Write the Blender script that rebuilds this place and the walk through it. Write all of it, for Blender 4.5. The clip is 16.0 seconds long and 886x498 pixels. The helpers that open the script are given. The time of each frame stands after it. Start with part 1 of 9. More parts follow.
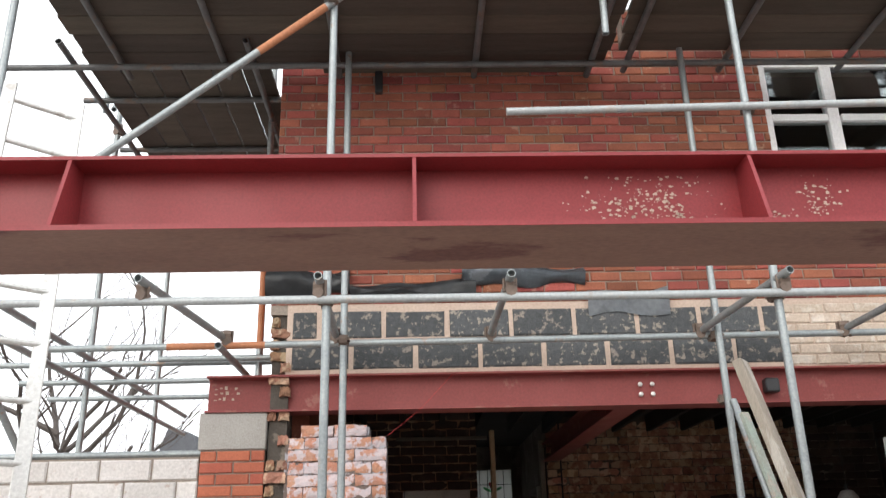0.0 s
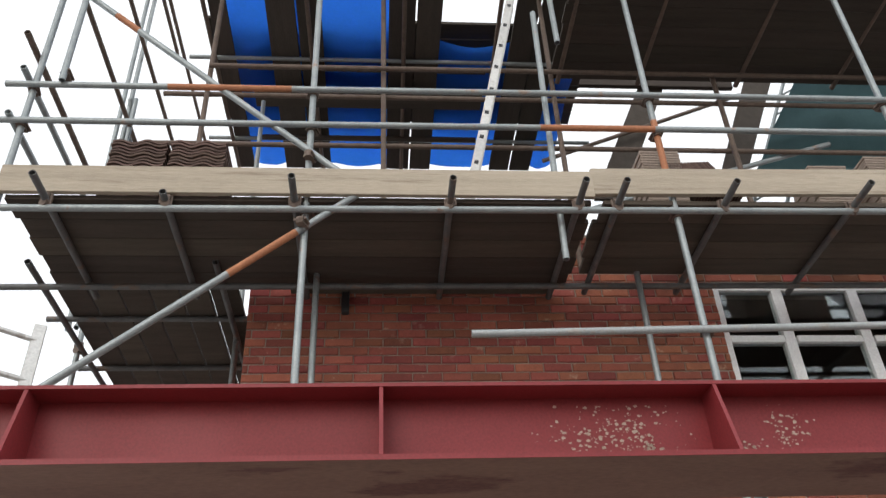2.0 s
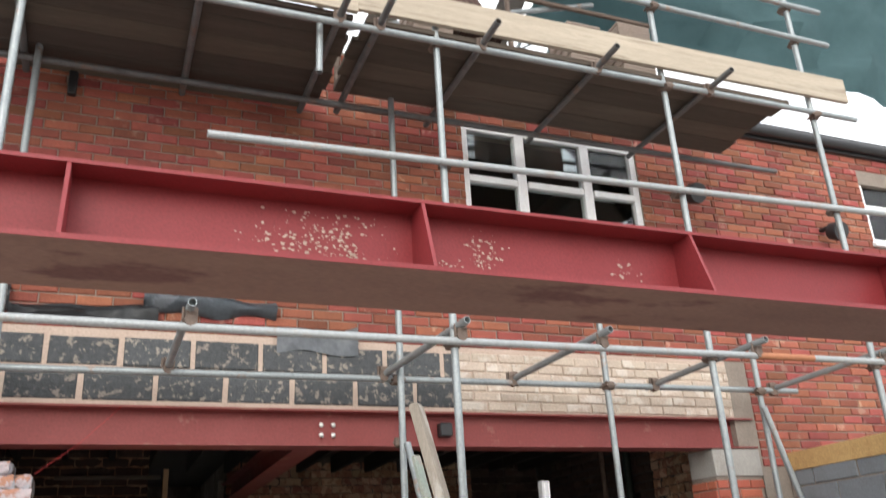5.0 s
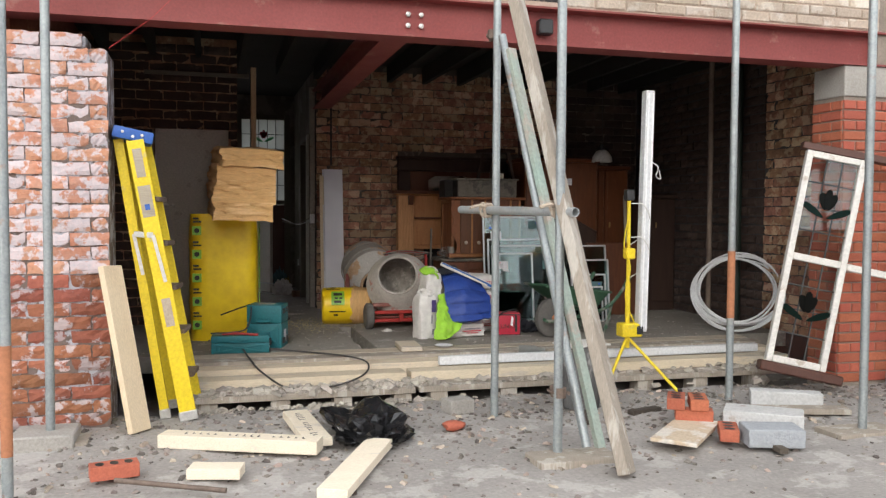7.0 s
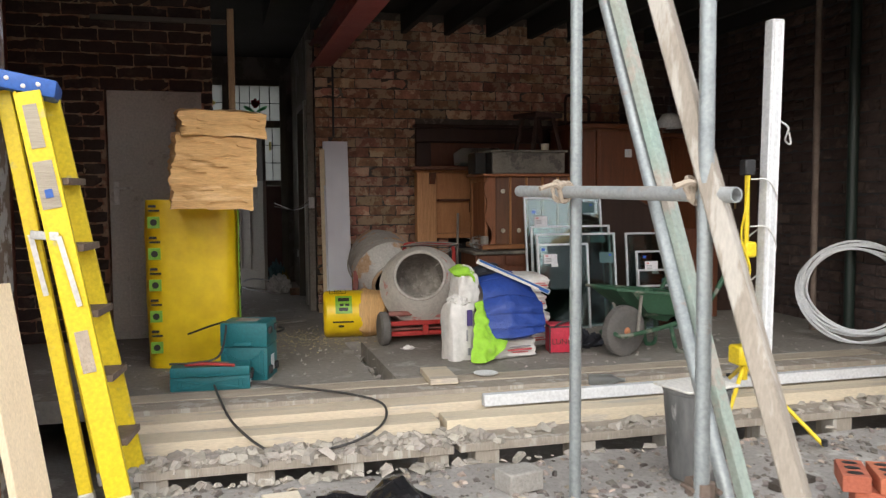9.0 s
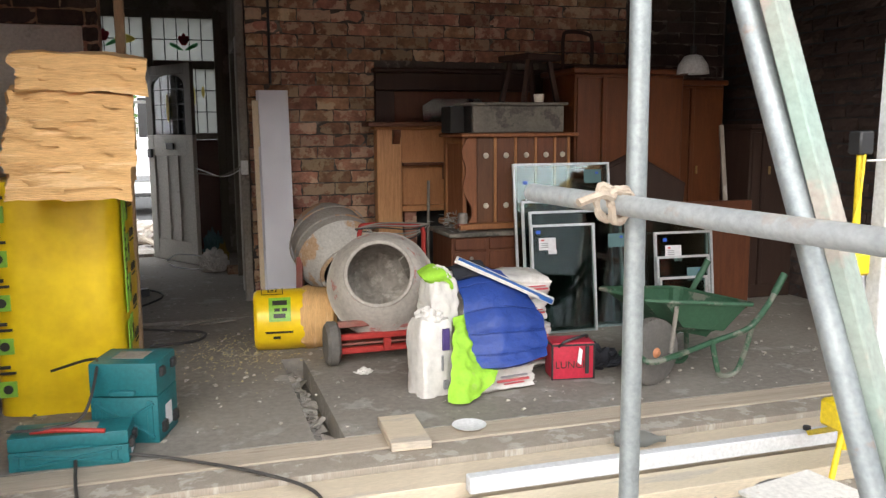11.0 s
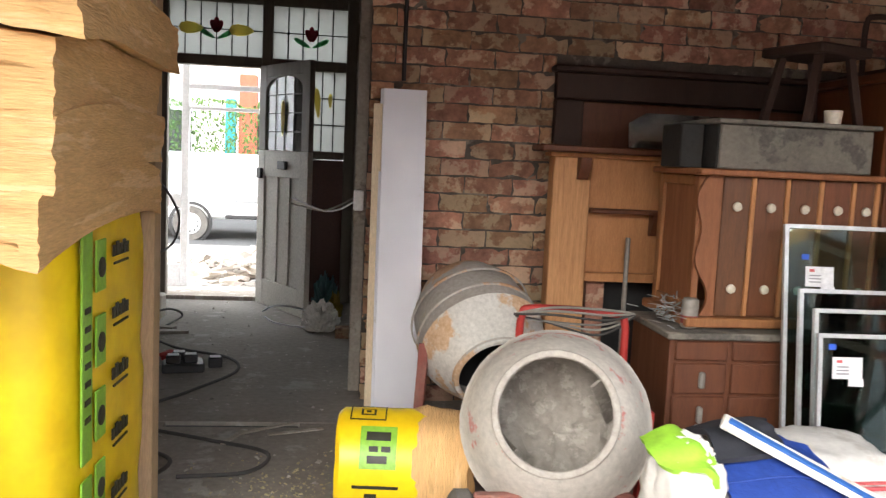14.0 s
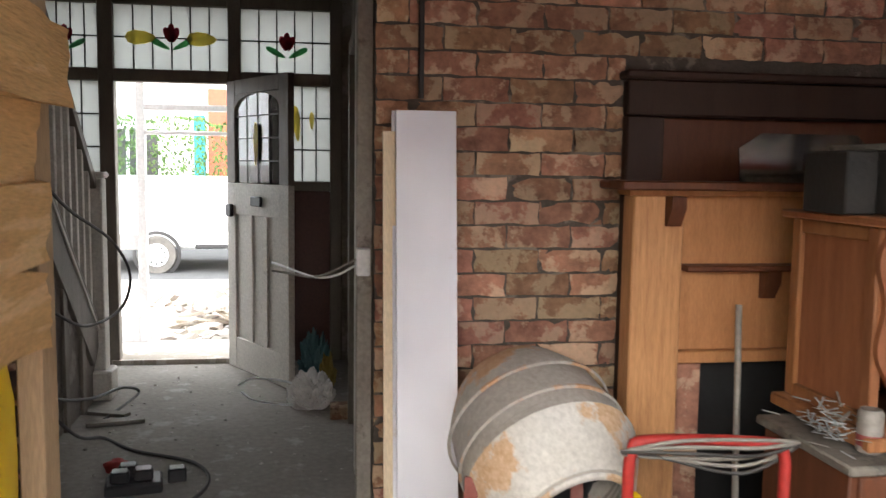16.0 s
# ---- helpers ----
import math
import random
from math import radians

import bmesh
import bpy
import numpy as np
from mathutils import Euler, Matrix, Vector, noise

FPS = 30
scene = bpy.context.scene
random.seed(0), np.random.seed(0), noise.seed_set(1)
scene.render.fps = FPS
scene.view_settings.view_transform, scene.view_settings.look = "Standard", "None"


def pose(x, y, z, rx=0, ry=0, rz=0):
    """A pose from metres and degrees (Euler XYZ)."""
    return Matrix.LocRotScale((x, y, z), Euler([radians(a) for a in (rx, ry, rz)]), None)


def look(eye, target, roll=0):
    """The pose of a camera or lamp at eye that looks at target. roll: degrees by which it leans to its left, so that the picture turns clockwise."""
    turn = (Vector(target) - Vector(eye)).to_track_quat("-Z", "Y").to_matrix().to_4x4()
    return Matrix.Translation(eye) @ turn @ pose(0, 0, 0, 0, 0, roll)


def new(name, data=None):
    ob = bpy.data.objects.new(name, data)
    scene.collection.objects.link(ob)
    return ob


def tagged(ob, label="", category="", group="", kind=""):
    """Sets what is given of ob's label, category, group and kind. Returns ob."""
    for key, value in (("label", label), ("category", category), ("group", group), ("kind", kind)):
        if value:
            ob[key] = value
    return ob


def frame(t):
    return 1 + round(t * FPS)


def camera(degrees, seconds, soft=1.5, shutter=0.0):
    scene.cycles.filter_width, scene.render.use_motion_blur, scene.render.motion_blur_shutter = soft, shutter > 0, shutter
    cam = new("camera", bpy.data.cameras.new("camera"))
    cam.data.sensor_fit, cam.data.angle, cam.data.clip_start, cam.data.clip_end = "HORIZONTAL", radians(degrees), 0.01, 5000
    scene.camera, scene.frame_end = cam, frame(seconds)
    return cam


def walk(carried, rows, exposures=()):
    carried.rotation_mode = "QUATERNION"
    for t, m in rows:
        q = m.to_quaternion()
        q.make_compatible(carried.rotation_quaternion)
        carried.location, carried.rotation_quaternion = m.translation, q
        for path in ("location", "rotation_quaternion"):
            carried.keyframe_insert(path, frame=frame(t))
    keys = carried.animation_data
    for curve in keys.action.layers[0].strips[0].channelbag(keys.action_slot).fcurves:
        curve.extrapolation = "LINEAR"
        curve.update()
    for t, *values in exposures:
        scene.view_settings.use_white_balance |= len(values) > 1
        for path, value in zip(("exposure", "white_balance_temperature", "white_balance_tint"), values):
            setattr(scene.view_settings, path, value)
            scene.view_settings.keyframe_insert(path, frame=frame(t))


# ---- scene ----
cam = camera(55.9, 16.0, soft=1.3, shutter=0.3)
PATH = [
    (0, (0.364, 0.454, 1.419), (0.432, 2.332, 2.103), -1.4),
    (0.5, (0.365, 0.441, 1.429), (0.447, 2.277, 2.216), -1.8),
    (1, (0.359, 0.432, 1.438), (0.467, 2.214, 2.339), -2.0),
    (1.5, (0.358, 0.439, 1.454), (0.496, 2.144, 2.492), -2.4),
    (2, (0.353, 0.435, 1.463), (0.509, 2.076, 2.596), -2.8),
    (2.5, (0.353, 0.432, 1.461), (0.521, 2.025, 2.658), -3.1),
    (3, (0.355, 0.44, 1.473), (0.606, 2.018, 2.676), -3.2),
    (3.2, (0.357, 0.443, 1.49), (0.681, 2.024, 2.672), -3.4),
    (5.3, (0.529, 0.543, 1.426), (1.295, 2.292, 2.021), -3.5),
    (5.5, (0.499, 0.593, 1.429), (1.283, 2.369, 1.909), -3.5),
    (6, (0.572, 0.642, 1.379), (1.323, 2.485, 1.581), -2.7),
    (6.5, (0.653, 0.809, 1.298), (1.305, 2.699, 1.316), -0.6),
    (7, (0.72, 1.043, 1.236), (1.257, 2.968, 1.153), 0.3),
    (7.5, (0.739, 1.405, 1.245), (1.29, 3.325, 1.146), 0.4),
    (8, (0.832, 1.817, 1.216), (1.419, 3.723, 1.068), 1.0),
    (8.5, (0.953, 2.24, 1.265), (1.555, 4.134, 1.048), 2.4),
    (9, (0.998, 2.723, 1.263), (1.514, 4.651, 1.128), -0.4),
    (11.3, (1.465, 4.345, 1.443), (2.06, 6.232, 1.155), -0.1),
    (11.5, (1.51, 4.496, 1.41), (2.09, 6.39, 1.131), 0.8),
    (12, (1.583, 4.772, 1.388), (2.124, 6.672, 1.073), 0.6),
    (12.5, (1.638, 5.093, 1.376), (2.211, 6.983, 1.065), 0.3),
    (13, (1.708, 5.415, 1.363), (2.167, 7.348, 1.133), 0.0),
    (13.5, (1.747, 5.766, 1.411), (2.051, 7.733, 1.216), 2.2),
    (14, (1.706, 6.094, 1.395), (1.954, 8.068, 1.184), 2.7),
    (14.5, (1.65, 6.333, 1.376), (1.909, 8.306, 1.179), 1.4),
    (15, (1.706, 6.716, 1.422), (2.015, 8.689, 1.307), 1.1),
    (15.5, (1.709, 6.985, 1.431), (2.038, 8.95, 1.251), 1.7),
    (16, (1.626, 7.21, 1.524), (1.927, 9.177, 1.33), 0.8),
]
EXPOSURES = [(0.0, 1.05), (0.7, 0.95), (1.5, 0.57), (2.5, 0.25), (3.2, 0.3), (5.3, 1.25), (6.0, 1.36), (7.0, 1.33), (8.5, 1.5), (9.2, 1.62),
             (11.3, 2.2), (12.0, 2.4), (12.5, 2.33), (13.5, 2.68), (14.5, 2.82), (15.0, 2.72), (15.6, 2.98), (16.0, 3.08)]
walk(cam, [(t, look(eye, target, roll)) for t, eye, target, roll in PATH], EXPOSURES)

# ---- world and light: a white overcast sky ----
world = bpy.data.worlds.new("overcast")
scene.world = world
world.use_nodes = True
wn, wl = world.node_tree.nodes, world.node_tree.links
wn.clear()
sky = wn.new("ShaderNodeTexSky")
sky.sky_type, sky.sun_disc = "NISHITA", False
sky.sun_elevation, sky.sun_rotation = radians(24), radians(203)
sky.dust_density = 4.0
cloud = wn.new("ShaderNodeMixRGB")
cloud.inputs[0].default_value = 0.88
cloud.inputs[2].default_value = (10.5, 10.8, 11.2, 1)
wl.new(sky.outputs[0], cloud.inputs[1])
bg = wn.new("ShaderNodeBackground")
bg.inputs[1].default_value = 0.1
wl.new(cloud.outputs[0], bg.inputs[0])
wo = wn.new("ShaderNodeOutputWorld")
wl.new(bg.outputs[0], wo.inputs[0])
sun = new("sun", bpy.data.lights.new("sun", "SUN"))
sun.data.energy, sun.data.angle, sun.data.color = 0.5, radians(30), (1.0, 0.97, 0.92)
sun.matrix_world = look((-6, -14, 6.8), (0, 0, 0))


# ---- small tools ----
def finish(name, bm, material, parent=None, label="", kind="", smooth=40):
    me = bpy.data.meshes.new(name)
    bm.normal_update()
    bm.to_mesh(me)
    bm.free()
    if material:
        me.materials.append(material)
    if smooth:
        me.shade_smooth()
        me.set_sharp_from_angle(angle=radians(smooth))
    ob = new(name, me)
    if parent:
        ob.parent = parent
    return tagged(ob, label=label, kind=kind)


BASE = {}


def thing(name, label, category, base=(0, 0, 0), rz=0, group="", kind="", m=None):
    """An Empty at the base of a thing; its parts are given in its own frame."""
    ob = new(name)
    ob.empty_display_size = 0.1
    ob.matrix_world = m if m is not None else pose(*base, 0, 0, rz)
    return tagged(ob, label, category, group, kind)


def world_thing(name, label, category, base, group="", kind=""):
    """The same, with its parts given in the world's frame."""
    ob = thing(name, label, category, base, 0, group, kind)
    BASE[ob] = Vector(base)
    return ob


def part(name, bm, material, parent, label="", smooth=40):
    root = parent if parent.parent is None else (parent.parent if parent.parent.parent is None else parent.parent.parent)
    if root in BASE:
        bmesh.ops.translate(bm, verts=bm.verts, vec=-BASE[root])
    return finish(name, bm, material, parent, label, smooth=smooth)


def add_box(bm, lo, hi, m=None):
    (x0, y0, z0), (x1, y1, z1) = lo, hi
    vs = [bm.verts.new(p) for p in ((x0, y0, z0), (x1, y0, z0), (x1, y1, z0), (x0, y1, z0), (x0, y0, z1), (x1, y0, z1), (x1, y1, z1), (x0, y1, z1))]
    for f in ((3, 2, 1, 0), (4, 5, 6, 7), (0, 1, 5, 4), (1, 2, 6, 5), (2, 3, 7, 6), (3, 0, 4, 7)):
        bm.faces.new([vs[i] for i in f])
    if m is not None:
        bmesh.ops.transform(bm, matrix=m, verts=vs)
    return vs


def box(lo, hi, bevel=0.0, m=None, seg=1):
    bm = bmesh.new()
    add_box(bm, lo, hi)
    if bevel:
        bmesh.ops.bevel(bm, geom=bm.edges[:], offset=bevel, segments=seg, affect="EDGES", profile=0.6)
    if m is not None:
        bmesh.ops.transform(bm, matrix=m, verts=bm.verts)
    return bm


def boxes(*items, bevel=0.0):
    bm = bmesh.new()
    for lo, hi in items:
        add_box(bm, lo, hi)
    if bevel:
        bmesh.ops.bevel(bm, geom=bm.edges[:], offset=bevel, segments=1, affect="EDGES", profile=0.6)
    return bm


def tube(p, q, r, seg=12, wall=0.0, r2=None):
    """A round bar from p to q; with wall it is a pipe with open ends."""
    p, q = Vector(p), Vector(q)
    d = (q - p)
    rot = d.to_track_quat("Z", "Y").to_matrix()
    bm = bmesh.new()
    r2 = r if r2 is None else r2
    rings = [(p, r), (q, r2)]
    if wall:
        n = d.normalized()
        rings = [(p + n * 0.06, (r - wall) * 0.98), (p, r - wall), (p, r), (q, r2), (q, r2 - wall), (q - n * 0.06, (r2 - wall) * 0.98)]
    loops = []
    for c, rad in rings:
        loops.append([bm.verts.new(c + rot @ Vector((rad * math.cos(a), rad * math.sin(a), 0))) for a in [2 * math.pi * i / seg for i in range(seg)]])
    for a, b in zip(loops, loops[1:]):
        for i in range(seg):
            bm.faces.new((a[i], a[(i + 1) % seg], b[(i + 1) % seg], b[i]))
    bm.faces.new(loops[0][::-1])
    bm.faces.new(loops[-1])
    bmesh.ops.recalc_face_normals(bm, faces=bm.faces)
    return bm


def lathe(profile, seg=28, m=None, closed=False):
    """A profile of (radius, height) turned round z, with end caps unless closed."""
    bm = bmesh.new()
    loops = [[bm.verts.new((r * math.cos(2 * math.pi * i / seg), r * math.sin(2 * math.pi * i / seg), z)) for i in range(seg)] for r, z in profile]
    for a, b in zip(loops, loops[1:]):
        for i in range(seg):
            bm.faces.new((a[i], a[(i + 1) % seg], b[(i + 1) % seg], b[i]))
    if not closed:
        bm.faces.new(loops[0][::-1])
        bm.faces.new(loops[-1])
    bmesh.ops.recalc_face_normals(bm, faces=bm.faces)
    if m is not None:
        bmesh.ops.transform(bm, matrix=m, verts=bm.verts)
    return bm


def sweep(points, r, seg=8, closed=False):
    """A bent round bar through points."""
    bm = bmesh.new()
    pts = [Vector(p) for p in points]
    n = len(pts)
    loops = []
    for i, p in enumerate(pts):
        a = pts[(i - 1) % n] if closed or i else p
        b = pts[(i + 1) % n] if closed or i < n - 1 else p
        rot = (b - a).to_track_quat("Z", "Y").to_matrix()
        if loops and abs((rot @ Vector((1, 0, 0))).dot(last)) < 0.2:
            rot = (b - a).to_track_quat("Z", "X").to_matrix()
        last = rot @ Vector((1, 0, 0))
        loops.append([bm.verts.new(p + rot @ Vector((r * math.cos(2 * math.pi * k / seg), r * math.sin(2 * math.pi * k / seg), 0))) for k in range(seg)])
    pairs = list(zip(loops, loops[1:])) + ([(loops[-1], loops[0])] if closed else [])
    for a, b in pairs:
        off = min(range(seg), key=lambda s: sum((a[k].co - b[(k + s) % seg].co).length for k in range(0, seg, 2)))
        for k in range(seg):
            bm.faces.new((a[k], a[(k + 1) % seg], b[(k + 1 + off) % seg], b[(k + off) % seg]))
    if not closed:
        bm.faces.new(loops[0][::-1])
        bm.faces.new(loops[-1])
    bmesh.ops.recalc_face_normals(bm, faces=bm.faces)
    return bm


def smooth_line(points, n=8):
    """Catmull-Rom points through a few given ones."""
    p = [Vector(q) for q in points]
    p = [p[0] * 2 - p[1]] + p + [p[-1] * 2 - p[-2]]
    out = []
    for a, b, c, d in zip(p, p[1:], p[2:], p[3:]):
        for i in range(n):
            t = i / n
            out.append(0.5 * ((2 * b) + (c - a) * t + (2 * a - 5 * b + 4 * c - d) * t * t + (3 * b - a - 3 * c + d) * t ** 3))
    return out + [p[-2]]


def prism(outline, depth, m=None, bevel=0.0):
    """An outline of (x, z) given thickness along y, from y = 0 to depth."""
    bm = bmesh.new()
    a = [bm.verts.new((x, 0, z)) for x, z in outline]
    b = [bm.verts.new((x, depth, z)) for x, z in outline]
    bm.faces.new(a)
    bm.faces.new(b[::-1])
    n = len(a)
    for i in range(n):
        bm.faces.new((a[i], b[i], b[(i + 1) % n], a[(i + 1) % n]))
    bmesh.ops.recalc_face_normals(bm, faces=bm.faces)
    if bevel:
        bmesh.ops.bevel(bm, geom=bm.edges[:], offset=bevel, segments=1, affect="EDGES")
    if m is not None:
        bmesh.ops.transform(bm, matrix=m, verts=bm.verts)
    return bm


def blob(size, seed, rough=0.25, sub=3, m=None, freq=2.0):
    """A lump: a ball pushed about by noise, flattened to size."""
    bm = bmesh.new()
    bmesh.ops.create_icosphere(bm, subdivisions=sub, radius=1)
    for v in bm.verts:
        k = 1 + rough * noise.noise(v.co * freq + Vector((seed * 7.3, seed * 1.7, 0)))
        v.co = Vector((v.co.x * size[0] * k, v.co.y * size[1] * k, v.co.z * size[2] * k))
    if m is not None:
        bmesh.ops.transform(bm, matrix=m, verts=bm.verts)
    return bm


# ---- materials ----
def mat(name, base, second=None, scale=6.0, amount=0.5, rough=0.7, metal=0.0, bump=0.15, fine=60.0, third=None, third_scale=2.0, third_cut=0.55,
        vary=0.0, stretch=(1, 1, 1), coat=0.0, island=False, spec=0.5):
    """Procedural paint: a base broken up by a coarse and a fine noise, an optional third colour in patches, and relief."""
    ma = bpy.data.materials.new(name)
    ma.use_nodes = True
    nt = ma.node_tree
    n, l = nt.nodes, nt.links
    p = n["Principled BSDF"]
    tc = n.new("ShaderNodeTexCoord")
    mp = n.new("ShaderNodeMapping")
    mp.inputs["Scale"].default_value = stretch
    l.new(tc.outputs["Object"], mp.inputs[0])
    vec = mp.outputs[0]
    info = n.new("ShaderNodeObjectInfo")
    shift = n.new("ShaderNodeVectorMath")
    shift.operation = "MULTIPLY_ADD"
    l.new(info.outputs["Random"], shift.inputs[0])
    shift.inputs[1].default_value = (37, 53, 71)
    l.new(vec, shift.inputs[2])
    vec = shift.outputs[0]

    def nz(s, detail=4.0, roughness=0.6):
        t = n.new("ShaderNodeTexNoise")
        t.inputs["Scale"].default_value, t.inputs["Detail"].default_value, t.inputs["Roughness"].default_value = s, detail, roughness
        l.new(vec, t.inputs["Vector"])
        return t.outputs["Fac"]

    def mix(fac, a, b, kind="MIX"):
        t = n.new("ShaderNodeMixRGB")
        t.blend_type = kind
        for i, v in ((0, fac), (1, a), (2, b)):
            if isinstance(v, (int, float)):
                t.inputs[i].default_value = v
            elif isinstance(v, tuple):
                t.inputs[i].default_value = (*v, 1)
            else:
                l.new(v, t.inputs[i])
        return t.outputs[0]

    def ramp(fac, a, b):
        t = n.new("ShaderNodeMapRange")
        t.inputs[1].default_value, t.inputs[2].default_value = a, b
        l.new(fac, t.inputs[0])
        return t.outputs[0]

    second = second or tuple(c * 0.6 for c in base)
    f1 = nz(scale)
    f2 = nz(fine, 3.0)
    col = mix(ramp(f1, 0.5 - 0.25 / max(amount, 0.05) * 0.5, 0.5 + 0.25 / max(amount, 0.05) * 0.5), base, second)
    if third:
        col = mix(ramp(nz(third_scale, 6.0, 0.65), 0.5 + (third_cut - 0.5) * 0.62, 0.55 + (third_cut - 0.5) * 0.62), col, third)
    grain = ramp(f2, 0.3, 0.7)
    col = mix(0.35, col, mix(grain, tuple(c * 0.6 for c in base), tuple(min(1.0, c * 1.3) for c in base)))
    if vary:
        src = info.outputs["Random"]
        if island:
            g = n.new("ShaderNodeNewGeometry")
            src = g.outputs["Random Per Island"]
        hs = n.new("ShaderNodeHueSaturation")
        l.new(ramp(src, 0, 1), hs.inputs["Value"])
        t = n.new("ShaderNodeMapRange")
        t.inputs[3].default_value, t.inputs[4].default_value = 1 - vary, 1 + vary
        l.new(src, t.inputs[0])
        l.new(t.outputs[0], hs.inputs["Value"])
        w = n.new("ShaderNodeTexWhiteNoise")
        w.noise_dimensions = "1D"
        l.new(src, w.inputs["W"])
        t2 = n.new("ShaderNodeMapRange")
        t2.inputs[3].default_value, t2.inputs[4].default_value = 0.5 - vary * 0.05, 0.5 + vary * 0.05
        l.new(w.outputs[0], t2.inputs[0])
        l.new(t2.outputs[0], hs.inputs["Hue"])
        l.new(col, hs.inputs["Color"])
        col = hs.outputs[0]
    l.new(col, p.inputs["Base Color"])
    rr = n.new("ShaderNodeMapRange")
    rr.inputs[3].default_value, rr.inputs[4].default_value = max(0.03, rough - 0.12), min(1.0, rough + 0.12)
    l.new(f1, rr.inputs[0])
    l.new(rr.outputs[0], p.inputs["Roughness"])
    p.inputs["Metallic"].default_value = metal
    p.inputs["Coat Weight"].default_value = coat
    p.inputs["Specular IOR Level"].default_value = spec
    if bump:
        b = n.new("ShaderNodeBump")
        b.inputs["Strength"].default_value, b.inputs["Distance"].default_value = min(1.0, bump * 2), 0.01
        l.new(mix(0.5, f1, f2), b.inputs["Height"])
        l.new(b.outputs[0], p.inputs["Normal"])
    return ma


def glass(name, colour=(0.9, 0.95, 0.95), rough=0.02, alpha=0.25, spec=0.5, ior=1.5):
    """Window glass: mostly clear, with a real gloss."""
    ma = bpy.data.materials.new(name)
    ma.use_nodes = True
    n, l = ma.node_tree.nodes, ma.node_tree.links
    n.clear()
    out = n.new("ShaderNodeOutputMaterial")
    tr = n.new("ShaderNodeBsdfTransparent")
    tr.inputs[0].default_value = (*colour, 1)
    gl = n.new("ShaderNodeBsdfGlossy")
    gl.inputs["Roughness"].default_value = rough
    fr = n.new("ShaderNodeFresnel")
    fr.inputs[0].default_value = ior
    mx = n.new("ShaderNodeMixShader")
    l.new(fr.outputs[0], mx.inputs[0])
    l.new(tr.outputs[0], mx.inputs[1])
    l.new(gl.outputs[0], mx.inputs[2])
    l.new(mx.outputs[0], out.inputs[0])
    return ma


def frosted(name, colour, rough=0.4):
    ma = bpy.data.materials.new(name)
    ma.use_nodes = True
    n, l = ma.node_tree.nodes, ma.node_tree.links
    p = n["Principled BSDF"]
    p.inputs["Base Color"].default_value = (*colour, 1)
    p.inputs["Roughness"].default_value = rough
    t = n.new("ShaderNodeTexNoise")
    t.inputs["Scale"].default_value = 90
    b = n.new("ShaderNodeBump")
    b.inputs["Strength"].default_value = 0.25
    l.new(t.outputs[0], b.inputs["Height"])
    l.new(b.outputs[0], p.inputs["Normal"])
    tr = n.new("ShaderNodeBsdfTranslucent")
    tr.inputs[0].default_value = (*colour, 1)
    mx = n.new("ShaderNodeMixShader")
    mx.inputs[0].default_value = 0.8
    l.new(p.outputs[0], mx.inputs[1])
    l.new(tr.outputs[0], mx.inputs[2])
    l.new(mx.outputs[0], n["Material Output"].inputs[0])
    return ma


M = {}
M["soil"] = mat("soil", (0.355, 0.332, 0.31), (0.245, 0.227, 0.208), 1.6, 0.6, 0.95, bump=0.5, fine=45, third=(0.45, 0.428, 0.40), third_scale=3.5, third_cut=0.58)
M["gravel"] = mat("gravel", (0.24, 0.21, 0.185), (0.12, 0.10, 0.09), 9, 0.6, 0.95, vary=0.5, island=True)
M["brick_red"] = mat("brick_red", (0.33, 0.095, 0.06), (0.20, 0.06, 0.045), 7, 0.5, 0.9, bump=0.35, fine=70, vary=0.32, third=(0.45, 0.27, 0.20), third_scale=6, third_cut=0.68)
M["brick_red_far"] = mat("brick_red_far", (0.33, 0.095, 0.06), (0.20, 0.06, 0.045), 7, 0.5, 0.9, bump=0.35, fine=70, vary=0.32, third=(0.45, 0.27, 0.20), third_scale=6, third_cut=0.68, island=True)
M["brick_orange"] = mat("brick_orange", (0.45, 0.13, 0.075), (0.33, 0.09, 0.055), 9, 0.5, 0.9, bump=0.25, fine=80, vary=0.14)
M["brick_old"] = mat("brick_old", (0.40, 0.205, 0.13), (0.15, 0.078, 0.052), 11, 0.85, 0.95, bump=0.9, fine=45, vary=0.34, third=(0.50, 0.385, 0.26), third_scale=8, third_cut=0.49)
M["brick_old_far"] = mat("brick_old_far", (0.40, 0.205, 0.13), (0.15, 0.078, 0.052), 11, 0.85, 0.95, bump=0.9, fine=45, vary=0.34, third=(0.50, 0.385, 0.26), third_scale=8, third_cut=0.49, island=True)
# dark version of the old brick; the shade deep in the room is in its colour
M["brick_old_shaded"] = mat("brick_old_shaded", (0.07, 0.047, 0.037), (0.03, 0.023, 0.02), 4, 0.6, 0.95, bump=0.5, vary=0.4, island=True, third=(0.11, 0.085, 0.065), third_scale=3, third_cut=0.6)
M["brick_painted"] = mat("brick_painted", (0.50, 0.21, 0.12), (0.56, 0.36, 0.27), 14, 0.6, 0.9, bump=0.7, fine=45, third=(0.64, 0.66, 0.72), third_scale=9, third_cut=0.43, vary=0.12)
M["brick_flaked"] = mat("brick_flaked", (0.34, 0.125, 0.07), (0.22, 0.085, 0.055), 10, 0.6, 0.95, bump=0.8, fine=45, third=(0.52, 0.50, 0.52), third_scale=10, third_cut=0.57, vary=0.3)
M["mortar_paint"] = mat("mortar_paint", (0.20, 0.15, 0.13), (0.10, 0.08, 0.07), 9, 0.5, 1.0, bump=0.6, third=(0.52, 0.54, 0.60), third_scale=9, third_cut=0.50)
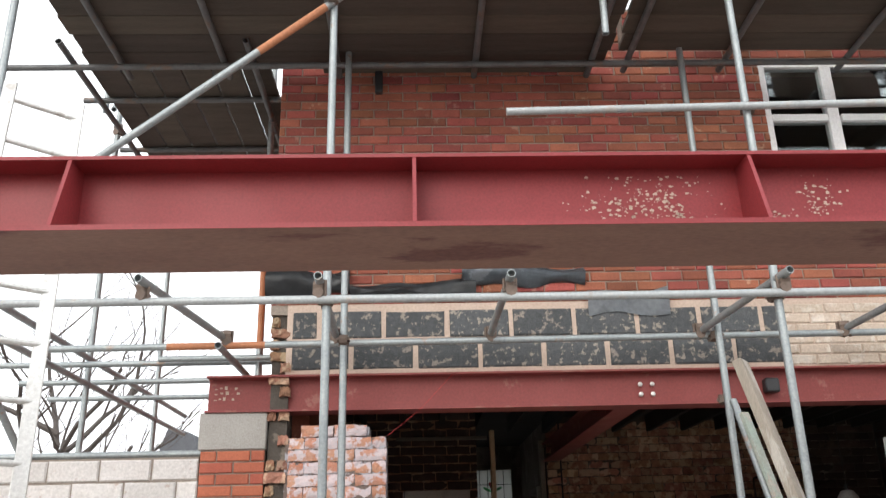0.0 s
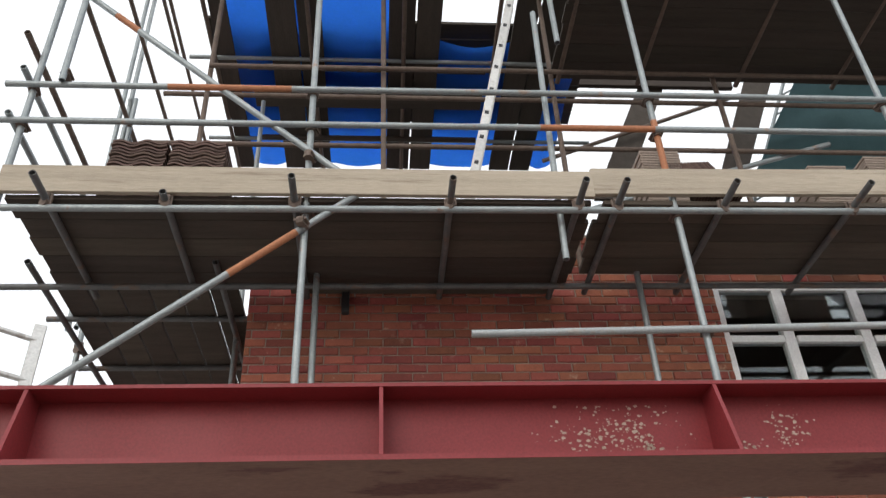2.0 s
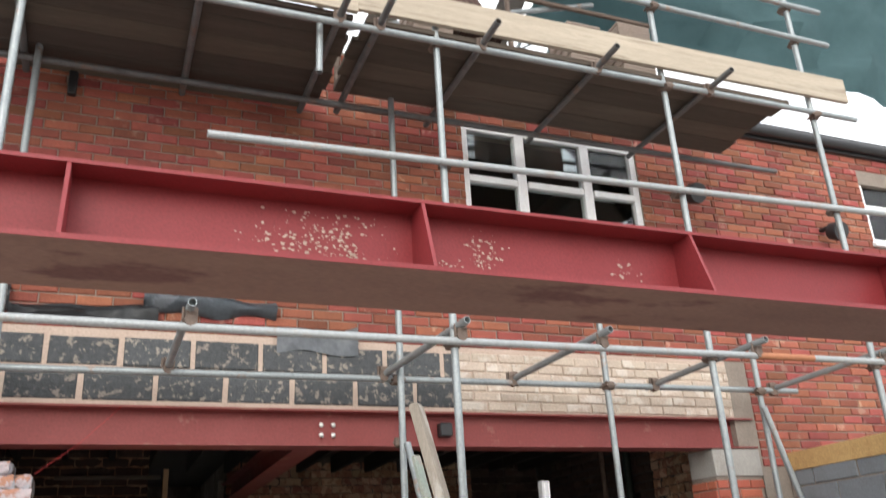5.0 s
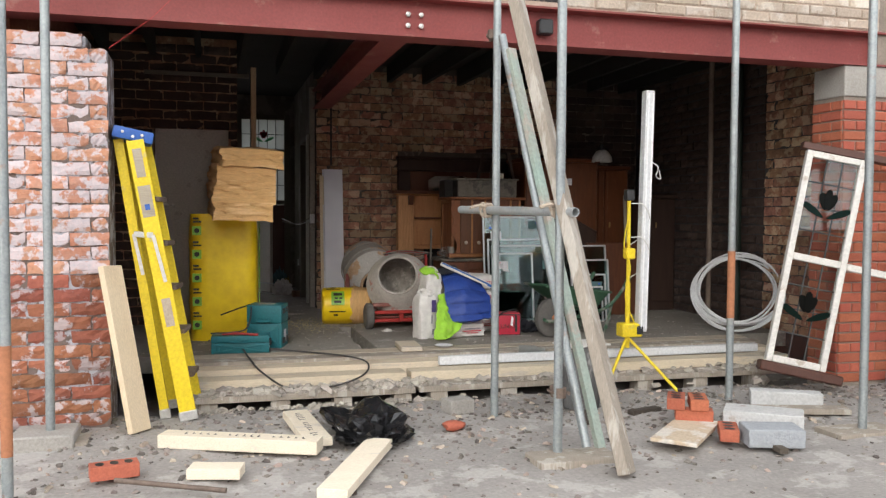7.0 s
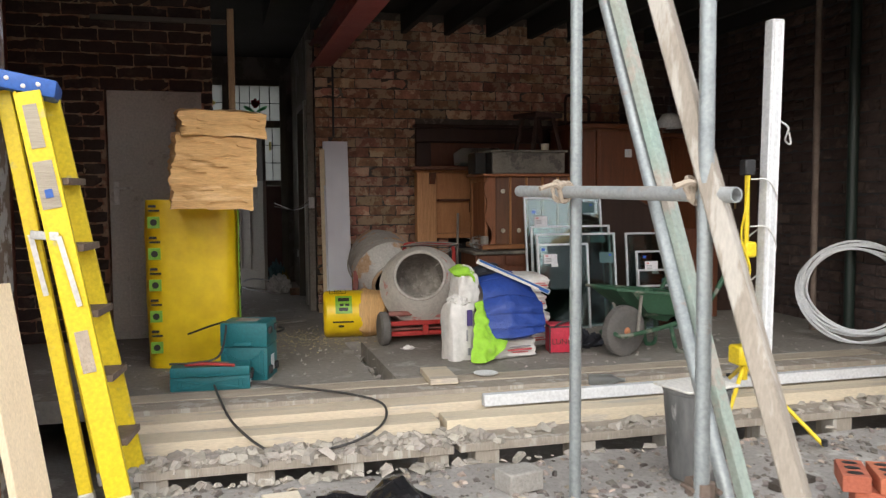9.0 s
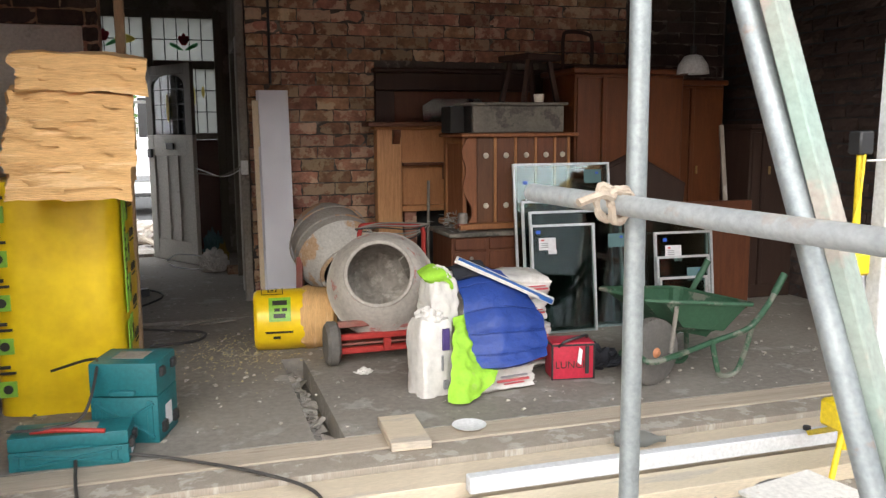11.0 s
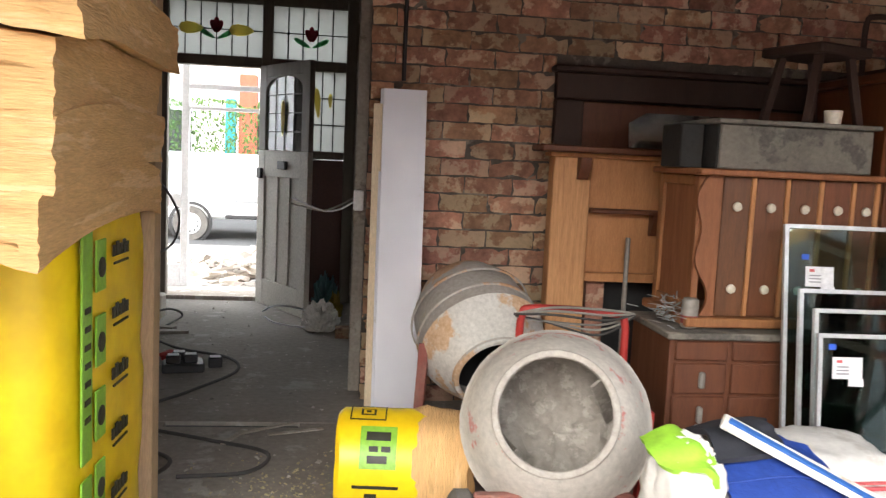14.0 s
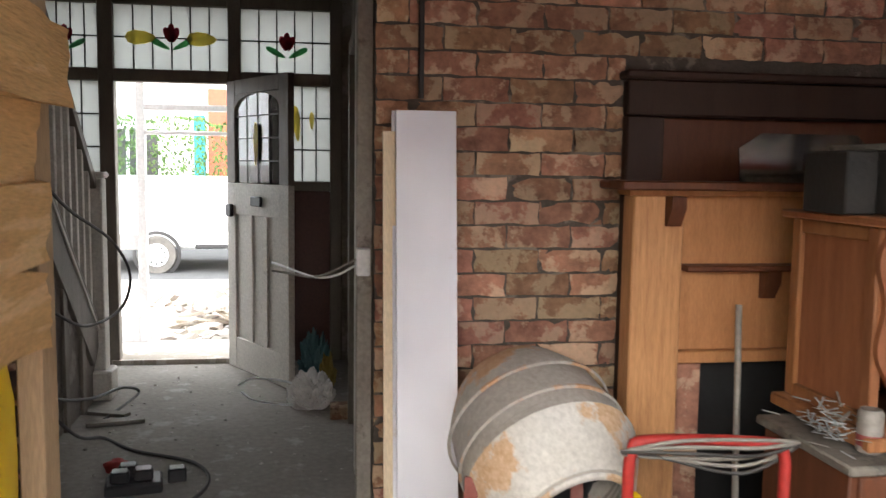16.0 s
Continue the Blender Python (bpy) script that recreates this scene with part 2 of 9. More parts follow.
M["brick_cream"] = mat("brick_cream", (0.56, 0.47, 0.38), (0.44, 0.34, 0.27), 5, 0.5, 0.95, bump=0.3, vary=0.1, third=(0.66, 0.60, 0.53), third_scale=5)
M["mortar"] = mat("mortar", (0.31, 0.26, 0.215), (0.20, 0.165, 0.14), 8, 0.5, 1.0, bump=0.5)
M["mortar_dark"] = mat("mortar_dark", (0.105, 0.09, 0.075), (0.05, 0.043, 0.036), 9, 0.5, 1.0, bump=0.8, third=(0.25, 0.215, 0.175), third_scale=5, third_cut=0.57)
M["mortar_pink"] = mat("mortar_pink", (0.56, 0.44, 0.36), (0.45, 0.34, 0.27), 6, 0.5, 1.0, bump=0.4)
M["block_tar"] = mat("block_tar", (0.060, 0.065, 0.068), (0.11, 0.115, 0.12), 30, 0.7, 0.85, bump=0.7, fine=120, third=(0.42, 0.36, 0.30), third_scale=20, third_cut=0.585, vary=0.2)
M["block_grey"] = mat("block_grey", (0.23, 0.25, 0.27), (0.17, 0.185, 0.20), 4, 0.5, 0.95, bump=0.4, vary=0.18, fine=90)
M["block_pale"] = mat("block_pale", (0.64, 0.61, 0.585), (0.54, 0.50, 0.475), 5, 0.5, 0.95, bump=0.35, vary=0.1, third=(0.40, 0.28, 0.22), third_scale=8, third_cut=0.68)
M["concrete"] = mat("concrete", (0.40, 0.38, 0.35), (0.29, 0.27, 0.24), 4, 0.5, 0.95, bump=0.35, fine=80)
M["screed"] = mat("screed", (0.27, 0.245, 0.215), (0.19, 0.17, 0.15), 1.2, 0.7, 0.9, bump=0.25, fine=30, third=(0.36, 0.34, 0.31), third_scale=5, third_cut=0.62)
M["red_oxide"] = mat("red_oxide", (0.27, 0.033, 0.038), (0.21, 0.027, 0.03), 2.2, 0.5, 0.5, bump=0.04, fine=120, spec=0.4)
M["red_oxide_worn"] = mat("red_oxide_worn", (0.25, 0.05, 0.045), (0.19, 0.035, 0.032), 3, 0.5, 0.6, bump=0.08, third=(0.30, 0.13, 0.10), third_scale=5, third_cut=0.66)
M["plate_under"] = mat("plate_under", (0.26, 0.14, 0.105), (0.17, 0.09, 0.07), 2.5, 0.6, 0.8, bump=0.1, third=(0.09, 0.022, 0.024), third_scale=2.2, third_cut=0.60, stretch=(0.6, 1.6, 1))
M["galv"] = mat("galv", (0.36, 0.39, 0.39), (0.25, 0.28, 0.29), 9, 0.6, 0.5, metal=0.55, bump=0.06, fine=70, third=(0.34, 0.22, 0.15), third_scale=5, third_cut=0.70)
M["galv_light"] = mat("galv_light", (0.42, 0.44, 0.44), (0.31, 0.33, 0.335), 9, 0.5, 0.5, metal=0.3, bump=0.08, fine=60, third=(0.38, 0.34, 0.3), third_scale=8, third_cut=0.66)
# darker copy of galv for tubes in the shade of the boards
M["galv_shaded"] = mat("galv_shaded", (0.17, 0.175, 0.175), (0.10, 0.10, 0.10), 9, 0.6, 0.6, metal=0.4, bump=0.08, fine=70, third=(0.20, 0.13, 0.09), third_scale=5, third_cut=0.62)
M["tube_rust"] = mat("tube_rust", (0.46, 0.19, 0.09), (0.36, 0.15, 0.08), 8, 0.6, 0.7, metal=0.1, bump=0.1)
M["coupler"] = mat("coupler", (0.20, 0.15, 0.12), (0.12, 0.09, 0.075), 12, 0.6, 0.75, metal=0.3, bump=0.2)
# board colour taken down to deepen the shade under the lifts
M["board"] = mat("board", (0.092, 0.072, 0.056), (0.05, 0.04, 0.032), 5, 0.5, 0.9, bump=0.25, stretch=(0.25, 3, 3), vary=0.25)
M["board_light"] = mat("board_light", (0.50, 0.43, 0.335), (0.34, 0.285, 0.22), 4, 0.6, 0.85, bump=0.4, stretch=(0.22, 5, 5), vary=0.12, third=(0.22, 0.17, 0.125), third_scale=3.2, third_cut=0.63)
# two darker board colours, with the shade of high undersides mixed in
M["board_shaded"] = mat("board_shaded", (0.07, 0.055, 0.043), (0.04, 0.032, 0.026), 5, 0.5, 0.9, bump=0.25, stretch=(0.25, 3, 3), vary=0.3)
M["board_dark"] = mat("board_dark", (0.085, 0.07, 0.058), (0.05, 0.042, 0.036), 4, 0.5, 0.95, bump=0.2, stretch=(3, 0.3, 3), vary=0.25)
M["pine"] = mat("pine", (0.78, 0.64, 0.45), (0.70, 0.55, 0.36), 3, 0.5, 0.7, bump=0.08, stretch=(4, 4, 0.5), vary=0.06)
M["stud_pine"] = mat("stud_pine", (0.48, 0.34, 0.20), (0.38, 0.26, 0.15), 3, 0.5, 0.8, bump=0.1, stretch=(4, 4, 0.5))
M["pine_x"] = mat("pine_x", (0.66, 0.565, 0.42), (0.53, 0.45, 0.33), 3, 0.5, 0.8, bump=0.12, stretch=(0.5, 4, 4), vary=0.1, third=(0.42, 0.38, 0.33), third_scale=2.5, third_cut=0.58)
M["pine_pale"] = mat("pine_pale", (0.80, 0.71, 0.57), (0.72, 0.61, 0.46), 3, 0.5, 0.75, bump=0.1, stretch=(0.6, 4, 4), vary=0.06, third=(0.58, 0.52, 0.45), third_scale=3, third_cut=0.66)
M["timber_grey"] = mat("timber_grey", (0.36, 0.315, 0.26), (0.25, 0.215, 0.175), 5, 0.5, 0.9, bump=0.25, stretch=(3, 3, 0.35), third=(0.50, 0.47, 0.42), third_scale=3)
M["tarp"] = mat("tarp", (0.05, 0.22, 0.75), (0.015, 0.11, 0.52), 3, 0.6, 0.45, bump=0.5, fine=30)


def thin(ma, colour, share):
    """Lets part of the light through a thin sheet."""
    n, l = ma.node_tree.nodes, ma.node_tree.links
    tr = n.new("ShaderNodeBsdfTranslucent")
    tr.inputs[0].default_value = (*colour, 1)
    mx = n.new("ShaderNodeMixShader")
    mx.inputs[0].default_value = share
    l.new(n["Principled BSDF"].outputs[0], mx.inputs[1])
    l.new(tr.outputs[0], mx.inputs[2])
    l.new(mx.outputs[0], n["Material Output"].inputs[0])
    return ma


thin(M["tarp"], (0.05, 0.30, 0.97), 0.6)
M["netting"] = mat("netting", (0.11, 0.20, 0.21), (0.08, 0.15, 0.16), 3, 0.5, 0.9, bump=0.2, fine=150)
M["roof_tile"] = mat("roof_tile", (0.16, 0.105, 0.085), (0.10, 0.065, 0.055), 8, 0.5, 0.9, bump=0.2, vary=0.2)
M["lead"] = mat("lead", (0.13, 0.15, 0.17), (0.22, 0.25, 0.28), 6, 0.7, 0.55, metal=0.3, bump=0.35, fine=25, third=(0.34, 0.37, 0.40), third_scale=5, third_cut=0.62)
M["lead_pale"] = mat("lead_pale", (0.33, 0.35, 0.37), (0.24, 0.26, 0.28), 6, 0.6, 0.55, metal=0.3, bump=0.3, fine=25)
M["dpm"] = mat("dpm", (0.03, 0.032, 0.035), (0.09, 0.095, 0.1), 6, 0.6, 0.35, bump=0.4, fine=20)
M["upvc"] = mat("upvc", (0.86, 0.87, 0.87), (0.80, 0.81, 0.80), 3, 0.4, 0.4, bump=0.03)
M["alu"] = mat("alu", (0.68, 0.67, 0.64), (0.55, 0.54, 0.51), 6, 0.5, 0.4, metal=0.5, bump=0.06, third=(0.4, 0.36, 0.32), third_scale=9, third_cut=0.66)
M["bark"] = mat("bark", (0.10, 0.085, 0.075), (0.06, 0.05, 0.045), 10, 0.5, 0.95, bump=0.3)
M["black"] = mat("black", (0.02, 0.02, 0.021), (0.035, 0.035, 0.037), 8, 0.5, 0.5, bump=0.05)
# near-black colour that stands in for the shade of ceilings and unlit rooms
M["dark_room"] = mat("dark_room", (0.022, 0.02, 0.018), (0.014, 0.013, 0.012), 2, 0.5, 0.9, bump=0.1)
M["plaster_dirty"] = mat("plaster_dirty", (0.19, 0.165, 0.14), (0.12, 0.10, 0.08), 2, 0.5, 0.95, bump=0.3, third=(0.28, 0.26, 0.235), third_scale=3)
M["osb"] = mat("osb", (0.58, 0.38, 0.16), (0.46, 0.28, 0.11), 18, 0.7, 0.85, bump=0.15, fine=60)
M["rope"] = mat("rope", (0.50, 0.42, 0.33), (0.38, 0.30, 0.23), 30, 0.6, 0.95, bump=0.5)
M["pane"] = glass("pane")
M["slate"] = mat("slate", (0.10, 0.105, 0.115), (0.07, 0.072, 0.08), 5, 0.5, 0.8, bump=0.2, vary=0.2)


# ---- the setting: ground, house shell, steel ----
FY = 6.19          # outer face of the rear wall
FLOOR = 0.20       # indoor floor
WY = 10.12         # face of the inner brick wall


def build_ground():
    def line(a, b, step, far):
        core = [a + i * step for i in range(int(round((b - a) / step)) + 1)]
        return [-far, -far / 4, -60, -30, a - 6] + core + [b + 6, 40, 80, far / 4, far]
    xs, ys = line(-4.0, 9.0, 0.1, 3000), line(-2.0, 7.0, 0.1, 3000)
    bm = bmesh.new()
    grid = []
    for y in ys:
        row = []
        for x in xs:
            near = max(0.0, min(1.0, min(x + 6, 11 - x, y + 4, 9 - y) / 2))
            z = near * (0.035 * noise.noise((x * 0.9, y * 0.9, 0)) + 0.018 * noise.noise((x * 4, y * 4, 3)) + 0.010 * noise.noise((x * 11, y * 11, 7))) - 0.02
            if 6.45 < y < 14 and -1 < x < 6.5:
                z -= 0.14
            row.append(bm.verts.new((x, y, z)))
        grid.append(row)
    for a, b in zip(grid, grid[1:]):
        for i in range(len(a) - 1):
            bm.faces.new((a[i], a[i + 1], b[i + 1], b[i]))
    tagged(finish("ground", bm, M["soil"]), "trampled bare soil and rubble dust of a building site", "ground", kind="structure")


build_ground()


def wall(name, boxes_, material, label, category="wall"):
    return tagged(finish(name, boxes(*boxes_), material, smooth=0), label, category, kind="structure")


W1 = (3.14, 4.90, 3.92, 5.11)    # first-floor windows: x0, x1, z0, z1
W2 = (7.70, 9.00, 4.43, 5.27)
T0, T1 = FY + 0.012, FY + 0.28
wall_rear = wall("wall_rear", [
    ((-0.66, T0, 3.03), (9.6, T1, W1[2])), ((-0.66, T0, W1[2]), (W1[0], T1, 5.6)), ((W1[0], T0, W1[3]), (9.6, T1, 5.6)),
    ((W1[1], T0, W1[2]), (W2[0], T1, W1[3])), ((W2[1], T0, W1[2]), (9.6, T1, W1[3])),
    ((W2[0], T0, W1[2]), (W2[1], T1, W2[2])),
    ((5.5, T0, 2.33), (9.6, T1, 3.03)), ((5.70, T0, -0.1), (9.6, T1, 2.33))], M["mortar"], "red brick rear wall of a house with pale mortar joints")
wall_side = wall("wall_side", [((-0.66, T1, -0.1), (-0.40, 13.1, 5.6))], M["brick_red_far"], "red brick side wall of the house")
wall_blocks = wall("wall_blockwork_band", [((-0.54, T0 - 0.004, 2.60), (5.5, T1, 3.098))], M["mortar_pink"], "band of pink mortar above the steel beam")
wall_pier_left = wall("wall_pier_left", [((-0.52, T0, -0.1), (0.155, T1 + 0.1, 2.16)), ((-0.40, T0 + 0.03, 2.16), (0.04, T1, 2.24))], M["mortar_paint"], "short brick wall stub with flaking paint")
wall_toothed = wall("wall_toothed", [((-0.64, T0 + 0.03, -0.1), (-0.52, T1, 3.03))], M["mortar_dark"], "broken toothed edge of old brickwork")
pier_left = wall("wall_pier_orange", [((-1.08, T0, -0.1), (-0.66, T1 + 0.05, 2.10))], M["mortar"], "new orange brick pier under the steel")
pier_right = wall("wall_pier_right", [((5.21, T0, -0.1), (5.68, T1 + 0.05, 2.12))], M["mortar"], "new orange brick pier under the steel")
inner_wall = wall("wall_inner", [
    ((1.83, WY + 0.012, -0.1), (2.74, WY + 0.30, 2.9)), ((2.74, WY + 0.012, 1.84), (4.35, WY + 0.30, 2.9)), ((4.35, WY + 0.012, -0.1), (5.66, WY + 0.30, 2.9)),
    ((2.74, WY + 0.10, -0.1), (4.35, WY + 0.30, 1.84))], M["mortar_dark"], "old rough brick wall between the rooms with dark mortar")
# black backing, so the joints carry the room's shade as well
wall_party = wall("wall_party", [((5.66, T1, -0.1), (5.90, 13.1, 5.6))], M["black"], "old brick side wall of the room, coloured darker for shade farther in")
wall_stub = wall("wall_stub", [((-0.40, 9.20, 2.02), (0.97, 9.42, 2.9)), ((-0.40, 9.20, -0.1), (0.22, 9.42, 2.02)), ((0.89, 9.20, -0.1), (0.97, 9.42, 2.02))], M["brick_old_far"], "old brick wall over an inner doorway")
hall_wall_right = wall("wall_hall_right", [((1.86, WY + 0.30, -0.1), (2.05, 10.72, 2.9)), ((1.86, 10.72, 2.15), (2.05, 11.50, 2.9)), ((1.86, 11.50, -0.1), (2.05, 12.86, 2.9))], M["plaster_dirty"], "stripped dirty plaster wall of the hall")
hall_wall_left = wall("wall_hall_left", [((-0.40, 9.42, -0.1), (-0.30, 12.86, 2.9))], M["plaster_dirty"], "stripped dirty plaster wall of the hall")
wall_front = wall("wall_front", [((-0.40, 12.86, -0.1), (-0.12, 13.1, 5.6)), ((1.80, 12.86, -0.1), (5.66, 13.1, 5.6)), ((-0.12, 12.86, 2.60), (1.80, 13.1, 5.6)), ((-0.12, 12.86, -0.1), (0.30, 13.1, 1.40)), ((1.44, 12.90, -0.1), (1.80, 13.1, 0.30))], M["plaster_dirty"], "front wall of the house round the entrance")
# ceiling and joists get their shade from the near-black colour
ceiling = tagged(finish("ceiling", boxes(*([((-0.40, T1, 2.86), (5.66, 12.86, 2.95))] + [((x, T1, 2.68), (x + 0.05, WY, 2.86)) for x in [-0.2 + 0.4 * i for i in range(15)]])), M["dark_room"], smooth=0), "bare ceiling with exposed timber joists, coloured near black for shade", "ceiling", kind="structure")
upper_floor_back = wall("roof_shell", [((-0.66, 13.1, 5.4), (5.9, 13.2, 5.7))], M["dark_room"], "eaves board at the front of the house")

# indoor floor: slabs left and right of two open slots
floor = tagged(finish("floor", boxes(
    ((-0.40, 7.36, 0.08), (1.84, 9.70, FLOOR)), ((1.96, 7.36, 0.08), (5.66, 8.62, FLOOR)), ((1.84, 8.62, 0.08), (5.66, 9.70, FLOOR)),
    ((-0.40, 9.70, 0.08), (0.98, 9.76, FLOOR)), ((1.56, 9.70, 0.08), (5.66, 9.76, FLOOR)), ((-0.40, 9.76, 0.08), (5.66, 12.90, FLOOR + 0.004))), M["screed"], smooth=0),
    "dusty grey concrete floor with crumbs and open slots", "floor", kind="structure")
# black filler added in the slot to stand for the shade of a deep gap
tagged(finish("floor_batten", box((0.985, 9.703, 0.1), (1.555, 9.757, FLOOR - 0.012), 0.003), M["black"]), "black strip added in a gap of the floor for its shade", "batten", kind="structure")
tagged(finish("threshold", boxes(((0.30, 12.84, FLOOR - 0.05), (1.10, 13.14, FLOOR + 0.035))), M["timber_grey"], smooth=0), "worn timber door sill", "threshold", kind="structure")


# steel beams
def i_section(bm, x0, x1, y_front, y_back, z0, z1, tf, tw, web_y):
    for a in (z0, z1 - tf):
        add_box(bm, (x0, y_front, a), (x1, y_back, a + tf))
    add_box(bm, (x0, web_y, z0 + tf), (x1, web_y + tw, z1 - tf))


def main_beam():
    b = world_thing("steel_beam", "red oxide painted steel beam over the wide opening", "steel beam", (2.2, 6.27, 2.345))
    bm = bmesh.new()
    i_section(bm, -1.07, 5.67, FY - 0.02, FY + 0.18, 2.345, 2.595, 0.013, 0.009, FY + 0.075)
    part("beam_body", bm, M["red_oxide_worn"], b, smooth=0)
    for dx in (0, 0.085):
        for dz in (0, 0.07):
            c = (1.935 + dx, FY + 0.062, 2.43 + dz)
            part("bolt", lathe([(0.017, 0), (0.017, 0.012), (0.010, 0.016)], 6, pose(*c, 90)), M["alu"], b, "bright zinc hexagon bolt")
    # chalked marks at the left end, unreadable
    for r, (z, w) in enumerate(((2.525, 0.17), (2.49, 0.19), (2.45, 0.15))):
        for k in range(5):
            x = -1.03 + k * w / 5
            part("chalk_mark", box((x, FY + 0.071, z - 0.010 + 0.006 * (k % 2)), (x + w / 9, FY + 0.0745, z - 0.004 + 0.009 * (k % 3)), 0, None), M["rope"], b, "yellow crayon mark")


def plate_beam():
    b = world_thing("plated_steel_beam", "red oxide painted steel beam with wide bottom plate and tapered stiffeners", "steel beam", (1.4, 2.93, 2.335))
    bm = bmesh.new()
    i_section(bm, -2.6, 5.2, 2.82, 3.04, 2.345, 2.602, 0.012, 0.010, 2.925)
    part("beam_body", bm, M["red_oxide"], b, smooth=0)
    part("bottom_plate", box((-2.6, 2.735, 2.322), (5.2, 3.135, 2.336), 0.001), M["plate_under"], b, "stained brown underside of the plate", smooth=0)
    part("plate_edge", box((-2.6, 2.731, 2.321), (5.2, 2.7345, 2.337)), M["red_oxide"], b, smooth=0)
    for i in range(7):
        x = -1.77 + i * 1.065
        o = [(2.738, 2.337), (2.926, 2.337), (2.926, 2.59), (2.822, 2.59)]
        bm = bmesh.new()
        vs = [[bm.verts.new((xx, y, z)) for y, z in o] for xx in (x, x + 0.012)]
        bm.faces.new(vs[0]); bm.faces.new(vs[1][::-1])
        for k in range(4):
            bm.faces.new((vs[0][k], vs[1][k], vs[1][(k + 1) % 4], vs[0][(k + 1) % 4]))
        bmesh.ops.recalc_face_normals(bm, faces=bm.faces)
        part("stiffener", bm, M["red_oxide"], b, smooth=0)
    rnd = random.Random(5)
    bm = bmesh.new()
    for cx, cz, sx, sz, n in ((1.12, 2.46, 0.09, 0.06, 230), (1.00, 2.44, 0.10, 0.05, 60), (1.24, 2.40, 0.06, 0.02, 40), (1.68, 2.47, 0.035, 0.045, 80), (1.56, 2.41, 0.03, 0.02, 30), (2.25, 2.46, 0.03, 0.03, 25)):
        for _ in range(n):
            x, z = rnd.gauss(cx, sx), min(2.56, max(2.36, rnd.gauss(cz, sz)))
            w, a = 0.002 + 0.007 * rnd.random() ** 2, rnd.uniform(0, 6.3)
            k = rnd.randint(5, 7)
            bm.faces.new([bm.verts.new((x + w * rnd.uniform(0.5, 1.3) * math.cos(a - 6.283 * j / k), 2.9225, z + 0.7 * w * rnd.uniform(0.5, 1.3) * math.sin(a - 6.283 * j / k))) for j in range(k)])
    part("mortar_splash", bm, M["mortar_pink"], b, "dried pale mortar splashes", smooth=0)
    for x in (-2.5, 5.15):
        part("prop", tube((x, 2.93, -0.05), (x, 2.93, 2.322), 0.03), M["galv"], b, "steel prop under the beam end")


def cross_beam():
    b = world_thing("cross_steel_beam", "red oxide steel beam running back into the room", "steel beam", (1.89, 8.2, 2.35))
    bm = bmesh.new()
    add_box(bm, (1.80, FY + 0.09, 2.37), (1.98, WY + 0.1, 2.382))
    add_box(bm, (1.80, FY + 0.09, 2.56), (1.98, WY + 0.1, 2.572))
    add_box(bm, (1.885, FY + 0.09, 2.382), (1.895, WY + 0.1, 2.56))
    part("beam_body", bm, M["red_oxide_worn"], b, smooth=0)


main_beam()
plate_beam()
cross_beam()
for nm, x0, x1, z0 in (("padstone", -1.10, -0.65, 2.10), ("padstone", 5.20, 5.69, 2.12)):
    tagged(finish(nm, box((x0, FY - 0.004, z0), (x1, FY + 0.32, 2.344), 0.006), M["concrete"]), "cast concrete padstone under the beam end", "padstone")


# first-floor windows
def window(name, w, mullions, transom):
    x0, x1, z0, z1 = w
    win = world_thing(name, "white plastic casement window, dark behind the glass", "window", (x0, FY, z0), kind="structure")
    fr = boxes(((x0, FY + 0.03, z0), (x0 + 0.06, FY + 0.11, z1)), ((x1 - 0.06, FY + 0.03, z0), (x1, FY + 0.11, z1)),
               ((x0 + 0.06, FY + 0.03, z0), (x1 - 0.06, FY + 0.11, z0 + 0.06)), ((x0 + 0.06, FY + 0.03, z1 - 0.06), (x1 - 0.06, FY + 0.11, z1)))
    part("window_frame", fr, M["upvc"], win, smooth=0)
    xs = [x0] + list(mullions) + [x1]
    for m_ in mullions:
        part("mullion", box((m_ - 0.045, FY + 0.028, z0 + 0.06), (m_ + 0.045, FY + 0.112, z1 - 0.06), 0.004), M["upvc"], win)
    for a, b in zip(xs, xs[1:]):
        part("transom", box((a + 0.06, FY + 0.026, transom - 0.03), (b - 0.05, FY + 0.11, transom + 0.03), 0.004), M["upvc"], win)
        for za, zb in ((z0 + 0.06, transom - 0.03), (transom + 0.03, z1 - 0.06)):
            g = part("pane", box((a + 0.05, FY + 0.065, za), (b - 0.045, FY + 0.071, zb)), M["pane"], win, smooth=0)
            g.visible_shadow = False
    part("window_sill", box((x0 - 0.03, FY - 0.04, z0 - 0.045), (x1 + 0.03, FY + 0.10, z0 - 0.001), 0.008), M["upvc"], win)
    # near-black shell: the darkness behind the glass is in its colour
    tagged(finish("dark_room_" + name[-1], boxes(((x0 - 0.1, FY + 2.4, z0 - 0.6), (x1 + 0.1, FY + 2.45, z1 + 0.3)), ((x0 - 0.1, FY + 0.3, z0 - 0.65), (x1 + 0.1, FY + 2.4, z0 - 0.6)), ((x0 - 0.12, FY + 0.3, z0 - 0.6), (x0 - 0.1, FY + 2.4, z1 + 0.3)), ((x1 + 0.1, FY + 0.3, z0 - 0.6), (x1 + 0.12, FY + 2.4, z1 + 0.3)), ((x0 - 0.1, FY + 0.3, z1 + 0.3), (x1 + 0.1, FY + 2.4, z1 + 0.32))), M["dark_room"], smooth=0), "near-black box standing for the unlit room behind the window", "room", kind="structure")


window("window_1", W1, (3.70, 4.36), 4.59)
window("window_2", W2, (8.35,), 4.85)


# ---- the scaffold ----
OY, IY = 5.0, 5.9
R = 0.0242
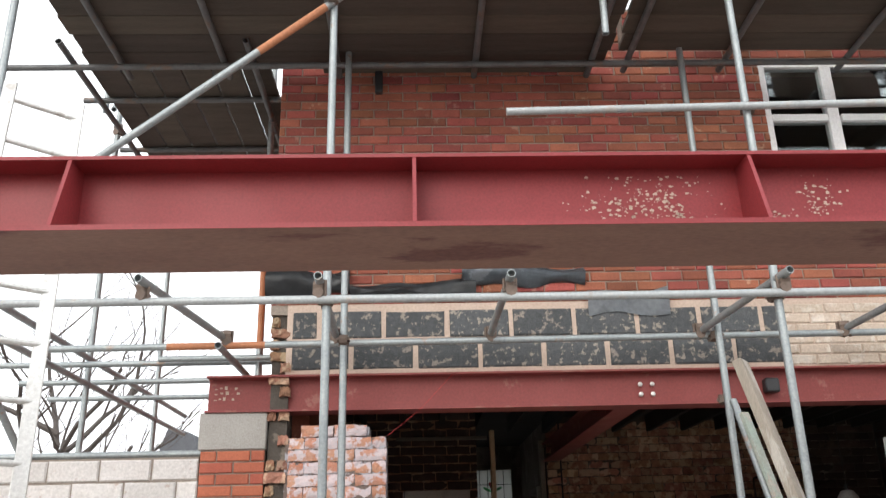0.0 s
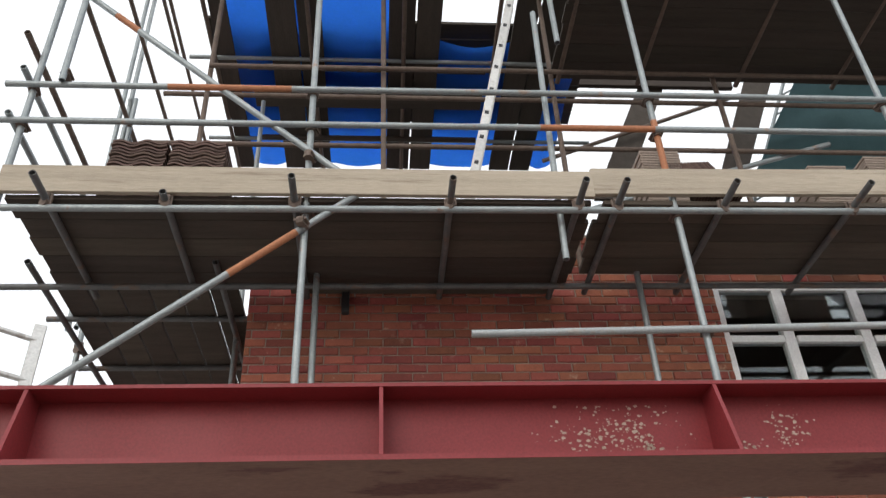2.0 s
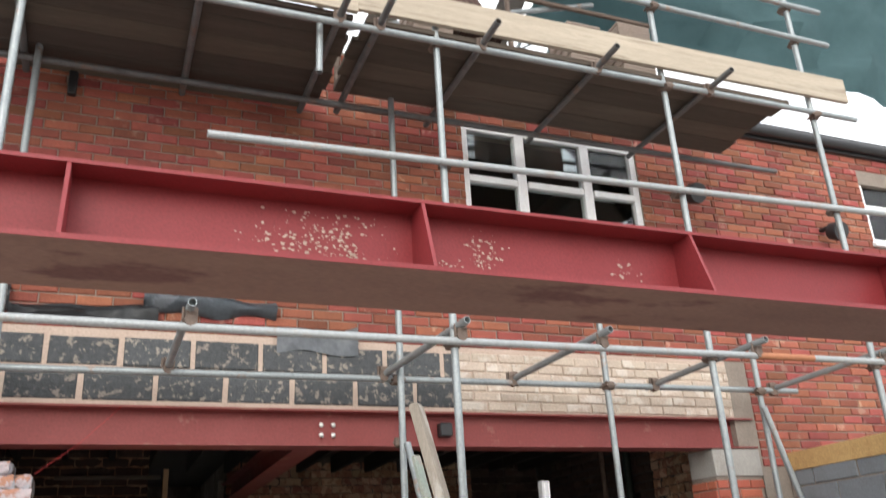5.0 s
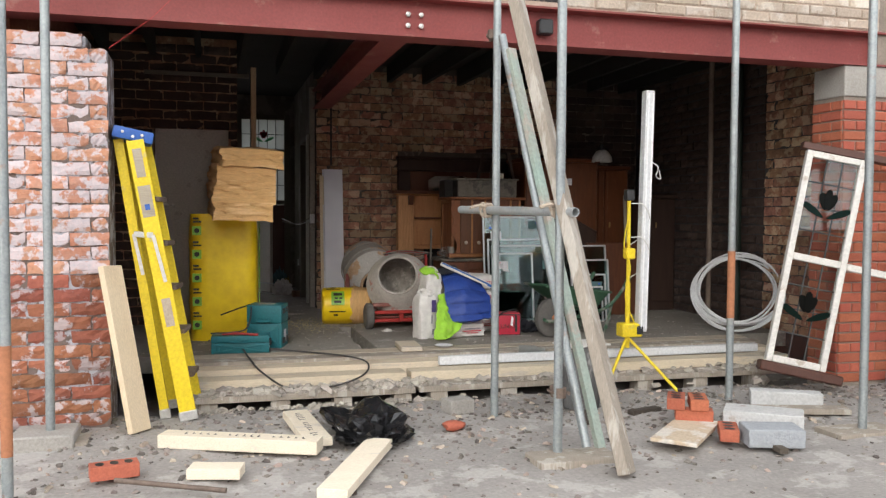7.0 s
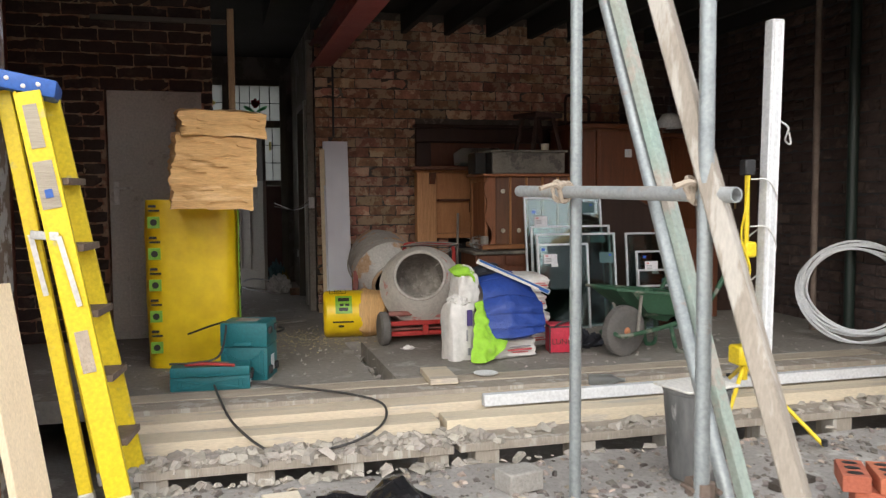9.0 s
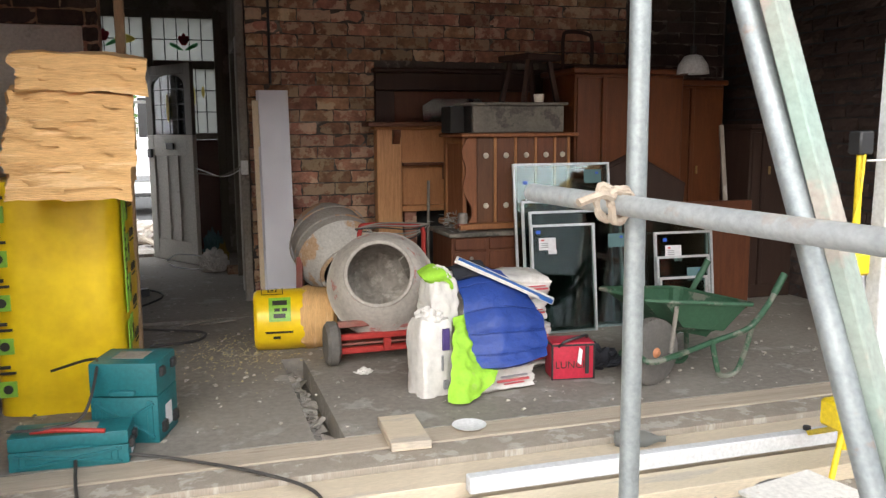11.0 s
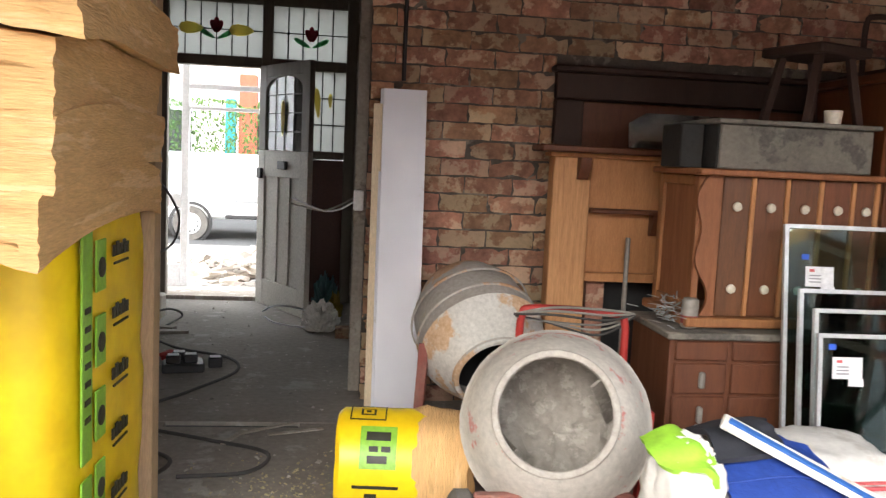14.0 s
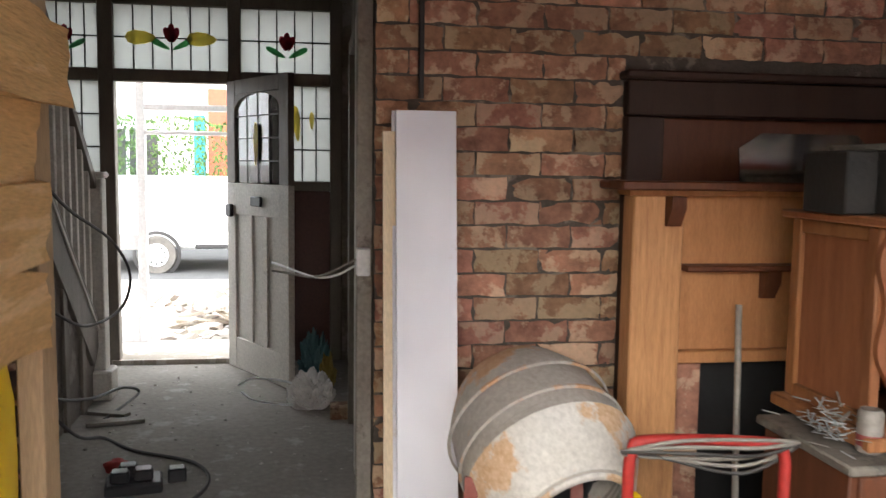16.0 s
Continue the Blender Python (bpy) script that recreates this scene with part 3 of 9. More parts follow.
scaf = world_thing("scaffold", "galvanised steel tube scaffold with timber board lifts and rusty couplers", "scaffold", (1.0, 5.45, 0))
JOINTS = []
PATCH = random.Random(11)


def bar(name, p, q, rust=None, material="galv", parent=scaf):
    part(name, tube(p, q, R, 12, 0.004), M[material], parent)
    if rust:
        a, b = rust
        p, q = Vector(p), Vector(q)
        part("rusty_sleeve", tube(p.lerp(q, a), p.lerp(q, b), R + 0.0008, 12), M["tube_rust"], parent, "orange rusted stretch of tube")


coupler_mesh = None


def joint(p, axis="z"):
    """A swivel coupler: two short half shells and a bolt."""
    global coupler_mesh
    if coupler_mesh is None:
        bm = bmesh.new()
        for q0, q1, r in (((0, 0, -0.026), (0, 0, 0.026), 0.034), ((-0.026, 0.045, 0), (0.026, 0.045, 0), 0.034), ((0.035, -0.035, 0), (0.035, 0.075, 0), 0.009), ((-0.036, 0.0, 0.0), (-0.036, 0.07, 0), 0.008)):
            t = tube(q0, q1, r, 8)
            me = bpy.data.meshes.new("tmp")
            t.to_mesh(me)
            t.free()
            bm.from_mesh(me)
            bpy.data.meshes.remove(me)
        coupler_mesh = bpy.data.meshes.new("coupler")
        bm.to_mesh(coupler_mesh)
        bm.free()
        coupler_mesh.materials.append(M["coupler"])
    ob = new("coupler", coupler_mesh)
    ob.parent = scaf
    rz = PATCH.choice((0, 180, 160, -20, 10))
    ob.matrix_local = Matrix.Translation(-BASE[scaf]) @ pose(*p, 0 if axis == "z" else 90, 0, rz)


OUT = [(-2.17, 0, 8.6), (-0.135, 0, 8.8), (2.445, 0, 8.8), (4.35, 0, 8.6), (5.86, 0, 6.6)]
INN = [(-0.115, 0.06, 5.15), (2.395, 0, 5.3), (4.08, 0, 3.45), (5.55, 0, 3.45)]
for x, z0, z1 in OUT:
    bar("standard", (x, OY, z0), (x, OY, z1), rust={-0.135: (0.02, 0.075), 2.445: (0.60, 0.66)}.get(x))
for x, z0, z1 in INN:
    y = IY - 0.045 if x == 2.395 else IY
    bar("standard", (x, y, z0), (x, y, z1), rust={4.08: (0.16, 0.29)}.get(x))
bar("standard", (1.625, OY + 0.05, 4.57), (1.65, OY + 0.05, 7.08))
bar("standard", (1.82, OY + 0.05, 6.72), (1.80, OY + 0.05, 9.0))
# first lift ledgers and transoms
bar("ledger", (-3.4, OY - 0.05, 2.765), (1.9, OY - 0.05, 2.765), material="galv_light")
bar("ledger", (1.90, OY - 0.05, 2.765), (6.15, OY - 0.05, 2.79), material="galv_light", rust=(0.66, 0.78))
bar("ledger", (-2.1, IY + 0.05, 2.745), (6.0, IY + 0.05, 2.79), rust=(0.10, 0.18))
bar("ledger", (-1.6, IY + 0.9, 2.86), (-0.75, IY + 0.9, 2.86))
for x0, x1 in ((-1.15, -0.90), (-0.17, -0.17), (0.90, 0.87), (2.47, 2.30), (3.46, 3.30), (4.71, 4.55), (5.92, 5.74)):
    bar("transom", (x0, OY - 0.16, 2.87), (x1, IY + 0.16, 2.80))
    joint((x0, OY - 0.05, 2.80), "x")
    joint((x1, IY + 0.05, 2.78), "x")
for x, *_ in OUT:
    for z in (2.765, 4.91, 5.67, 6.03, 7.40):
        if z < 6.2 or x < 5:
            joint((x, OY - 0.01, z))
for x, *_ in INN:
    joint((x, IY + 0.01, 2.76))
bar("mid_rail", (0.935, OY - 0.05, 3.945), (6.4, OY - 0.05, 4.055), material="galv_light")
joint((2.455, OY, 3.99)); joint((4.33, OY, 4.02)); joint((5.86, OY, 4.05))
# second lift
bar("ledger", (-2.35, OY - 0.05, 4.89), (6.3, OY - 0.05, 4.935))
bar("ledger", (-3.2, IY + 0.03, 4.89), (6.3, IY + 0.03, 4.925), material="galv_shaded")
for z in (5.67, 6.025):
    bar("guard_rail", (-2.35, OY - 0.05, z), (-0.25, OY - 0.05, z), rust=(0.55, 0.98) if z > 6 else None)
    bar("guard_rail", (-0.3, OY - 0.05, z), (2.5, OY - 0.05, z + 0.01), rust=(0.66, 0.97) if z < 6 else None)
    bar("guard_rail", (2.4, OY - 0.05, z + 0.01), (6.2, OY - 0.05, z + 0.01))
bar("brace", (-2.25, OY - 0.03, 7.30), (0.235, OY - 0.03, 5.11), rust=(0.22, 0.30))
bar("brace", (-1.75, OY - 0.035, 3.46), (0.31, OY - 0.035, 5.12), rust=(0.56, 0.76))
joint((-0.135, OY - 0.05, 5.38)); joint((-0.135, OY - 0.05, 4.77))
TR2 = (-1.83, -1.06, -0.207, 0.847, 1.739, 2.017, 2.776, 3.724, 4.75)
# tubes beneath the boards take the shaded tube colour
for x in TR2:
    bar("transom", (x, 4.85 if x == -1.06 else 4.67, 4.96), (x, 6.17 if x < 1.9 else 6.10, 4.95), material="galv_shaded")
    joint((x, OY - 0.05, 4.93), "x")


def lift(x0, x1, y0, n, z, material, gap=0.006, width=0.225):
    for k in range(n):
        j = PATCH.uniform(-0.02, 0.02)
        part("scaffold_board", box((x0 + j, y0 + k * width, z), (x1 + j, y0 + k * width + width - gap, z + 0.038), 0.002), M[material], scaf, smooth=0)


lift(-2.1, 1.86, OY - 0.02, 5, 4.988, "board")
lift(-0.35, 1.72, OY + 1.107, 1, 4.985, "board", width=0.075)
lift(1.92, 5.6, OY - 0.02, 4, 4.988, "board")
part("toe_board", box((-2.17, OY - 0.075, 5.015), (1.865, OY - 0.036, 5.24), 0.003), M["board_light"], scaf, "pale weathered toe board", smooth=0)
part("toe_board", box((1.915, OY - 0.075, 5.02), (6.3, OY - 0.036, 5.25), 0.003, pose(0, 0, 0, 0, -0.6, 0) ), M["board_light"], scaf, "pale weathered toe board", smooth=0)
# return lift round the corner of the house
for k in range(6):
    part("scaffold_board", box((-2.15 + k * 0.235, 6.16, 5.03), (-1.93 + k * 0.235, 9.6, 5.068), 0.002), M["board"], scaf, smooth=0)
# ledgers and transoms of the return, coloured for the shade below its boards
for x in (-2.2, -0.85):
    bar("ledger", (x, 5.7, 4.97), (x, 10.2, 4.97), material="galv_shaded")
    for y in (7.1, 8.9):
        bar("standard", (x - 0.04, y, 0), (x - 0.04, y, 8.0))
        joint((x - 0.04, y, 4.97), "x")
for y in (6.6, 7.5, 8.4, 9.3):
    bar("transom", (-2.35, y, 5.0), (-0.7, y, 5.0), material="galv_shaded")
for z in (5.7, 6.15):
    bar("guard_rail", (-2.24, 4.9, z), (-2.24, 10.0, z))
for z in (2.75, 2.95):
    bar("ledger", (-2.24, 4.8, z), (-2.24, 10.0, z - 0.02))
bar("ledger", (-0.92, 5.8, 2.72), (-0.92, 10.0, 2.72))
for y, z in ((6.9, 2.85), (7.6, 2.85), (8.2, 2.82)):
    bar("ledger", (-3.0, y, z), (-0.7, y, z))
bar("brace", (-2.26, 5.1, 2.8), (-2.26, 8.8, 0.4))
bar("brace", (-2.3, 8.9, 5.2), (-2.3, 7.1, 8.0))
bar("brace", (-2.3, 7.1, 5.2), (-2.3, 8.9, 8.0))
bar("standard", (-0.86, 6.9, 2.1), (-0.86, 6.9, 5.0), rust=(0.3, 0.6))
# upper rails of the return
for y0, y1, z in ((4.8, 8.4, 6.41), (4.8, 8.6, 7.60), (5.2, 9.6, 8.70), (6.0, 8.1, 9.80), (6.5, 10.2, 10.05)):
    bar("guard_rail", (-2.24, y0, z), (-2.24, y1, z), material="coupler")
for x, z0, z1 in ((-2.39, 5.2, 10.3), (-2.31, 7.2, 9.8)):
    bar("standard", (x, 7.15, z0), (x, 7.15, z1), material="galv")
bar("standard", (-1.94, OY - 0.10, 6.02), (-1.95, OY - 0.10, 8.7))
joint((-1.94, OY - 0.08, 6.12))
# third lift
bar("ledger", (-2.3, OY - 0.05, 7.36), (6.2, OY - 0.05, 7.40))
bar("ledger", (-1.2, IY + 0.03, 7.30), (6.2, IY + 0.03, 7.33), material="coupler")
# top lift in the darker board colour, for its shaded underside
lift(2.02, 6.2, OY - 0.02, 5, 7.40, "board_shaded")
part("toe_board", box((2.0, OY - 0.075, 7.42), (6.3, OY - 0.036, 7.64), 0.003), M["board_light"], scaf, "pale weathered toe board", smooth=0)
for x in (2.1, 2.9, 3.9, 4.9):
    bar("transom", (x, OY - 0.14, 7.42), (x, IY + 0.25, 7.40), material="coupler")
for x in (-1.2, 0.4, 2.0, 3.6):
    bar("standard", (x, IY + 0.1, 5.12), (x, IY + 0.1, 8.7), material="coupler")
for z in (6.0, 6.45, 7.05):
    bar("guard_rail", (-1.6, IY + 0.15, z), (5.2, IY + 0.15, z), material="coupler")
bar("brace", (1.3, IY + 0.2, 5.5), (4.6, IY + 0.2, 6.6))

# raking prop, plank and the short tied tube beside the opening
bar("raking_tube", (2.60, 4.98, 0.03), (2.40, 5.78, 2.30))
bar("tied_tube", (2.275, 6.19, 1.267), (2.485, 4.90, 1.250), material="galv_light")
for i, (y, x) in enumerate(((5.84, 2.335), (5.06, 2.46))):
    pts = []
    for k in range(40):
        a = k / 40 * 6.283 * 3.5
        w = 0.034 + 0.006 * math.sin(k * 1.7)
        pts.append((x + w * math.cos(a), y + 0.03 * math.sin(a * 0.5 + i), 1.262 + w * math.sin(a) + (0.012 if k % 9 == 0 else 0)))
    pts += [(x - 0.07, y - 0.06, 1.29), (x - 0.13, y - 0.07, 1.275)]
    part("rope_lashing", sweep(smooth_line(pts, 3), 0.010, 6), M["rope"], scaf, "frayed pale rope lashing")
joint((2.455, OY, 0.32)); joint((2.385, IY, 2.33))
bar("raking_tube", (6.15, 5.75, 0.0), (5.50, 5.83, 2.62))
plank = world_thing("leaning_plank", "weathered grey timber plank leaning on the scaffold", "plank", (2.63, 4.6, 0))
d = Vector((2.33, 5.40, 2.47)) - Vector((2.63, 4.60, 0.0))
rot = d.to_track_quat("Z", "Y").to_matrix().to_4x4()
part("plank_body", box((-0.055, -0.03, 0.0), (0.055, 0.03, d.length), 0.005, Matrix.Translation((2.63, 4.60, 0.0)) @ rot @ pose(0, 0, 0, 0, 0, 25)), M["timber_grey"], plank)
strip = world_thing("leaning_batten", "old painted timber batten leaning beside the scaffold tube", "batten", (2.66, 5.1, 0))
d = Vector((2.41, 5.66, 2.2)) - Vector((2.70, 5.02, 0.0))
part("batten_body", box((-0.03, -0.015, 0.0), (0.03, 0.015, d.length), 0.003, Matrix.Translation((2.70, 5.02, 0.0)) @ d.to_track_quat("Z", "Y").to_matrix().to_4x4()), mat("old_green", (0.34, 0.44, 0.38), (0.40, 0.36, 0.31), 4, 0.6, 0.85, third=(0.5, 0.38, 0.32), third_scale=3), strip)
for x, y in ((2.5, 4.93), (-0.14, 5.9), (4.33, 5.0)):
    tagged(finish("sole_board", box((x - 0.22, y - 0.11, -0.03), (x + 0.22, y + 0.11, 0.012), 0.004, pose(0, 0, 0)), M["timber_grey"], smooth=0), "short worn timber sole board under a scaffold standard", "sole board", group="sole boards")
pad = tagged(finish("base_block", box((-0.30, 5.76, -0.03), (0.02, 6.04, 0.065), 0.01), M["concrete"]), "grey concrete slab under a scaffold standard", "block")


# ---- things in the yard ----
M["yellow_grp"] = mat("yellow_grp", (0.80, 0.60, 0.02), (0.72, 0.52, 0.02), 5, 0.4, 0.45, bump=0.04, third=(0.5, 0.42, 0.2), third_scale=7, third_cut=0.70)
M["blue_cap"] = mat("blue_cap", (0.03, 0.12, 0.42), (0.03, 0.09, 0.33), 9, 0.4, 0.5)
M["bin_bag"] = mat("bin_bag", (0.012, 0.012, 0.013), (0.02, 0.02, 0.022), 9, 0.5, 0.22, bump=0.5, fine=26)
M["brown_paint"] = mat("brown_paint", (0.10, 0.040, 0.028), (0.07, 0.028, 0.02), 6, 0.5, 0.5, bump=0.1)
M["white_paint"] = mat("white_paint", (0.74, 0.72, 0.67), (0.62, 0.59, 0.54), 6, 0.5, 0.6, bump=0.12, third=(0.42, 0.33, 0.25), third_scale=9, third_cut=0.68)
M["leadline"] = mat("leadline", (0.05, 0.05, 0.05), None, 20, 0.5, 0.6)
M["glass_green"] = frosted("glass_green", (0.15, 0.42, 0.20))
M["glass_red"] = frosted("glass_red", (0.30, 0.05, 0.07))
M["glass_yellow"] = frosted("glass_yellow", (0.80, 0.70, 0.26))
M["glass_deep"] = frosted("glass_deep", (0.012, 0.05, 0.04), 0.25)
M["glass_plum"] = frosted("glass_plum", (0.012, 0.016, 0.014), 0.25)
M["glass_clear"] = frosted("glass_clear", (0.46, 0.47, 0.455), 0.3)
M["cable"] = mat("cable", (0.035, 0.033, 0.032), (0.07, 0.065, 0.06), 9, 0.5, 0.6)
M["pipe_white"] = mat("pipe_white", (0.66, 0.67, 0.68), (0.56, 0.57, 0.58), 6, 0.5, 0.45)
M["black_bucket"] = mat("black_bucket", (0.045, 0.045, 0.045), (0.25, 0.25, 0.24), 11, 0.6, 0.7, third=(0.5, 0.49, 0.46), third_scale=7, third_cut=0.60, stretch=(1, 1, 0.3))
M["block_white"] = mat("block_white", (0.55, 0.55, 0.54), (0.45, 0.45, 0.44), 7, 0.5, 0.95, bump=0.3, third=(0.34, 0.27, 0.22), third_scale=6, third_cut=0.68)
M["block_new"] = mat("block_new", (0.36, 0.38, 0.40), (0.30, 0.32, 0.34), 30, 0.6, 0.95, bump=0.4)
M["ply"] = mat("ply", (0.58, 0.47, 0.34), (0.48, 0.38, 0.27), 4, 0.5, 0.85, third=(0.68, 0.66, 0.62), third_scale=4, third_cut=0.55)


def between(p, q, w, d, bevel=0.002, spin=0):
    """A bar of section w by d from p to q."""
    p, q = Vector(p), Vector(q)
    v = q - p
    return box((-w / 2, -d / 2, 0), (w / 2, d / 2, v.length), bevel, Matrix.Translation(p) @ v.to_track_quat("Z", "Y").to_matrix().to_4x4() @ pose(0, 0, 0, 0, 0, spin))


def stepladder():
    def bar(p, q, w, d, bevel=0.0):
        z = (q - p).normalized()
        x = Vector((z.z, 0, -z.x)).normalized()
        y = z.cross(x)
        m = Matrix(((x.x, y.x, z.x, p.x), (x.y, y.y, z.y, p.y), (x.z, y.z, z.z, p.z), (0, 0, 0, 1)))
        return box((-w / 2, -d / 2, 0), (w / 2, d / 2, (q - p).length), bevel, m)

    t = world_thing("stepladder", "yellow fibreglass stepladder with blue cap, folded and leaning", "stepladder", (0.52, 6.27, 0))
    A0, A1 = Vector((0.455, 6.30, 0.0)), Vector((0.200, 6.32, 1.67))
    B0, B1 = Vector((0.592, 6.22, 0.0)), Vector((0.298, 6.25, 1.66))
    deep = Vector((0.035, 0.27, 0.0))
    for n, (p, q, w) in enumerate(((A0, A1, 0.056), (B0, B1, 0.098))):
        for k in (0, 1):
            o = deep * k
            part("stile", bar(p + o, q + o * 0.8, w, 0.012, 0.003), M["yellow_grp"], t)
            for s in (-1, 1):
                e = Vector((s * (w / 2 - 0.006), 0.02, 0))
                part("flange", bar(p + o + e, q + o * 0.8 + e, 0.010, 0.034, 0.002), M["yellow_grp"], t)
            part("foot", box((-w / 2 - 0.004, -0.012, -0.005), (w / 2 + 0.004, 0.045, 0.055), 0.006, Matrix.Translation(p + o) @ pose(0, 0, 0, 0, -9, 4)), M["alu"], t, "grey aluminium foot")
    for k in range(1, 6):
        p = B0.lerp(B1, k / 6.3) + Vector((0.03, 0.04, 0))
        part("tread", between(p, p + deep * 0.85, 0.085, 0.028), M["coupler"], t, "dull ribbed tread")
    v = (A1 + B1) / 2 + deep * 0.4
    m = Matrix.Translation(v + Vector((0.01, 0, 0.02))) @ pose(0, 0, 0, 0, 11, 6)
    part("cap", box((-0.115, -0.15, -0.028), (0.115, 0.16, 0.042), 0.014, m, 2), M["blue_cap"], t, "blue plastic top cap")
    for dx in (-0.06, 0.0, 0.05):
        part("rivet", lathe([(0.009, 0), (0.009, 0.004), (0.004, 0.006)], 8, m @ pose(dx, -0.15, 0.012 * (1 if dx else -0.5), 90)), M["alu"], t)
    m1, m2 = A0.lerp(A1, 0.665) + Vector((0, -0.035, 0)), B0.lerp(B1, 0.665) + Vector((0, -0.02, 0))
    part("lock_bar", between(m1, m2, 0.008, 0.034, 0.003), M["alu"], t, "aluminium locking bar")
    part("spreader", bar(m1, A0.lerp(A1, 0.52) + Vector((0.012, -0.03, 0)), 0.020, 0.006), M["alu"], t)
    part("spreader", bar(m2, B0.lerp(B1, 0.50) + Vector((0.02, -0.02, 0)), 0.020, 0.006), M["alu"], t)
    face = Vector((0.0, -0.009, 0))
    part("label_plate", bar(B0.lerp(B1, 0.73) + face, B0.lerp(B1, 0.84) + face, 0.07, 0.003), M["board_light"], t, "worn yellow safety label")
    part("label_plate", bar(B0.lerp(B1, 0.87) + face, B0.lerp(B1, 0.97) + face, 0.05, 0.003), M["board_light"], t, "worn yellow safety label")
    part("label_plate", bar(B0.lerp(B1, 0.34) + face, B0.lerp(B1, 0.44) + face, 0.05, 0.003), M["rope"], t, "faded paper label")
    part("maker_mark", bar(B0.lerp(B1, 0.755) + face * 1.5, B0.lerp(B1, 0.775) + face * 1.5, 0.028, 0.003), M["blue_cap"], t, "small blue mark")


stepladder()


def timber(name, label, p, q, w, d, spin=0, material="pine", group=""):
    ob = tagged(finish(name, between(p, q, w, d, 0.003, spin), M[material]), label, "timber", group)
    return ob


timber("leaning_board", "clean pale pine board leaning on the painted wall stub", (0.33, 6.00, 0.0), (0.165, 6.15, 0.93), 0.155, 0.04, 8)
timber("timber_offcut", "pale pine timber offcut lying on the soil", (0.47, 5.66, 0.04), (1.26, 5.32, 0.04), 0.12, 0.07, 0, "pine_pale", "timber offcuts")
timber("timber_offcut", "pale pine timber offcut lying on the soil", (1.21, 6.13, 0.02), (1.27, 5.45, 0.02), 0.15, 0.045, 0, "pine_pale", "timber offcuts")
timber("timber_offcut", "pale pine timber offcut lying on the soil", (1.58, 5.36, 0.025), (1.22, 4.60, 0.025), 0.14, 0.045, 0, "pine_pale", "timber offcuts")
timber("timber_offcut", "short pale pine block lying on the soil", (0.62, 5.08, 0.03), (0.86, 5.02, 0.03), 0.12, 0.05, 0, "pine_pale", "timber offcuts")
# stencilled marks on two offcuts, too worn to read
def stencil(ob, p, q, z, n, size):
    p, q = Vector(p), Vector(q)
    side = Vector((-(q - p).y, (q - p).x, 0)).normalized()
    rnd = random.Random(n)
    for k in range(n):
        c = p.lerp(q, (k + 0.5) / n)
        if k % 6 != 5:
            m = Matrix.Translation((c.x, c.y, z)) @ pose(0, 0, 0, 0, 0, math.degrees(math.atan2((q - p).y, (q - p).x)))
            h = size * rnd.choice((0.6, 0.6, 0.9))
            mark = finish("stencil_mark", boxes(((-size * 0.22, -h / 2, 0), (-size * 0.10, h / 2, 0.0012)), ((-size * 0.10, -h / 2, 0), (size * 0.2, -h / 2 + size * 0.12, 0.0012))), M["cable"], ob, smooth=0)
            mark.matrix_local = ob.matrix_world.inverted() @ m


OFFCUTS = [o for o in bpy.data.objects if o.name.startswith("timber_offcut")]
stencil(OFFCUTS[0], (0.58, 5.615, 0), (1.20, 5.345, 0), 0.0762, 17, 0.04)
stencil(OFFCUTS[1], (1.215, 6.05, 0), (1.262, 5.50, 0), 0.0432, 14, 0.045)
timber("wood_strip", "old stained wooden strip on the soil", (2.86, 5.55, 0.0), (3.10, 5.98, 0.0), 0.05, 0.02, 0, "board", "wood strips")
timber("wood_strip", "old stained wooden strip on the soil", (3.25, 5.72, 0.0), (3.48, 5.78, 0.0), 0.06, 0.03, 0, "board", "wood strips")
timber("wood_strip", "old stained wooden strip on the soil", (3.9, 5.62, 0.01), (4.6, 5.40, 0.01), 0.12, 0.035, 0, "timber_grey", "wood strips")
timber("wood_strip", "old stained wooden strip on the soil", (3.66, 4.98, 0.0), (3.62, 4.74, 0.0), 0.05, 0.03, 0, "board", "wood strips")
tagged(finish("steel_bar", tube((0.30, 5.02, 0.03), (0.78, 4.78, 0.02), 0.012), M["coupler"]), "rusty steel bar lying on the soil", "bar")


def crumpled(name, label, category, centre, size, seed, material, flat=0.5, freq=2.3, rough=0.7, sub=5, smooth=30):
    bm = bmesh.new()
    bmesh.ops.create_icosphere(bm, subdivisions=sub, radius=1)
    for v in bm.verts:
        c = v.co.copy()
        n1 = noise.noise(c * freq + Vector((seed, 0, 0)))
        n2 = abs(noise.noise(c * freq * 2.3 + Vector((0, seed, 0))))
        n3 = abs(noise.noise(c * freq * 5.1 + Vector((0, 0, seed))))
        k = 1 + rough * (0.6 * n1 - 0.7 * n2 - 0.25 * n3)
        v.co = Vector((c.x * size[0] * k, c.y * size[1] * k, max(-0.02, (c.z * flat + 0.3) * size[2] * (1 + rough * (n1 - n2 * 1.2)))))
    bmesh.ops.transform(bm, matrix=Matrix.Translation(centre), verts=bm.verts)
    return tagged(finish(name, bm, M[material], smooth=smooth), label, category)


crumpled("bin_bag", "crumpled shiny black plastic bag on the soil", "plastic bag", (1.57, 5.62, 0.0), (0.26, 0.34, 0.19), 3.1, "bin_bag", rough=0.62, freq=1.5, sub=4, smooth=12)


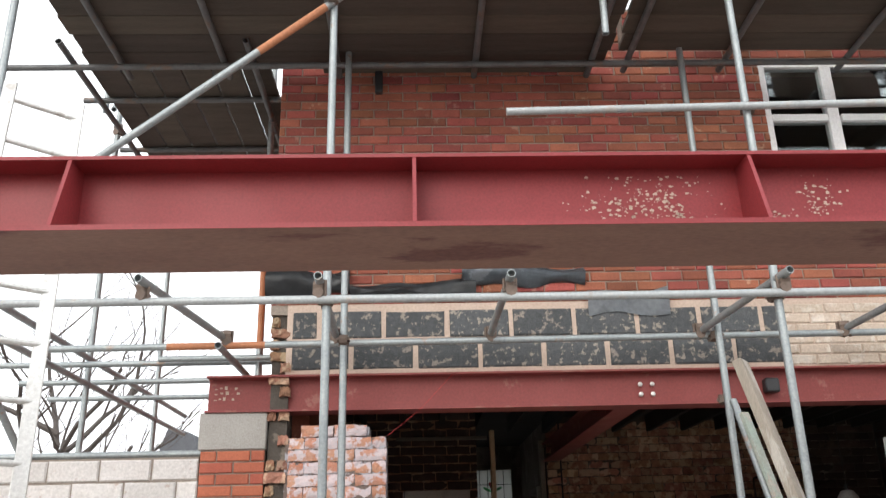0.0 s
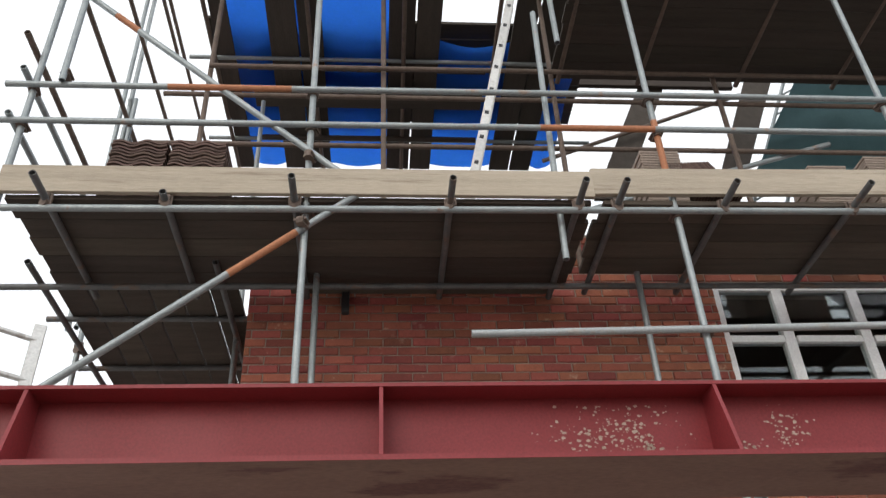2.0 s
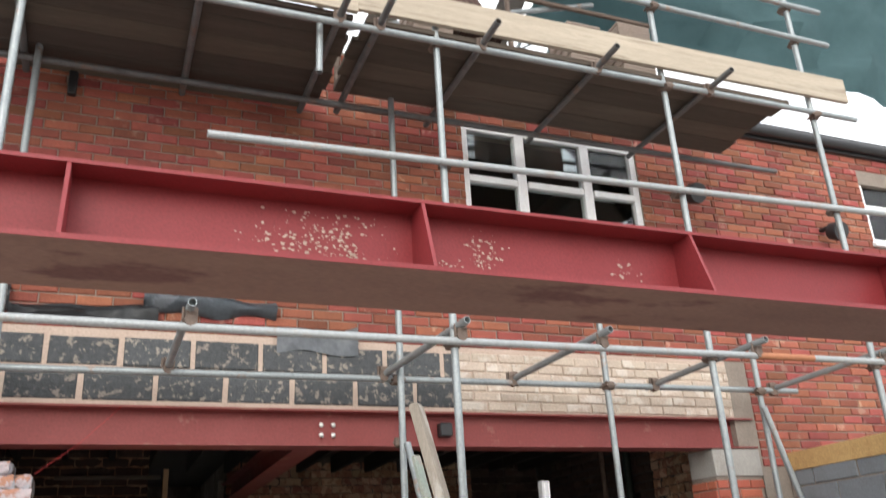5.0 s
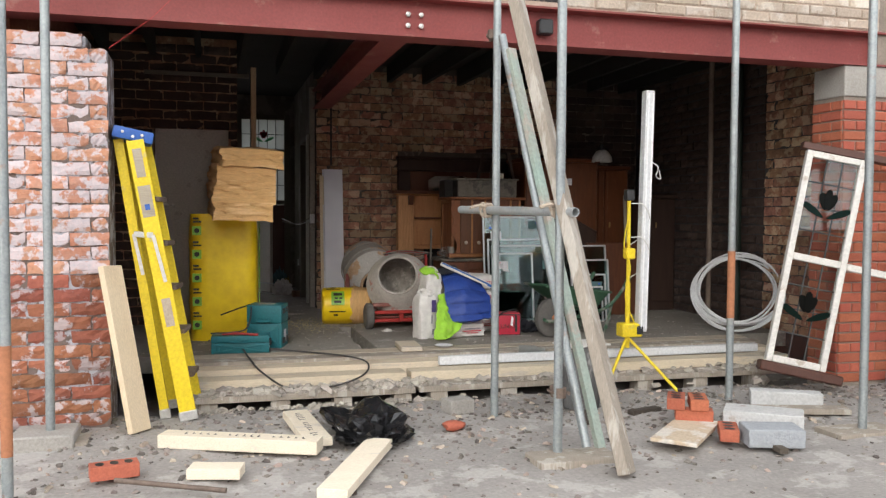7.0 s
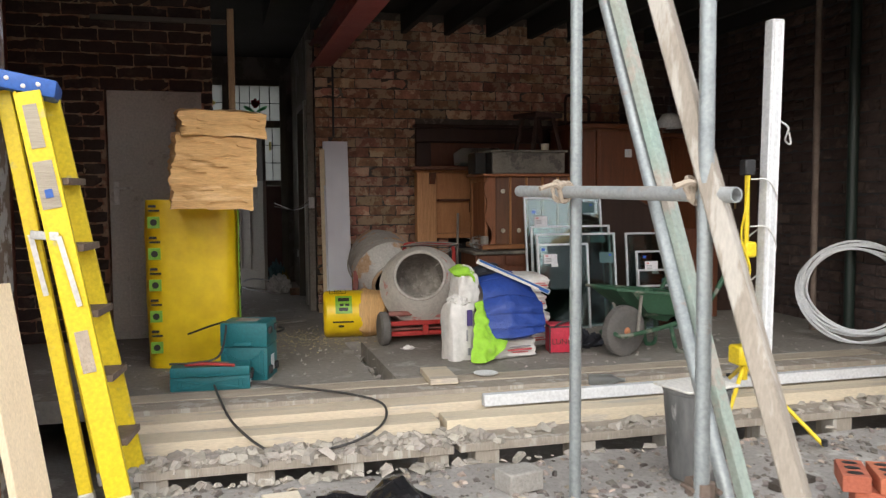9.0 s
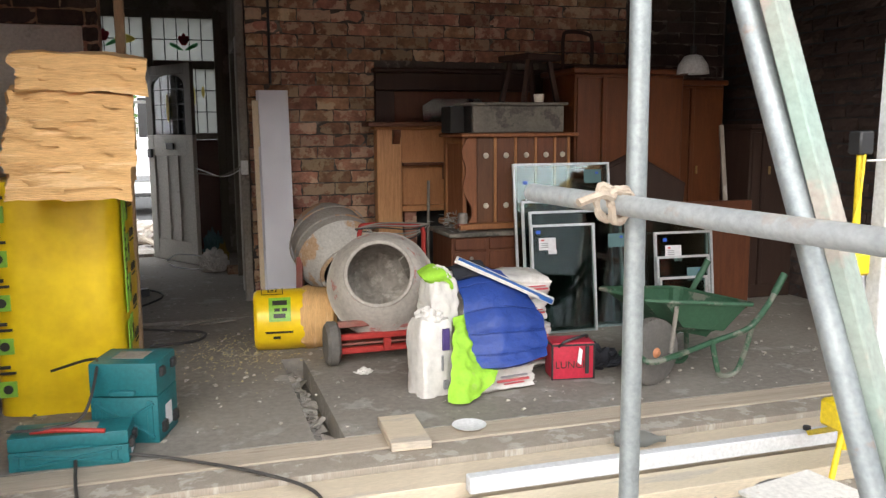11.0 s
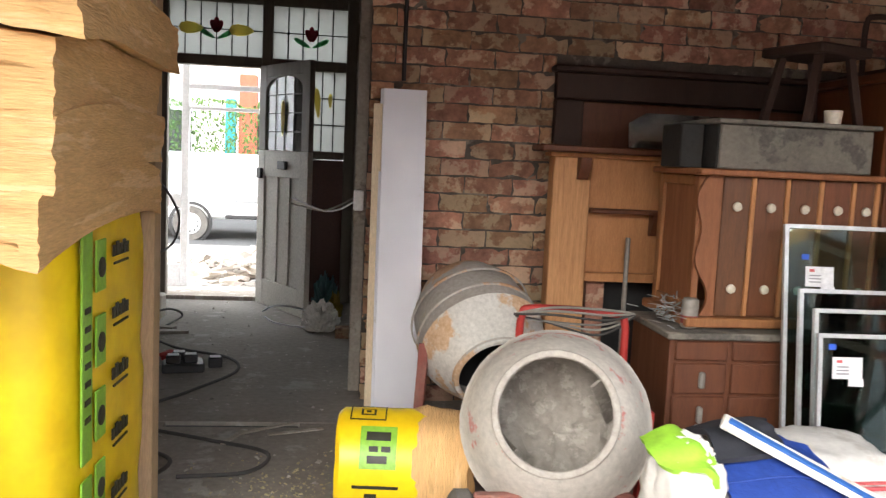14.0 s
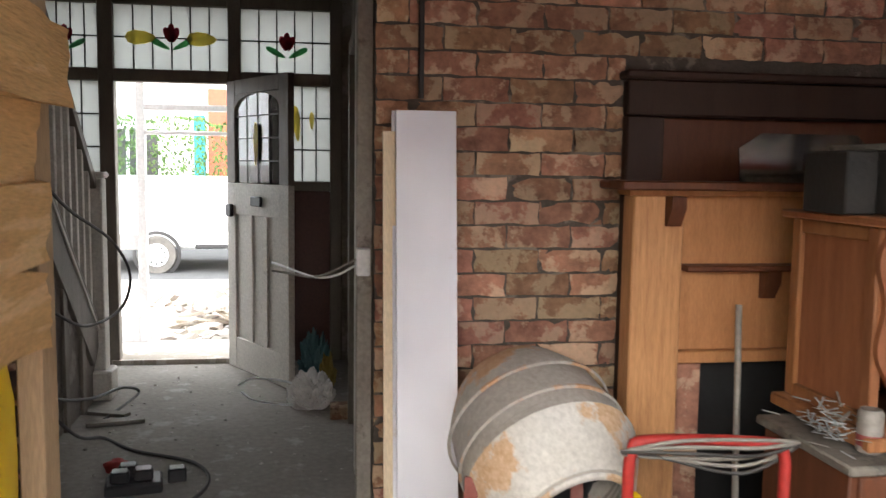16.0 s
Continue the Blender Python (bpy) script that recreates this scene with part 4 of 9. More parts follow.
def perforated_brick(x, y, z, rz, label="new red perforated brick", tilt=0):
    t = thing("loose_brick", label, "brick", m=pose(x, y, z, tilt, 0, rz), group="loose bricks")
    L, W, Hh = 0.215, 0.1025, 0.065
    bm = box((-L / 2, -W / 2, 0), (L / 2, W / 2, Hh), 0.003)
    part("brick_body", bm, M["brick_orange"], t)
    for i in range(3):
        part("core_hole", lathe([(0.02, 0), (0.02, 0.001)], 12, pose(-0.064 + 0.064 * i, 0, Hh + 0.0005) @ Matrix.Diagonal((1, 1.5, 1, 1))), M["black"], t, "dark core hole")


perforated_brick(3.47, 5.36, 0.030, -28)
perforated_brick(3.40, 5.44, 0.097, 58)
perforated_brick(3.51, 5.38, 0.097, 63)
perforated_brick(3.50, 5.06, 0.0, 60)
perforated_brick(0.28, 5.18, 0.0, 12, "red brick with mortar crumbs lying on the soil")
tagged(finish("ply_offcut", box((-0.125, -0.28, 0.0), (0.125, 0.28, 0.022), 0.002, pose(3.30, 5.16, 0.012, 0, 0, -46)), M["ply"]), "dirty plywood offcut flat on the soil", "board")
for x, y, z, rz, w, d, h, mt, lb in ((3.86, 5.24, 0, -38, 0.44, 0.215, 0.10, "block_white", "pale aerated concrete block lying flat"), (4.34, 5.66, 0, -30, 0.44, 0.12, 0.10, "block_white", "pale aerated concrete block lying flat"),
                                     (3.66, 4.90, 0, -18, 0.30, 0.19, 0.10, "block_new", "blue-grey dense concrete block"), (5.72, 6.05, 0, 5, 0.36, 0.10, 0.08, "block_new", "grey block offcut by the pier"), (2.21, 6.02, 0, 15, 0.17, 0.13, 0.09, "concrete", "rough lump of old concrete")):
    tagged(finish("concrete_block", box((-w / 2, -d / 2, 0), (w / 2, d / 2, h), 0.006, pose(x, y, z - 0.005, 0, 0, rz)), M[mt]), lb, "block", "loose blocks")
tagged(finish("brick_shard", blob((0.07, 0.05, 0.03), 4, 0.3, 2, pose(2.07, 5.63, 0.015)), M["brick_orange"]), "broken red brick shard on the soil", "brick")


def bucket(x, y):
    t = thing("builders_bucket", "black builder's bucket streaked with cement", "bucket", (x, y, 0))
    part("bucket_body", lathe([(0.115, 0.0), (0.118, 0.01), (0.145, 0.38), (0.150, 0.385), (0.150, 0.40), (0.140, 0.40), (0.135, 0.37), (0.110, 0.05)], 26), M["black_bucket"], t)
    part("lid", box((-0.15, -0.11, 0.402), (0.15, 0.12, 0.414), 0.004, pose(0, 0, 0, 0, 0, 12)), M["white_paint"], t, "white board laid over the rim")


bucket(3.02, 5.95)


def tripod_lamp():
    t = thing("tripod_work_light", "white strip light tied to a yellow tripod stand", "work light", (3.62, 6.47, 0.0))
    part("pole", tube((0, 0, 0.30), (0, 0, 1.36), 0.013), M["yellow_grp"], t)
    part("pole_sleeve", tube((0, 0, 0.28), (0, 0, 0.75), 0.018), M["yellow_grp"], t)
    part("head", box((-0.03, -0.03, 1.34), (0.03, 0.03, 1.42), 0.006), M["black"], t, "black clamp head")
    part("ballast_box", box((-0.06, -0.05, 0.36), (0.10, 0.06, 0.46), 0.01), M["yellow_grp"], t)
    part("socket", box((0.05, -0.056, 0.38), (0.10, -0.045, 0.44), 0.006), M["black"], t)
    part("joint_box", box((-0.03, -0.04, 0.92), (0.04, 0.03, 1.0), 0.01), M["yellow_grp"], t)
    for q in ((0.24, -0.32, 0.0), (-0.20, -0.14, 0.10), (0.14, 0.34, 0.20)):
        part("leg", tube((0, 0, 0.36), q, 0.011), M["yellow_grp"], t)
        part("leg_foot", tube(Vector(q), Vector(q) + Vector((0, 0, 0.03)), 0.016), M["black"], t, "black rubber foot")
    lamp = part("strip_light", box((0.055, -0.05, 0.40), (0.125, 0.02, 2.13), 0.006, pose(0.0, 0, 0, 0, 1.2, 0)), M["pipe_white"], t, "white plastic strip light casing")
    for x in (0.068, 0.104):
        part("rib", box((x, -0.056, 0.42), (x + 0.012, -0.05, 2.11), 0.002, pose(0, 0, 0, 0, 1.2, 0)), M["upvc"], lamp)
    pts = [(0.0, -0.02, 1.35), (-0.03, -0.04, 1.2), (-0.05, -0.03, 1.02), (-0.01, -0.05, 0.86), (-0.04, -0.04, 0.65), (0.03, -0.06, 0.45)]
    part("cable", sweep(smooth_line(pts), 0.005, 6), M["yellow_grp"], t, "yellow flex wound round the pole")
    for z in (1.22, 0.98):
        pts = [(0.0, -0.03, z + 0.1), (0.08, -0.065, z + 0.09), (0.14, -0.05, z - 0.02), (0.11, 0.03, z - 0.14), (0.02, 0.02, z - 0.2)]
        part("tie_wire", sweep(smooth_line(pts), 0.004, 6), M["alu"], t, "looped wire tie")
    pts = [(0.16, -0.03, 1.62), (0.20, -0.05, 1.58), (0.19, -0.04, 1.52), (0.23, -0.03, 1.50), (0.22, -0.03, 1.56)]
    part("tie_wire", sweep(smooth_line(pts), 0.005, 6), M["alu"], t, "frayed wire end")


tripod_lamp()


def leaf_shape(parent, cx, cz, w, h, tilt, material, y, name="leaf"):
    n = 10
    o = []
    for i in range(n):
        a = i / n
        o.append((math.sin(a * math.pi * 2) * w / 2 * (1 - 0.3 * math.cos(a * math.pi * 2)), -math.cos(a * math.pi * 2) * h / 2))
    c, s_ = math.cos(radians(tilt)), math.sin(radians(tilt))
    o = [(cx + x * c - z * s_, cz + x * s_ + z * c) for x, z in o]
    g = part(name, prism(o, 0.004, pose(0, y, 0)), material, parent, smooth=0)
    return g


def leaded(parent, x0, x1, z0, z1, y, nx, nz, tulip=None, name="leaded_pane", clear=None, scale=1.0):
    red, green = (M["glass_plum"], M["glass_deep"]) if clear else (M["glass_red"], M["glass_green"])
    """A leaded light: clear pane, came grid and a small tulip in coloured glass."""
    g = part(name, box((x0, y, z0), (x1, y + 0.004, z1)), clear or M["glass_clear"], parent, smooth=0)
    g.visible_shadow = False
    bm = bmesh.new()
    for i in range(1, nx):
        x = x0 + (x1 - x0) * i / nx
        add_box(bm, (x - 0.004, y - 0.004, z0), (x + 0.004, y + 0.008, z1))
    for k in range(1, nz):
        z = z0 + (z1 - z0) * k / nz
        add_box(bm, (x0, y - 0.0045, z - 0.004), (x1, y + 0.0085, z + 0.004))
    part("came", bm, M["leadline"], g, "dark lead cames", smooth=0)
    if tulip:
        tx, tz, s_ = tulip
        leaf_shape(g, tx - 0.028 * s_, tz + 0.02 * s_, 0.05 * s_, 0.12 * s_, 18, red, y - 0.010, "petal")
        leaf_shape(g, tx + 0.028 * s_, tz + 0.02 * s_, 0.05 * s_, 0.12 * s_, -18, red, y - 0.011, "petal")
        leaf_shape(g, tx, tz + 0.035 * s_, 0.05 * s_, 0.14 * s_, 0, red, y - 0.015, "petal")
        leaf_shape(g, tx - 0.085 * s_, tz - 0.05 * s_, 0.045 * s_, 0.17 * s_, 62, green, y - 0.012)
        leaf_shape(g, tx + 0.085 * s_, tz - 0.05 * s_, 0.045 * s_, 0.17 * s_, -62, green, y - 0.013)
    return g


def old_window():
    """The leaded window taken out and leaned on the pier; its own frame is x across, z up."""
    t = thing("salvaged_leaded_window", "old white window with leaded tulip panes leaning on a brick pier", "window", m=pose(4.78, 6.13, 0.155, -5, 11.5, -20))
    w, h = 0.43, 1.56
    part("side_rail", box((-w / 2, -0.025, 0), (-w / 2 + 0.045, 0.03, h), 0.004), M["white_paint"], t)
    part("side_rail", box((w / 2 - 0.045, -0.025, 0), (w / 2, 0.03, h), 0.004), M["white_paint"], t)
    for z0, z1 in ((0, 0.05), (h * 0.5 - 0.025, h * 0.5 + 0.025), (h - 0.045, h)):
        part("cross_rail", box((-w / 2 + 0.045, -0.024, z0), (w / 2 - 0.045, 0.029, z1), 0.004), M["white_paint"], t)
    part("sill", box((-w / 2 - 0.04, -0.06, -0.075), (w / 2 + 0.12, 0.05, -0.002), 0.012), M["brown_paint"], t, "brown painted timber sill")
    part("head", box((-w / 2 - 0.04, -0.03, h + 0.002), (w / 2 + 0.42, 0.04, h + 0.055), 0.006), M["brown_paint"], t, "brown painted timber head sticking out")
    part("bar_stub", box((w / 2 + 0.003, -0.02, h * 0.5 - 0.03), (w / 2 + 0.46, 0.02, h * 0.5 + 0.02), 0.004), M["white_paint"], t, "white rail stub sticking out")
    for z0, z1 in ((0.05, h * 0.5 - 0.025), (h * 0.5 + 0.025, h - 0.045)):
        cz = (z0 + z1) / 2
        leaded(t, -w / 2 + 0.045, w / 2 - 0.045, z0, z1, 0.0, 3, 4, (0.0, cz + 0.03, 1.1), clear=M["pane"])


old_window()
timber("white_batten", "white painted batten leaning behind the pier", (5.86, 6.05, 0.0), (5.74, 6.16, 0.95), 0.045, 0.025, 0, "white_paint")


def pipe_coil():
    t = thing("pipe_coil", "coil of pale grey plastic pipe leaning at the wall", "pipe", m=pose(5.20, 7.42, FLOOR + 0.005, -36, 0, -36))
    rnd = random.Random(3)
    for k in range(7):
        r, dx, dz, dy = 0.405 - 0.013 * k + rnd.uniform(-0.006, 0.006), rnd.uniform(-0.02, 0.02), rnd.uniform(0, 0.02), rnd.uniform(-0.02, 0.02)
        pts = [(dx + r * math.cos(a), dy + 0.02 * math.sin(3 * a + k), 0.425 + dz + r * math.sin(a)) for a in [2 * math.pi * i / 40 for i in range(40)]]
        part("loop", sweep(pts, 0.0095, 8, True), M["pipe_white"], t)


pipe_coil()


# blockwork side wall on the right, and the low pale wall on the left
wall("wall_yard_right", [((5.97, 1.2, -0.1), (6.12, 6.19, 2.14))], M["mortar"], "new grey blockwork side wall of the extension")
tagged(finish("osb_sheet", box((5.95, 1.6, 2.15), (6.10, 6.16, 2.30), 0.003), M["osb"]), "yellow oriented strand board along the wall top", "board")
# added out of view: keeps low sky off the room and the glass
wall("wall_yard_back", [((-9.0, -8.3, -0.1), (12.0, -8.0, 3.2))], M["brick_red_far"], "unseen plain brick wall added behind the camera to block low sky")
wall("wall_yard_left", [((-3.6, 6.21, -0.1), (-1.09, 6.40, 2.06))], M["mortar"], "low wall of pale stained blocks")
part("coping_tube", tube((-3.4, 6.3, 2.09), (-1.09, 6.3, 2.09), R), M["galv"], scaf, "tube laid along the wall top")


# flashing and sheet over the blockwork
def strip_sheet(name, label, x0, x1, z0, z1, bulge, seed, material, y=FY, n=40, k=8):
    bm = bmesh.new()
    g = []
    for j in range(k + 1):
        row = []
        for i in range(n + 1):
            x, v = x0 + (x1 - x0) * i / n, j / k
            q = noise.noise((x * 3 + seed, v * 1.5, seed))
            q2 = noise.noise((x * 9 + seed, v * 4, seed * 2))
            z = z0 + (z1 - z0) * v + 0.06 * q * (z1 - z0) / 0.15
            row.append(bm.verts.new((x, y - 0.012 - bulge * math.sin(v * math.pi) * (0.8 + 0.6 * q) - 0.012 * q2, z)))
        g.append(row)
    for a, b in zip(g, g[1:]):
        for i in range(n):
            bm.faces.new((a[i], a[i + 1], b[i + 1], b[i]))
    bmesh.ops.solidify(bm, geom=bm.faces[:], thickness=0.004)
    return tagged(finish(name, bm, M[material], smooth=50), label, "sheet")


strip_sheet("lead_flashing", "bulging weathered lead flashing rolled along the wall", 0.70, 1.59, 3.215, 3.37, 0.07, 1.3, "lead")
strip_sheet("lead_apron", "flat grey lead apron over the blockwork", 1.60, 2.19, 2.99, 3.19, 0.008, 4.1, "lead_pale")
strip_sheet("membrane_strip", "torn black damp-proof membrane hanging from the wall", -0.70, -0.10, 3.17, 3.34, 0.06, 7.2, "dpm")
strip_sheet("membrane_strip", "torn black damp-proof membrane hanging from the wall", -0.10, 0.80, 3.12, 3.25, 0.04, 9.2, "dpm")
tagged(finish("black_pipe_stub", box((0.07, FY - 0.05, 4.80), (0.13, FY + 0.01, 5.0), 0.008), M["black"]), "short black bracket on the brick wall", "bracket")
tagged(finish("junction_box", box((2.80, FY - 0.012, 2.42), (2.90, FY + 0.06, 2.52), 0.01), M["black"]), "small black box clamped in the beam", "box")
tagged(finish("string_line", sweep([(0.17, 6.17, 2.17), (0.40, 6.16, 2.35), (0.62, 6.15, 2.58)], 0.0015, 5), mat("string_red", (0.6, 0.05, 0.05), None, 9, 0.4, 0.8)), "thin red builder's string line", "string")


# security lamp, gutter and drain at the first floor
def flood_lamp(x, z):
    t = thing("flood_lamp", "black flood lamp bracketed to the brick wall", "lamp", (x, FY, z))
    part("bracket", box((-0.03, -0.10, 0.05), (0.03, 0.0, 0.08), 0.005), M["black"], t)
    part("lamp_body", lathe([(0.03, 0), (0.085, 0.03), (0.10, 0.13), (0.09, 0.15)], 18, pose(0, -0.10, 0.02, 110)), M["black"], t)


flood_lamp(5.35, 4.62)
flood_lamp(7.0, 4.42)
gut = tagged(finish("gutter", lathe([(0.055, 0), (0.055, 3.4)], 12, pose(6.1, FY - 0.08, 5.50, 0, 90)), M["black"]), "black plastic gutter along the eaves", "gutter")
tagged(finish("fascia", box((5.6, FY - 0.04, 5.42), (9.6, FY, 5.62), 0.004), M["black"]), "dark eaves fascia board", "fascia", kind="structure")


# aluminium ladder on the left
def ladder(name, label, foot, top, width, rungs, side, material="alu"):
    t = world_thing(name, label, "ladder", foot)
    p, q = Vector(foot), Vector(top)
    s_ = Vector(side).normalized() * width / 2
    for k in (-1, 1):
        part("stile", between(p + s_ * k, q + s_ * k, 0.028, 0.066, 0.004, 90), M[material], t)
    for i in range(rungs):
        c = p.lerp(q, (i + 0.6) / rungs)
        part("rung", tube(c - s_, c + s_, 0.015, 10), M[material], t)


ladder("extension_ladder", "weathered aluminium ladder leaning on the scaffold", (-1.25, 3.55, 0.0), (-1.66, 4.55, 3.85), 0.36, 14, (1, 0.9, 0))
roof_ladder = world_thing("roof_ladder", "pale aluminium ladder stile seen edge-on, with square rung holes", "ladder", (0.97, 5.35, 5.03))
lo_, hi_ = Vector((0.97, 5.35, 5.03)), Vector((1.62, 5.35, 7.95))
for k, dy in ((0, 0.0), (1, 0.36)):
    o_ = Vector((0, dy, 0))
    part("stile", box((-0.036, -0.013, 0), (0.036, 0.013, (hi_ - lo_).length), 0.004, Matrix.Translation(lo_ + o_) @ pose(0, 0, 0, 0, 12.55, 0)), M["alu"], roof_ladder)
for k in range(11):
    c_ = lo_.lerp(hi_, (k + 0.4) / 11)
    part("rung", tube(c_ + Vector((0, 0.013, 0)), c_ + Vector((0, 0.347, 0)), 0.016, 8), M["alu"], roof_ladder)
    part("rung_hole", box((-0.017, -0.016, -0.02), (0.017, -0.012, 0.02), 0.002, Matrix.Translation(c_) @ pose(0, 0, 0, 0, 12.55, 0)), M["black"], roof_ladder, "dark square rung end")


# tile stacks on the second lift
def tile_stack(x, y, z, n, lean=0, rz=0, w=0.33):
    t = thing("tile_stack", "stack of brown interlocking roof tiles on the scaffold boards", "roof tiles", m=pose(x, y, z, 0, lean, rz), group="tile stacks")
    for k in range(n):
        bm = bmesh.new()
        nseg = 18
        rows = []
        for yy in (0, 0.4):
            rows.append([(w * i / nseg - w / 2, yy, 0.016 * math.sin(i / nseg * 4 * math.pi)) for i in range(nseg + 1)])
        lo = [[bm.verts.new((a, b, c)) for a, b, c in r_] for r_ in rows]
        hi = [[bm.verts.new((a, b, c + 0.017)) for a, b, c in r_] for r_ in rows]
        for i in range(nseg):
            bm.faces.new((hi[0][i], hi[0][i + 1], hi[1][i + 1], hi[1][i]))
            bm.faces.new((lo[0][i + 1], lo[0][i], lo[1][i], lo[1][i + 1]))
            bm.faces.new((lo[0][i], lo[0][i + 1], hi[0][i + 1], hi[0][i]))
            bm.faces.new((lo[1][i + 1], lo[1][i], hi[1][i], hi[1][i + 1]))
        for i in (0, nseg):
            bm.faces.new((lo[0][i], hi[0][i], hi[1][i], lo[1][i]))
        dx = 0.006 * math.sin(k * 2.1)
        bmesh.ops.translate(bm, verts=bm.verts, vec=(dx, dx * 0.7, 0.02 + k * 0.031))
        part("tile", bm, M["roof_tile"], t)


tile_stack(-1.40, 5.2, 5.026, 22, w=0.40)
tile_stack(-0.97, 5.2, 5.026, 22, w=0.40)
for x, n in ((2.56, 29), (3.9, 24), (4.4, 28)):
    tagged(finish("ridge_tile_pack", boxes(*[((x - 0.16 + 0.004 * (k % 3), 5.3, 5.026 + 0.026 * k), (x + 0.16 + 0.004 * (k % 2), 5.62, 5.048 + 0.026 * k)) for k in range(n)], bevel=0.003), mat("tile_pale_%d" % n, (0.36, 0.29, 0.24), (0.28, 0.22, 0.18), 6, 0.5, 0.9)), "pale stacked tiles on the scaffold boards", "roof tiles", "pale tile stacks")
lean = thing("leaning_tiles", "row of brown tiles leaning on edge on the boards", "roof tiles", (2.78, 5.3, 5.33))
for k in range(16):
    part("tile", box((0, 0, 0), (0.016, 0.34, 0.40), 0.002, pose(0.024 * k, 0, 0, 0, -38 + 0.4 * k, 0)), M["roof_tile"], lean)


# temporary roof: dark boards with blue tarpaulin laid over
roof = world_thing("temporary_roof", "temporary roof of dark boards with blue tarpaulin over", "roof", (0.6, 7.2, 8.5))
RX = [(-1.40, -1.22), (-0.82, -0.52), (-0.50, -0.25), (0.46, 0.74), (0.76, 1.02), (1.80, 2.05), (2.07, 2.33)]
for a, b in RX:
    part("roof_board", box((a, 4.6, 8.5), (b, 8.8, 8.54), 0.003), M["board_dark"], roof, smooth=0)
for a, b, y0, y1 in ((-1.25, -0.80, 5.9, 8.8), (-0.28, 0.48, 5.8, 8.8), (1.0, 1.82, 6.7, 8.8), (2.3, 2.62, 6.4, 8.8), (-0.55, -0.45, 5.4, 8.8)):
    bm = bmesh.new()
    g = []
    for j in range(17):
        y = y0 + (y1 - y0) * j / 16
        sag = 0.05 * math.sin(j / 16 * 9.4) * math.sin(j / 16 * 3.14)
        g.append([bm.verts.new((a + (b - a) * i / 6, y, 8.60 - 0.06 * math.sin(i / 6 * 3.14) * (1 if j else 2) + 0.02 * noise.noise((a + i * 0.6, y * 2, 0)) - sag)) for i in range(7)])
    for r0, r1 in zip(g, g[1:]):
        for i in range(6):
            bm.faces.new((r0[i], r0[i + 1], r1[i + 1], r1[i]))
    bmesh.ops.solidify(bm, geom=bm.faces[:], thickness=0.003)
    part("tarpaulin", bm, M["tarp"], roof, "bright blue woven tarpaulin")
for y in (5.3, 6.9, 8.2):
    part("purlin", tube((-1.7, y, 8.46), (3.0, y, 8.46), R), M["galv"], roof)
for x in (-1.45, -0.4, 0.6, 1.6):
    part("purlin", tube((x, 4.6, 8.43), (x + 0.05, 8.8, 8.43), R), M["coupler"], roof)
# boards added above the tarpaulin to block light from its middle band
for k in range(7):
    y = 6.56 + 0.225 * k
    part("cover_board", box((-1.5, y, 8.70), (2.75, y + 0.21, 8.74), 0.003), M["board_shaded"], roof, "dark board added over the sheet to shade it", smooth=0)
for y, w_ in ((6.95, 0.05), (7.27, 0.30), (8.08, 0.06)):
    part("cross_board", box((-1.05, y, 8.38), (1.55, y + w_, 8.42), 0.003), M["board_shaded"], roof, smooth=0)
for o in ([(2.75, 7.1), (3.08, 7.1), (3.98, 9.1), (3.66, 9.1)], [(4.12, 7.1), (4.42, 7.1), (5.40, 9.25), (5.05, 9.25)]):
    part("rafter_board", prism(o, 0.05, pose(0, 7.6, 0)), M["board_dark"], roof, smooth=0)
part("plate_board", box((2.45, 7.52, 8.80), (4.72, 7.585, 9.12), 0.004), M["board_shaded"], roof, "dark wall plate board", smooth=0)
part("diagonal_rail", tube((2.2, 7.5, 7.55), (4.75, 7.5, 8.65), R), M["coupler"], roof)
for dx in (0, 0.38):
    part("lattice_chord", tube((4.3 + dx, 7.4, 6.6), (5.5 + dx, 7.4, 9.2), 0.022), M["galv"], roof)
for k in range(8):
    a, b = k / 8, (k + 1) / 8
    p0, p1 = Vector((4.3, 7.4, 6.6)).lerp(Vector((5.5, 7.4, 9.2)), a), Vector((4.68, 7.4, 6.6)).lerp(Vector((5.88, 7.4, 9.2)), b)
    part("lattice_web", tube(p0, p1, 0.012), M["galv"], roof)
# debris netting on the right
net = thing("debris_sheet", "grey-green debris netting sheet on the scaffold", "netting", (4.1, 6.6, 6.6))
bm = bmesh.new()
g = [[bm.verts.new((-0.05 + 0.60 * j * 0.25 + i * 0.3, 0.25 * noise.noise((i * 0.5, j * 0.5, 2)), j * 0.25)) for i in range(20)] for j in range(14)]
for r0, r1 in zip(g, g[1:]):
    for i in range(19):
        bm.faces.new((r0[i], r0[i + 1], r1[i + 1], r1[i]))
bmesh.ops.solidify(bm, geom=bm.faces[:], thickness=0.004)
part("net_sheet", bm, M["netting"], net)
bm = bmesh.new()
g = [[bm.verts.new((2.6 + i * 0.28, 4.9 + 0.12 * noise.noise((i * 0.7, j, 5)), 7.98 + j * 0.22 - 0.25 * math.sin(i / 12 * 6.3) * (1 if j == 0 else 0.3))) for i in range(14)] for j in range(6)]
for r0, r1 in zip(g, g[1:]):
    for i in range(13):
        bm.faces.new((r0[i], r0[i + 1], r1[i + 1], r1[i]))
bmesh.ops.solidify(bm, geom=bm.faces[:], thickness=0.003)
sheet_mat = mat("poly_sheet", (0.70, 0.72, 0.73), (0.55, 0.57, 0.59), 5, 0.6, 0.3, bump=0.3, fine=15)
tagged(finish("plastic_sheet", bm, sheet_mat), "crumpled translucent white plastic sheet over the guard rail", "sheet")


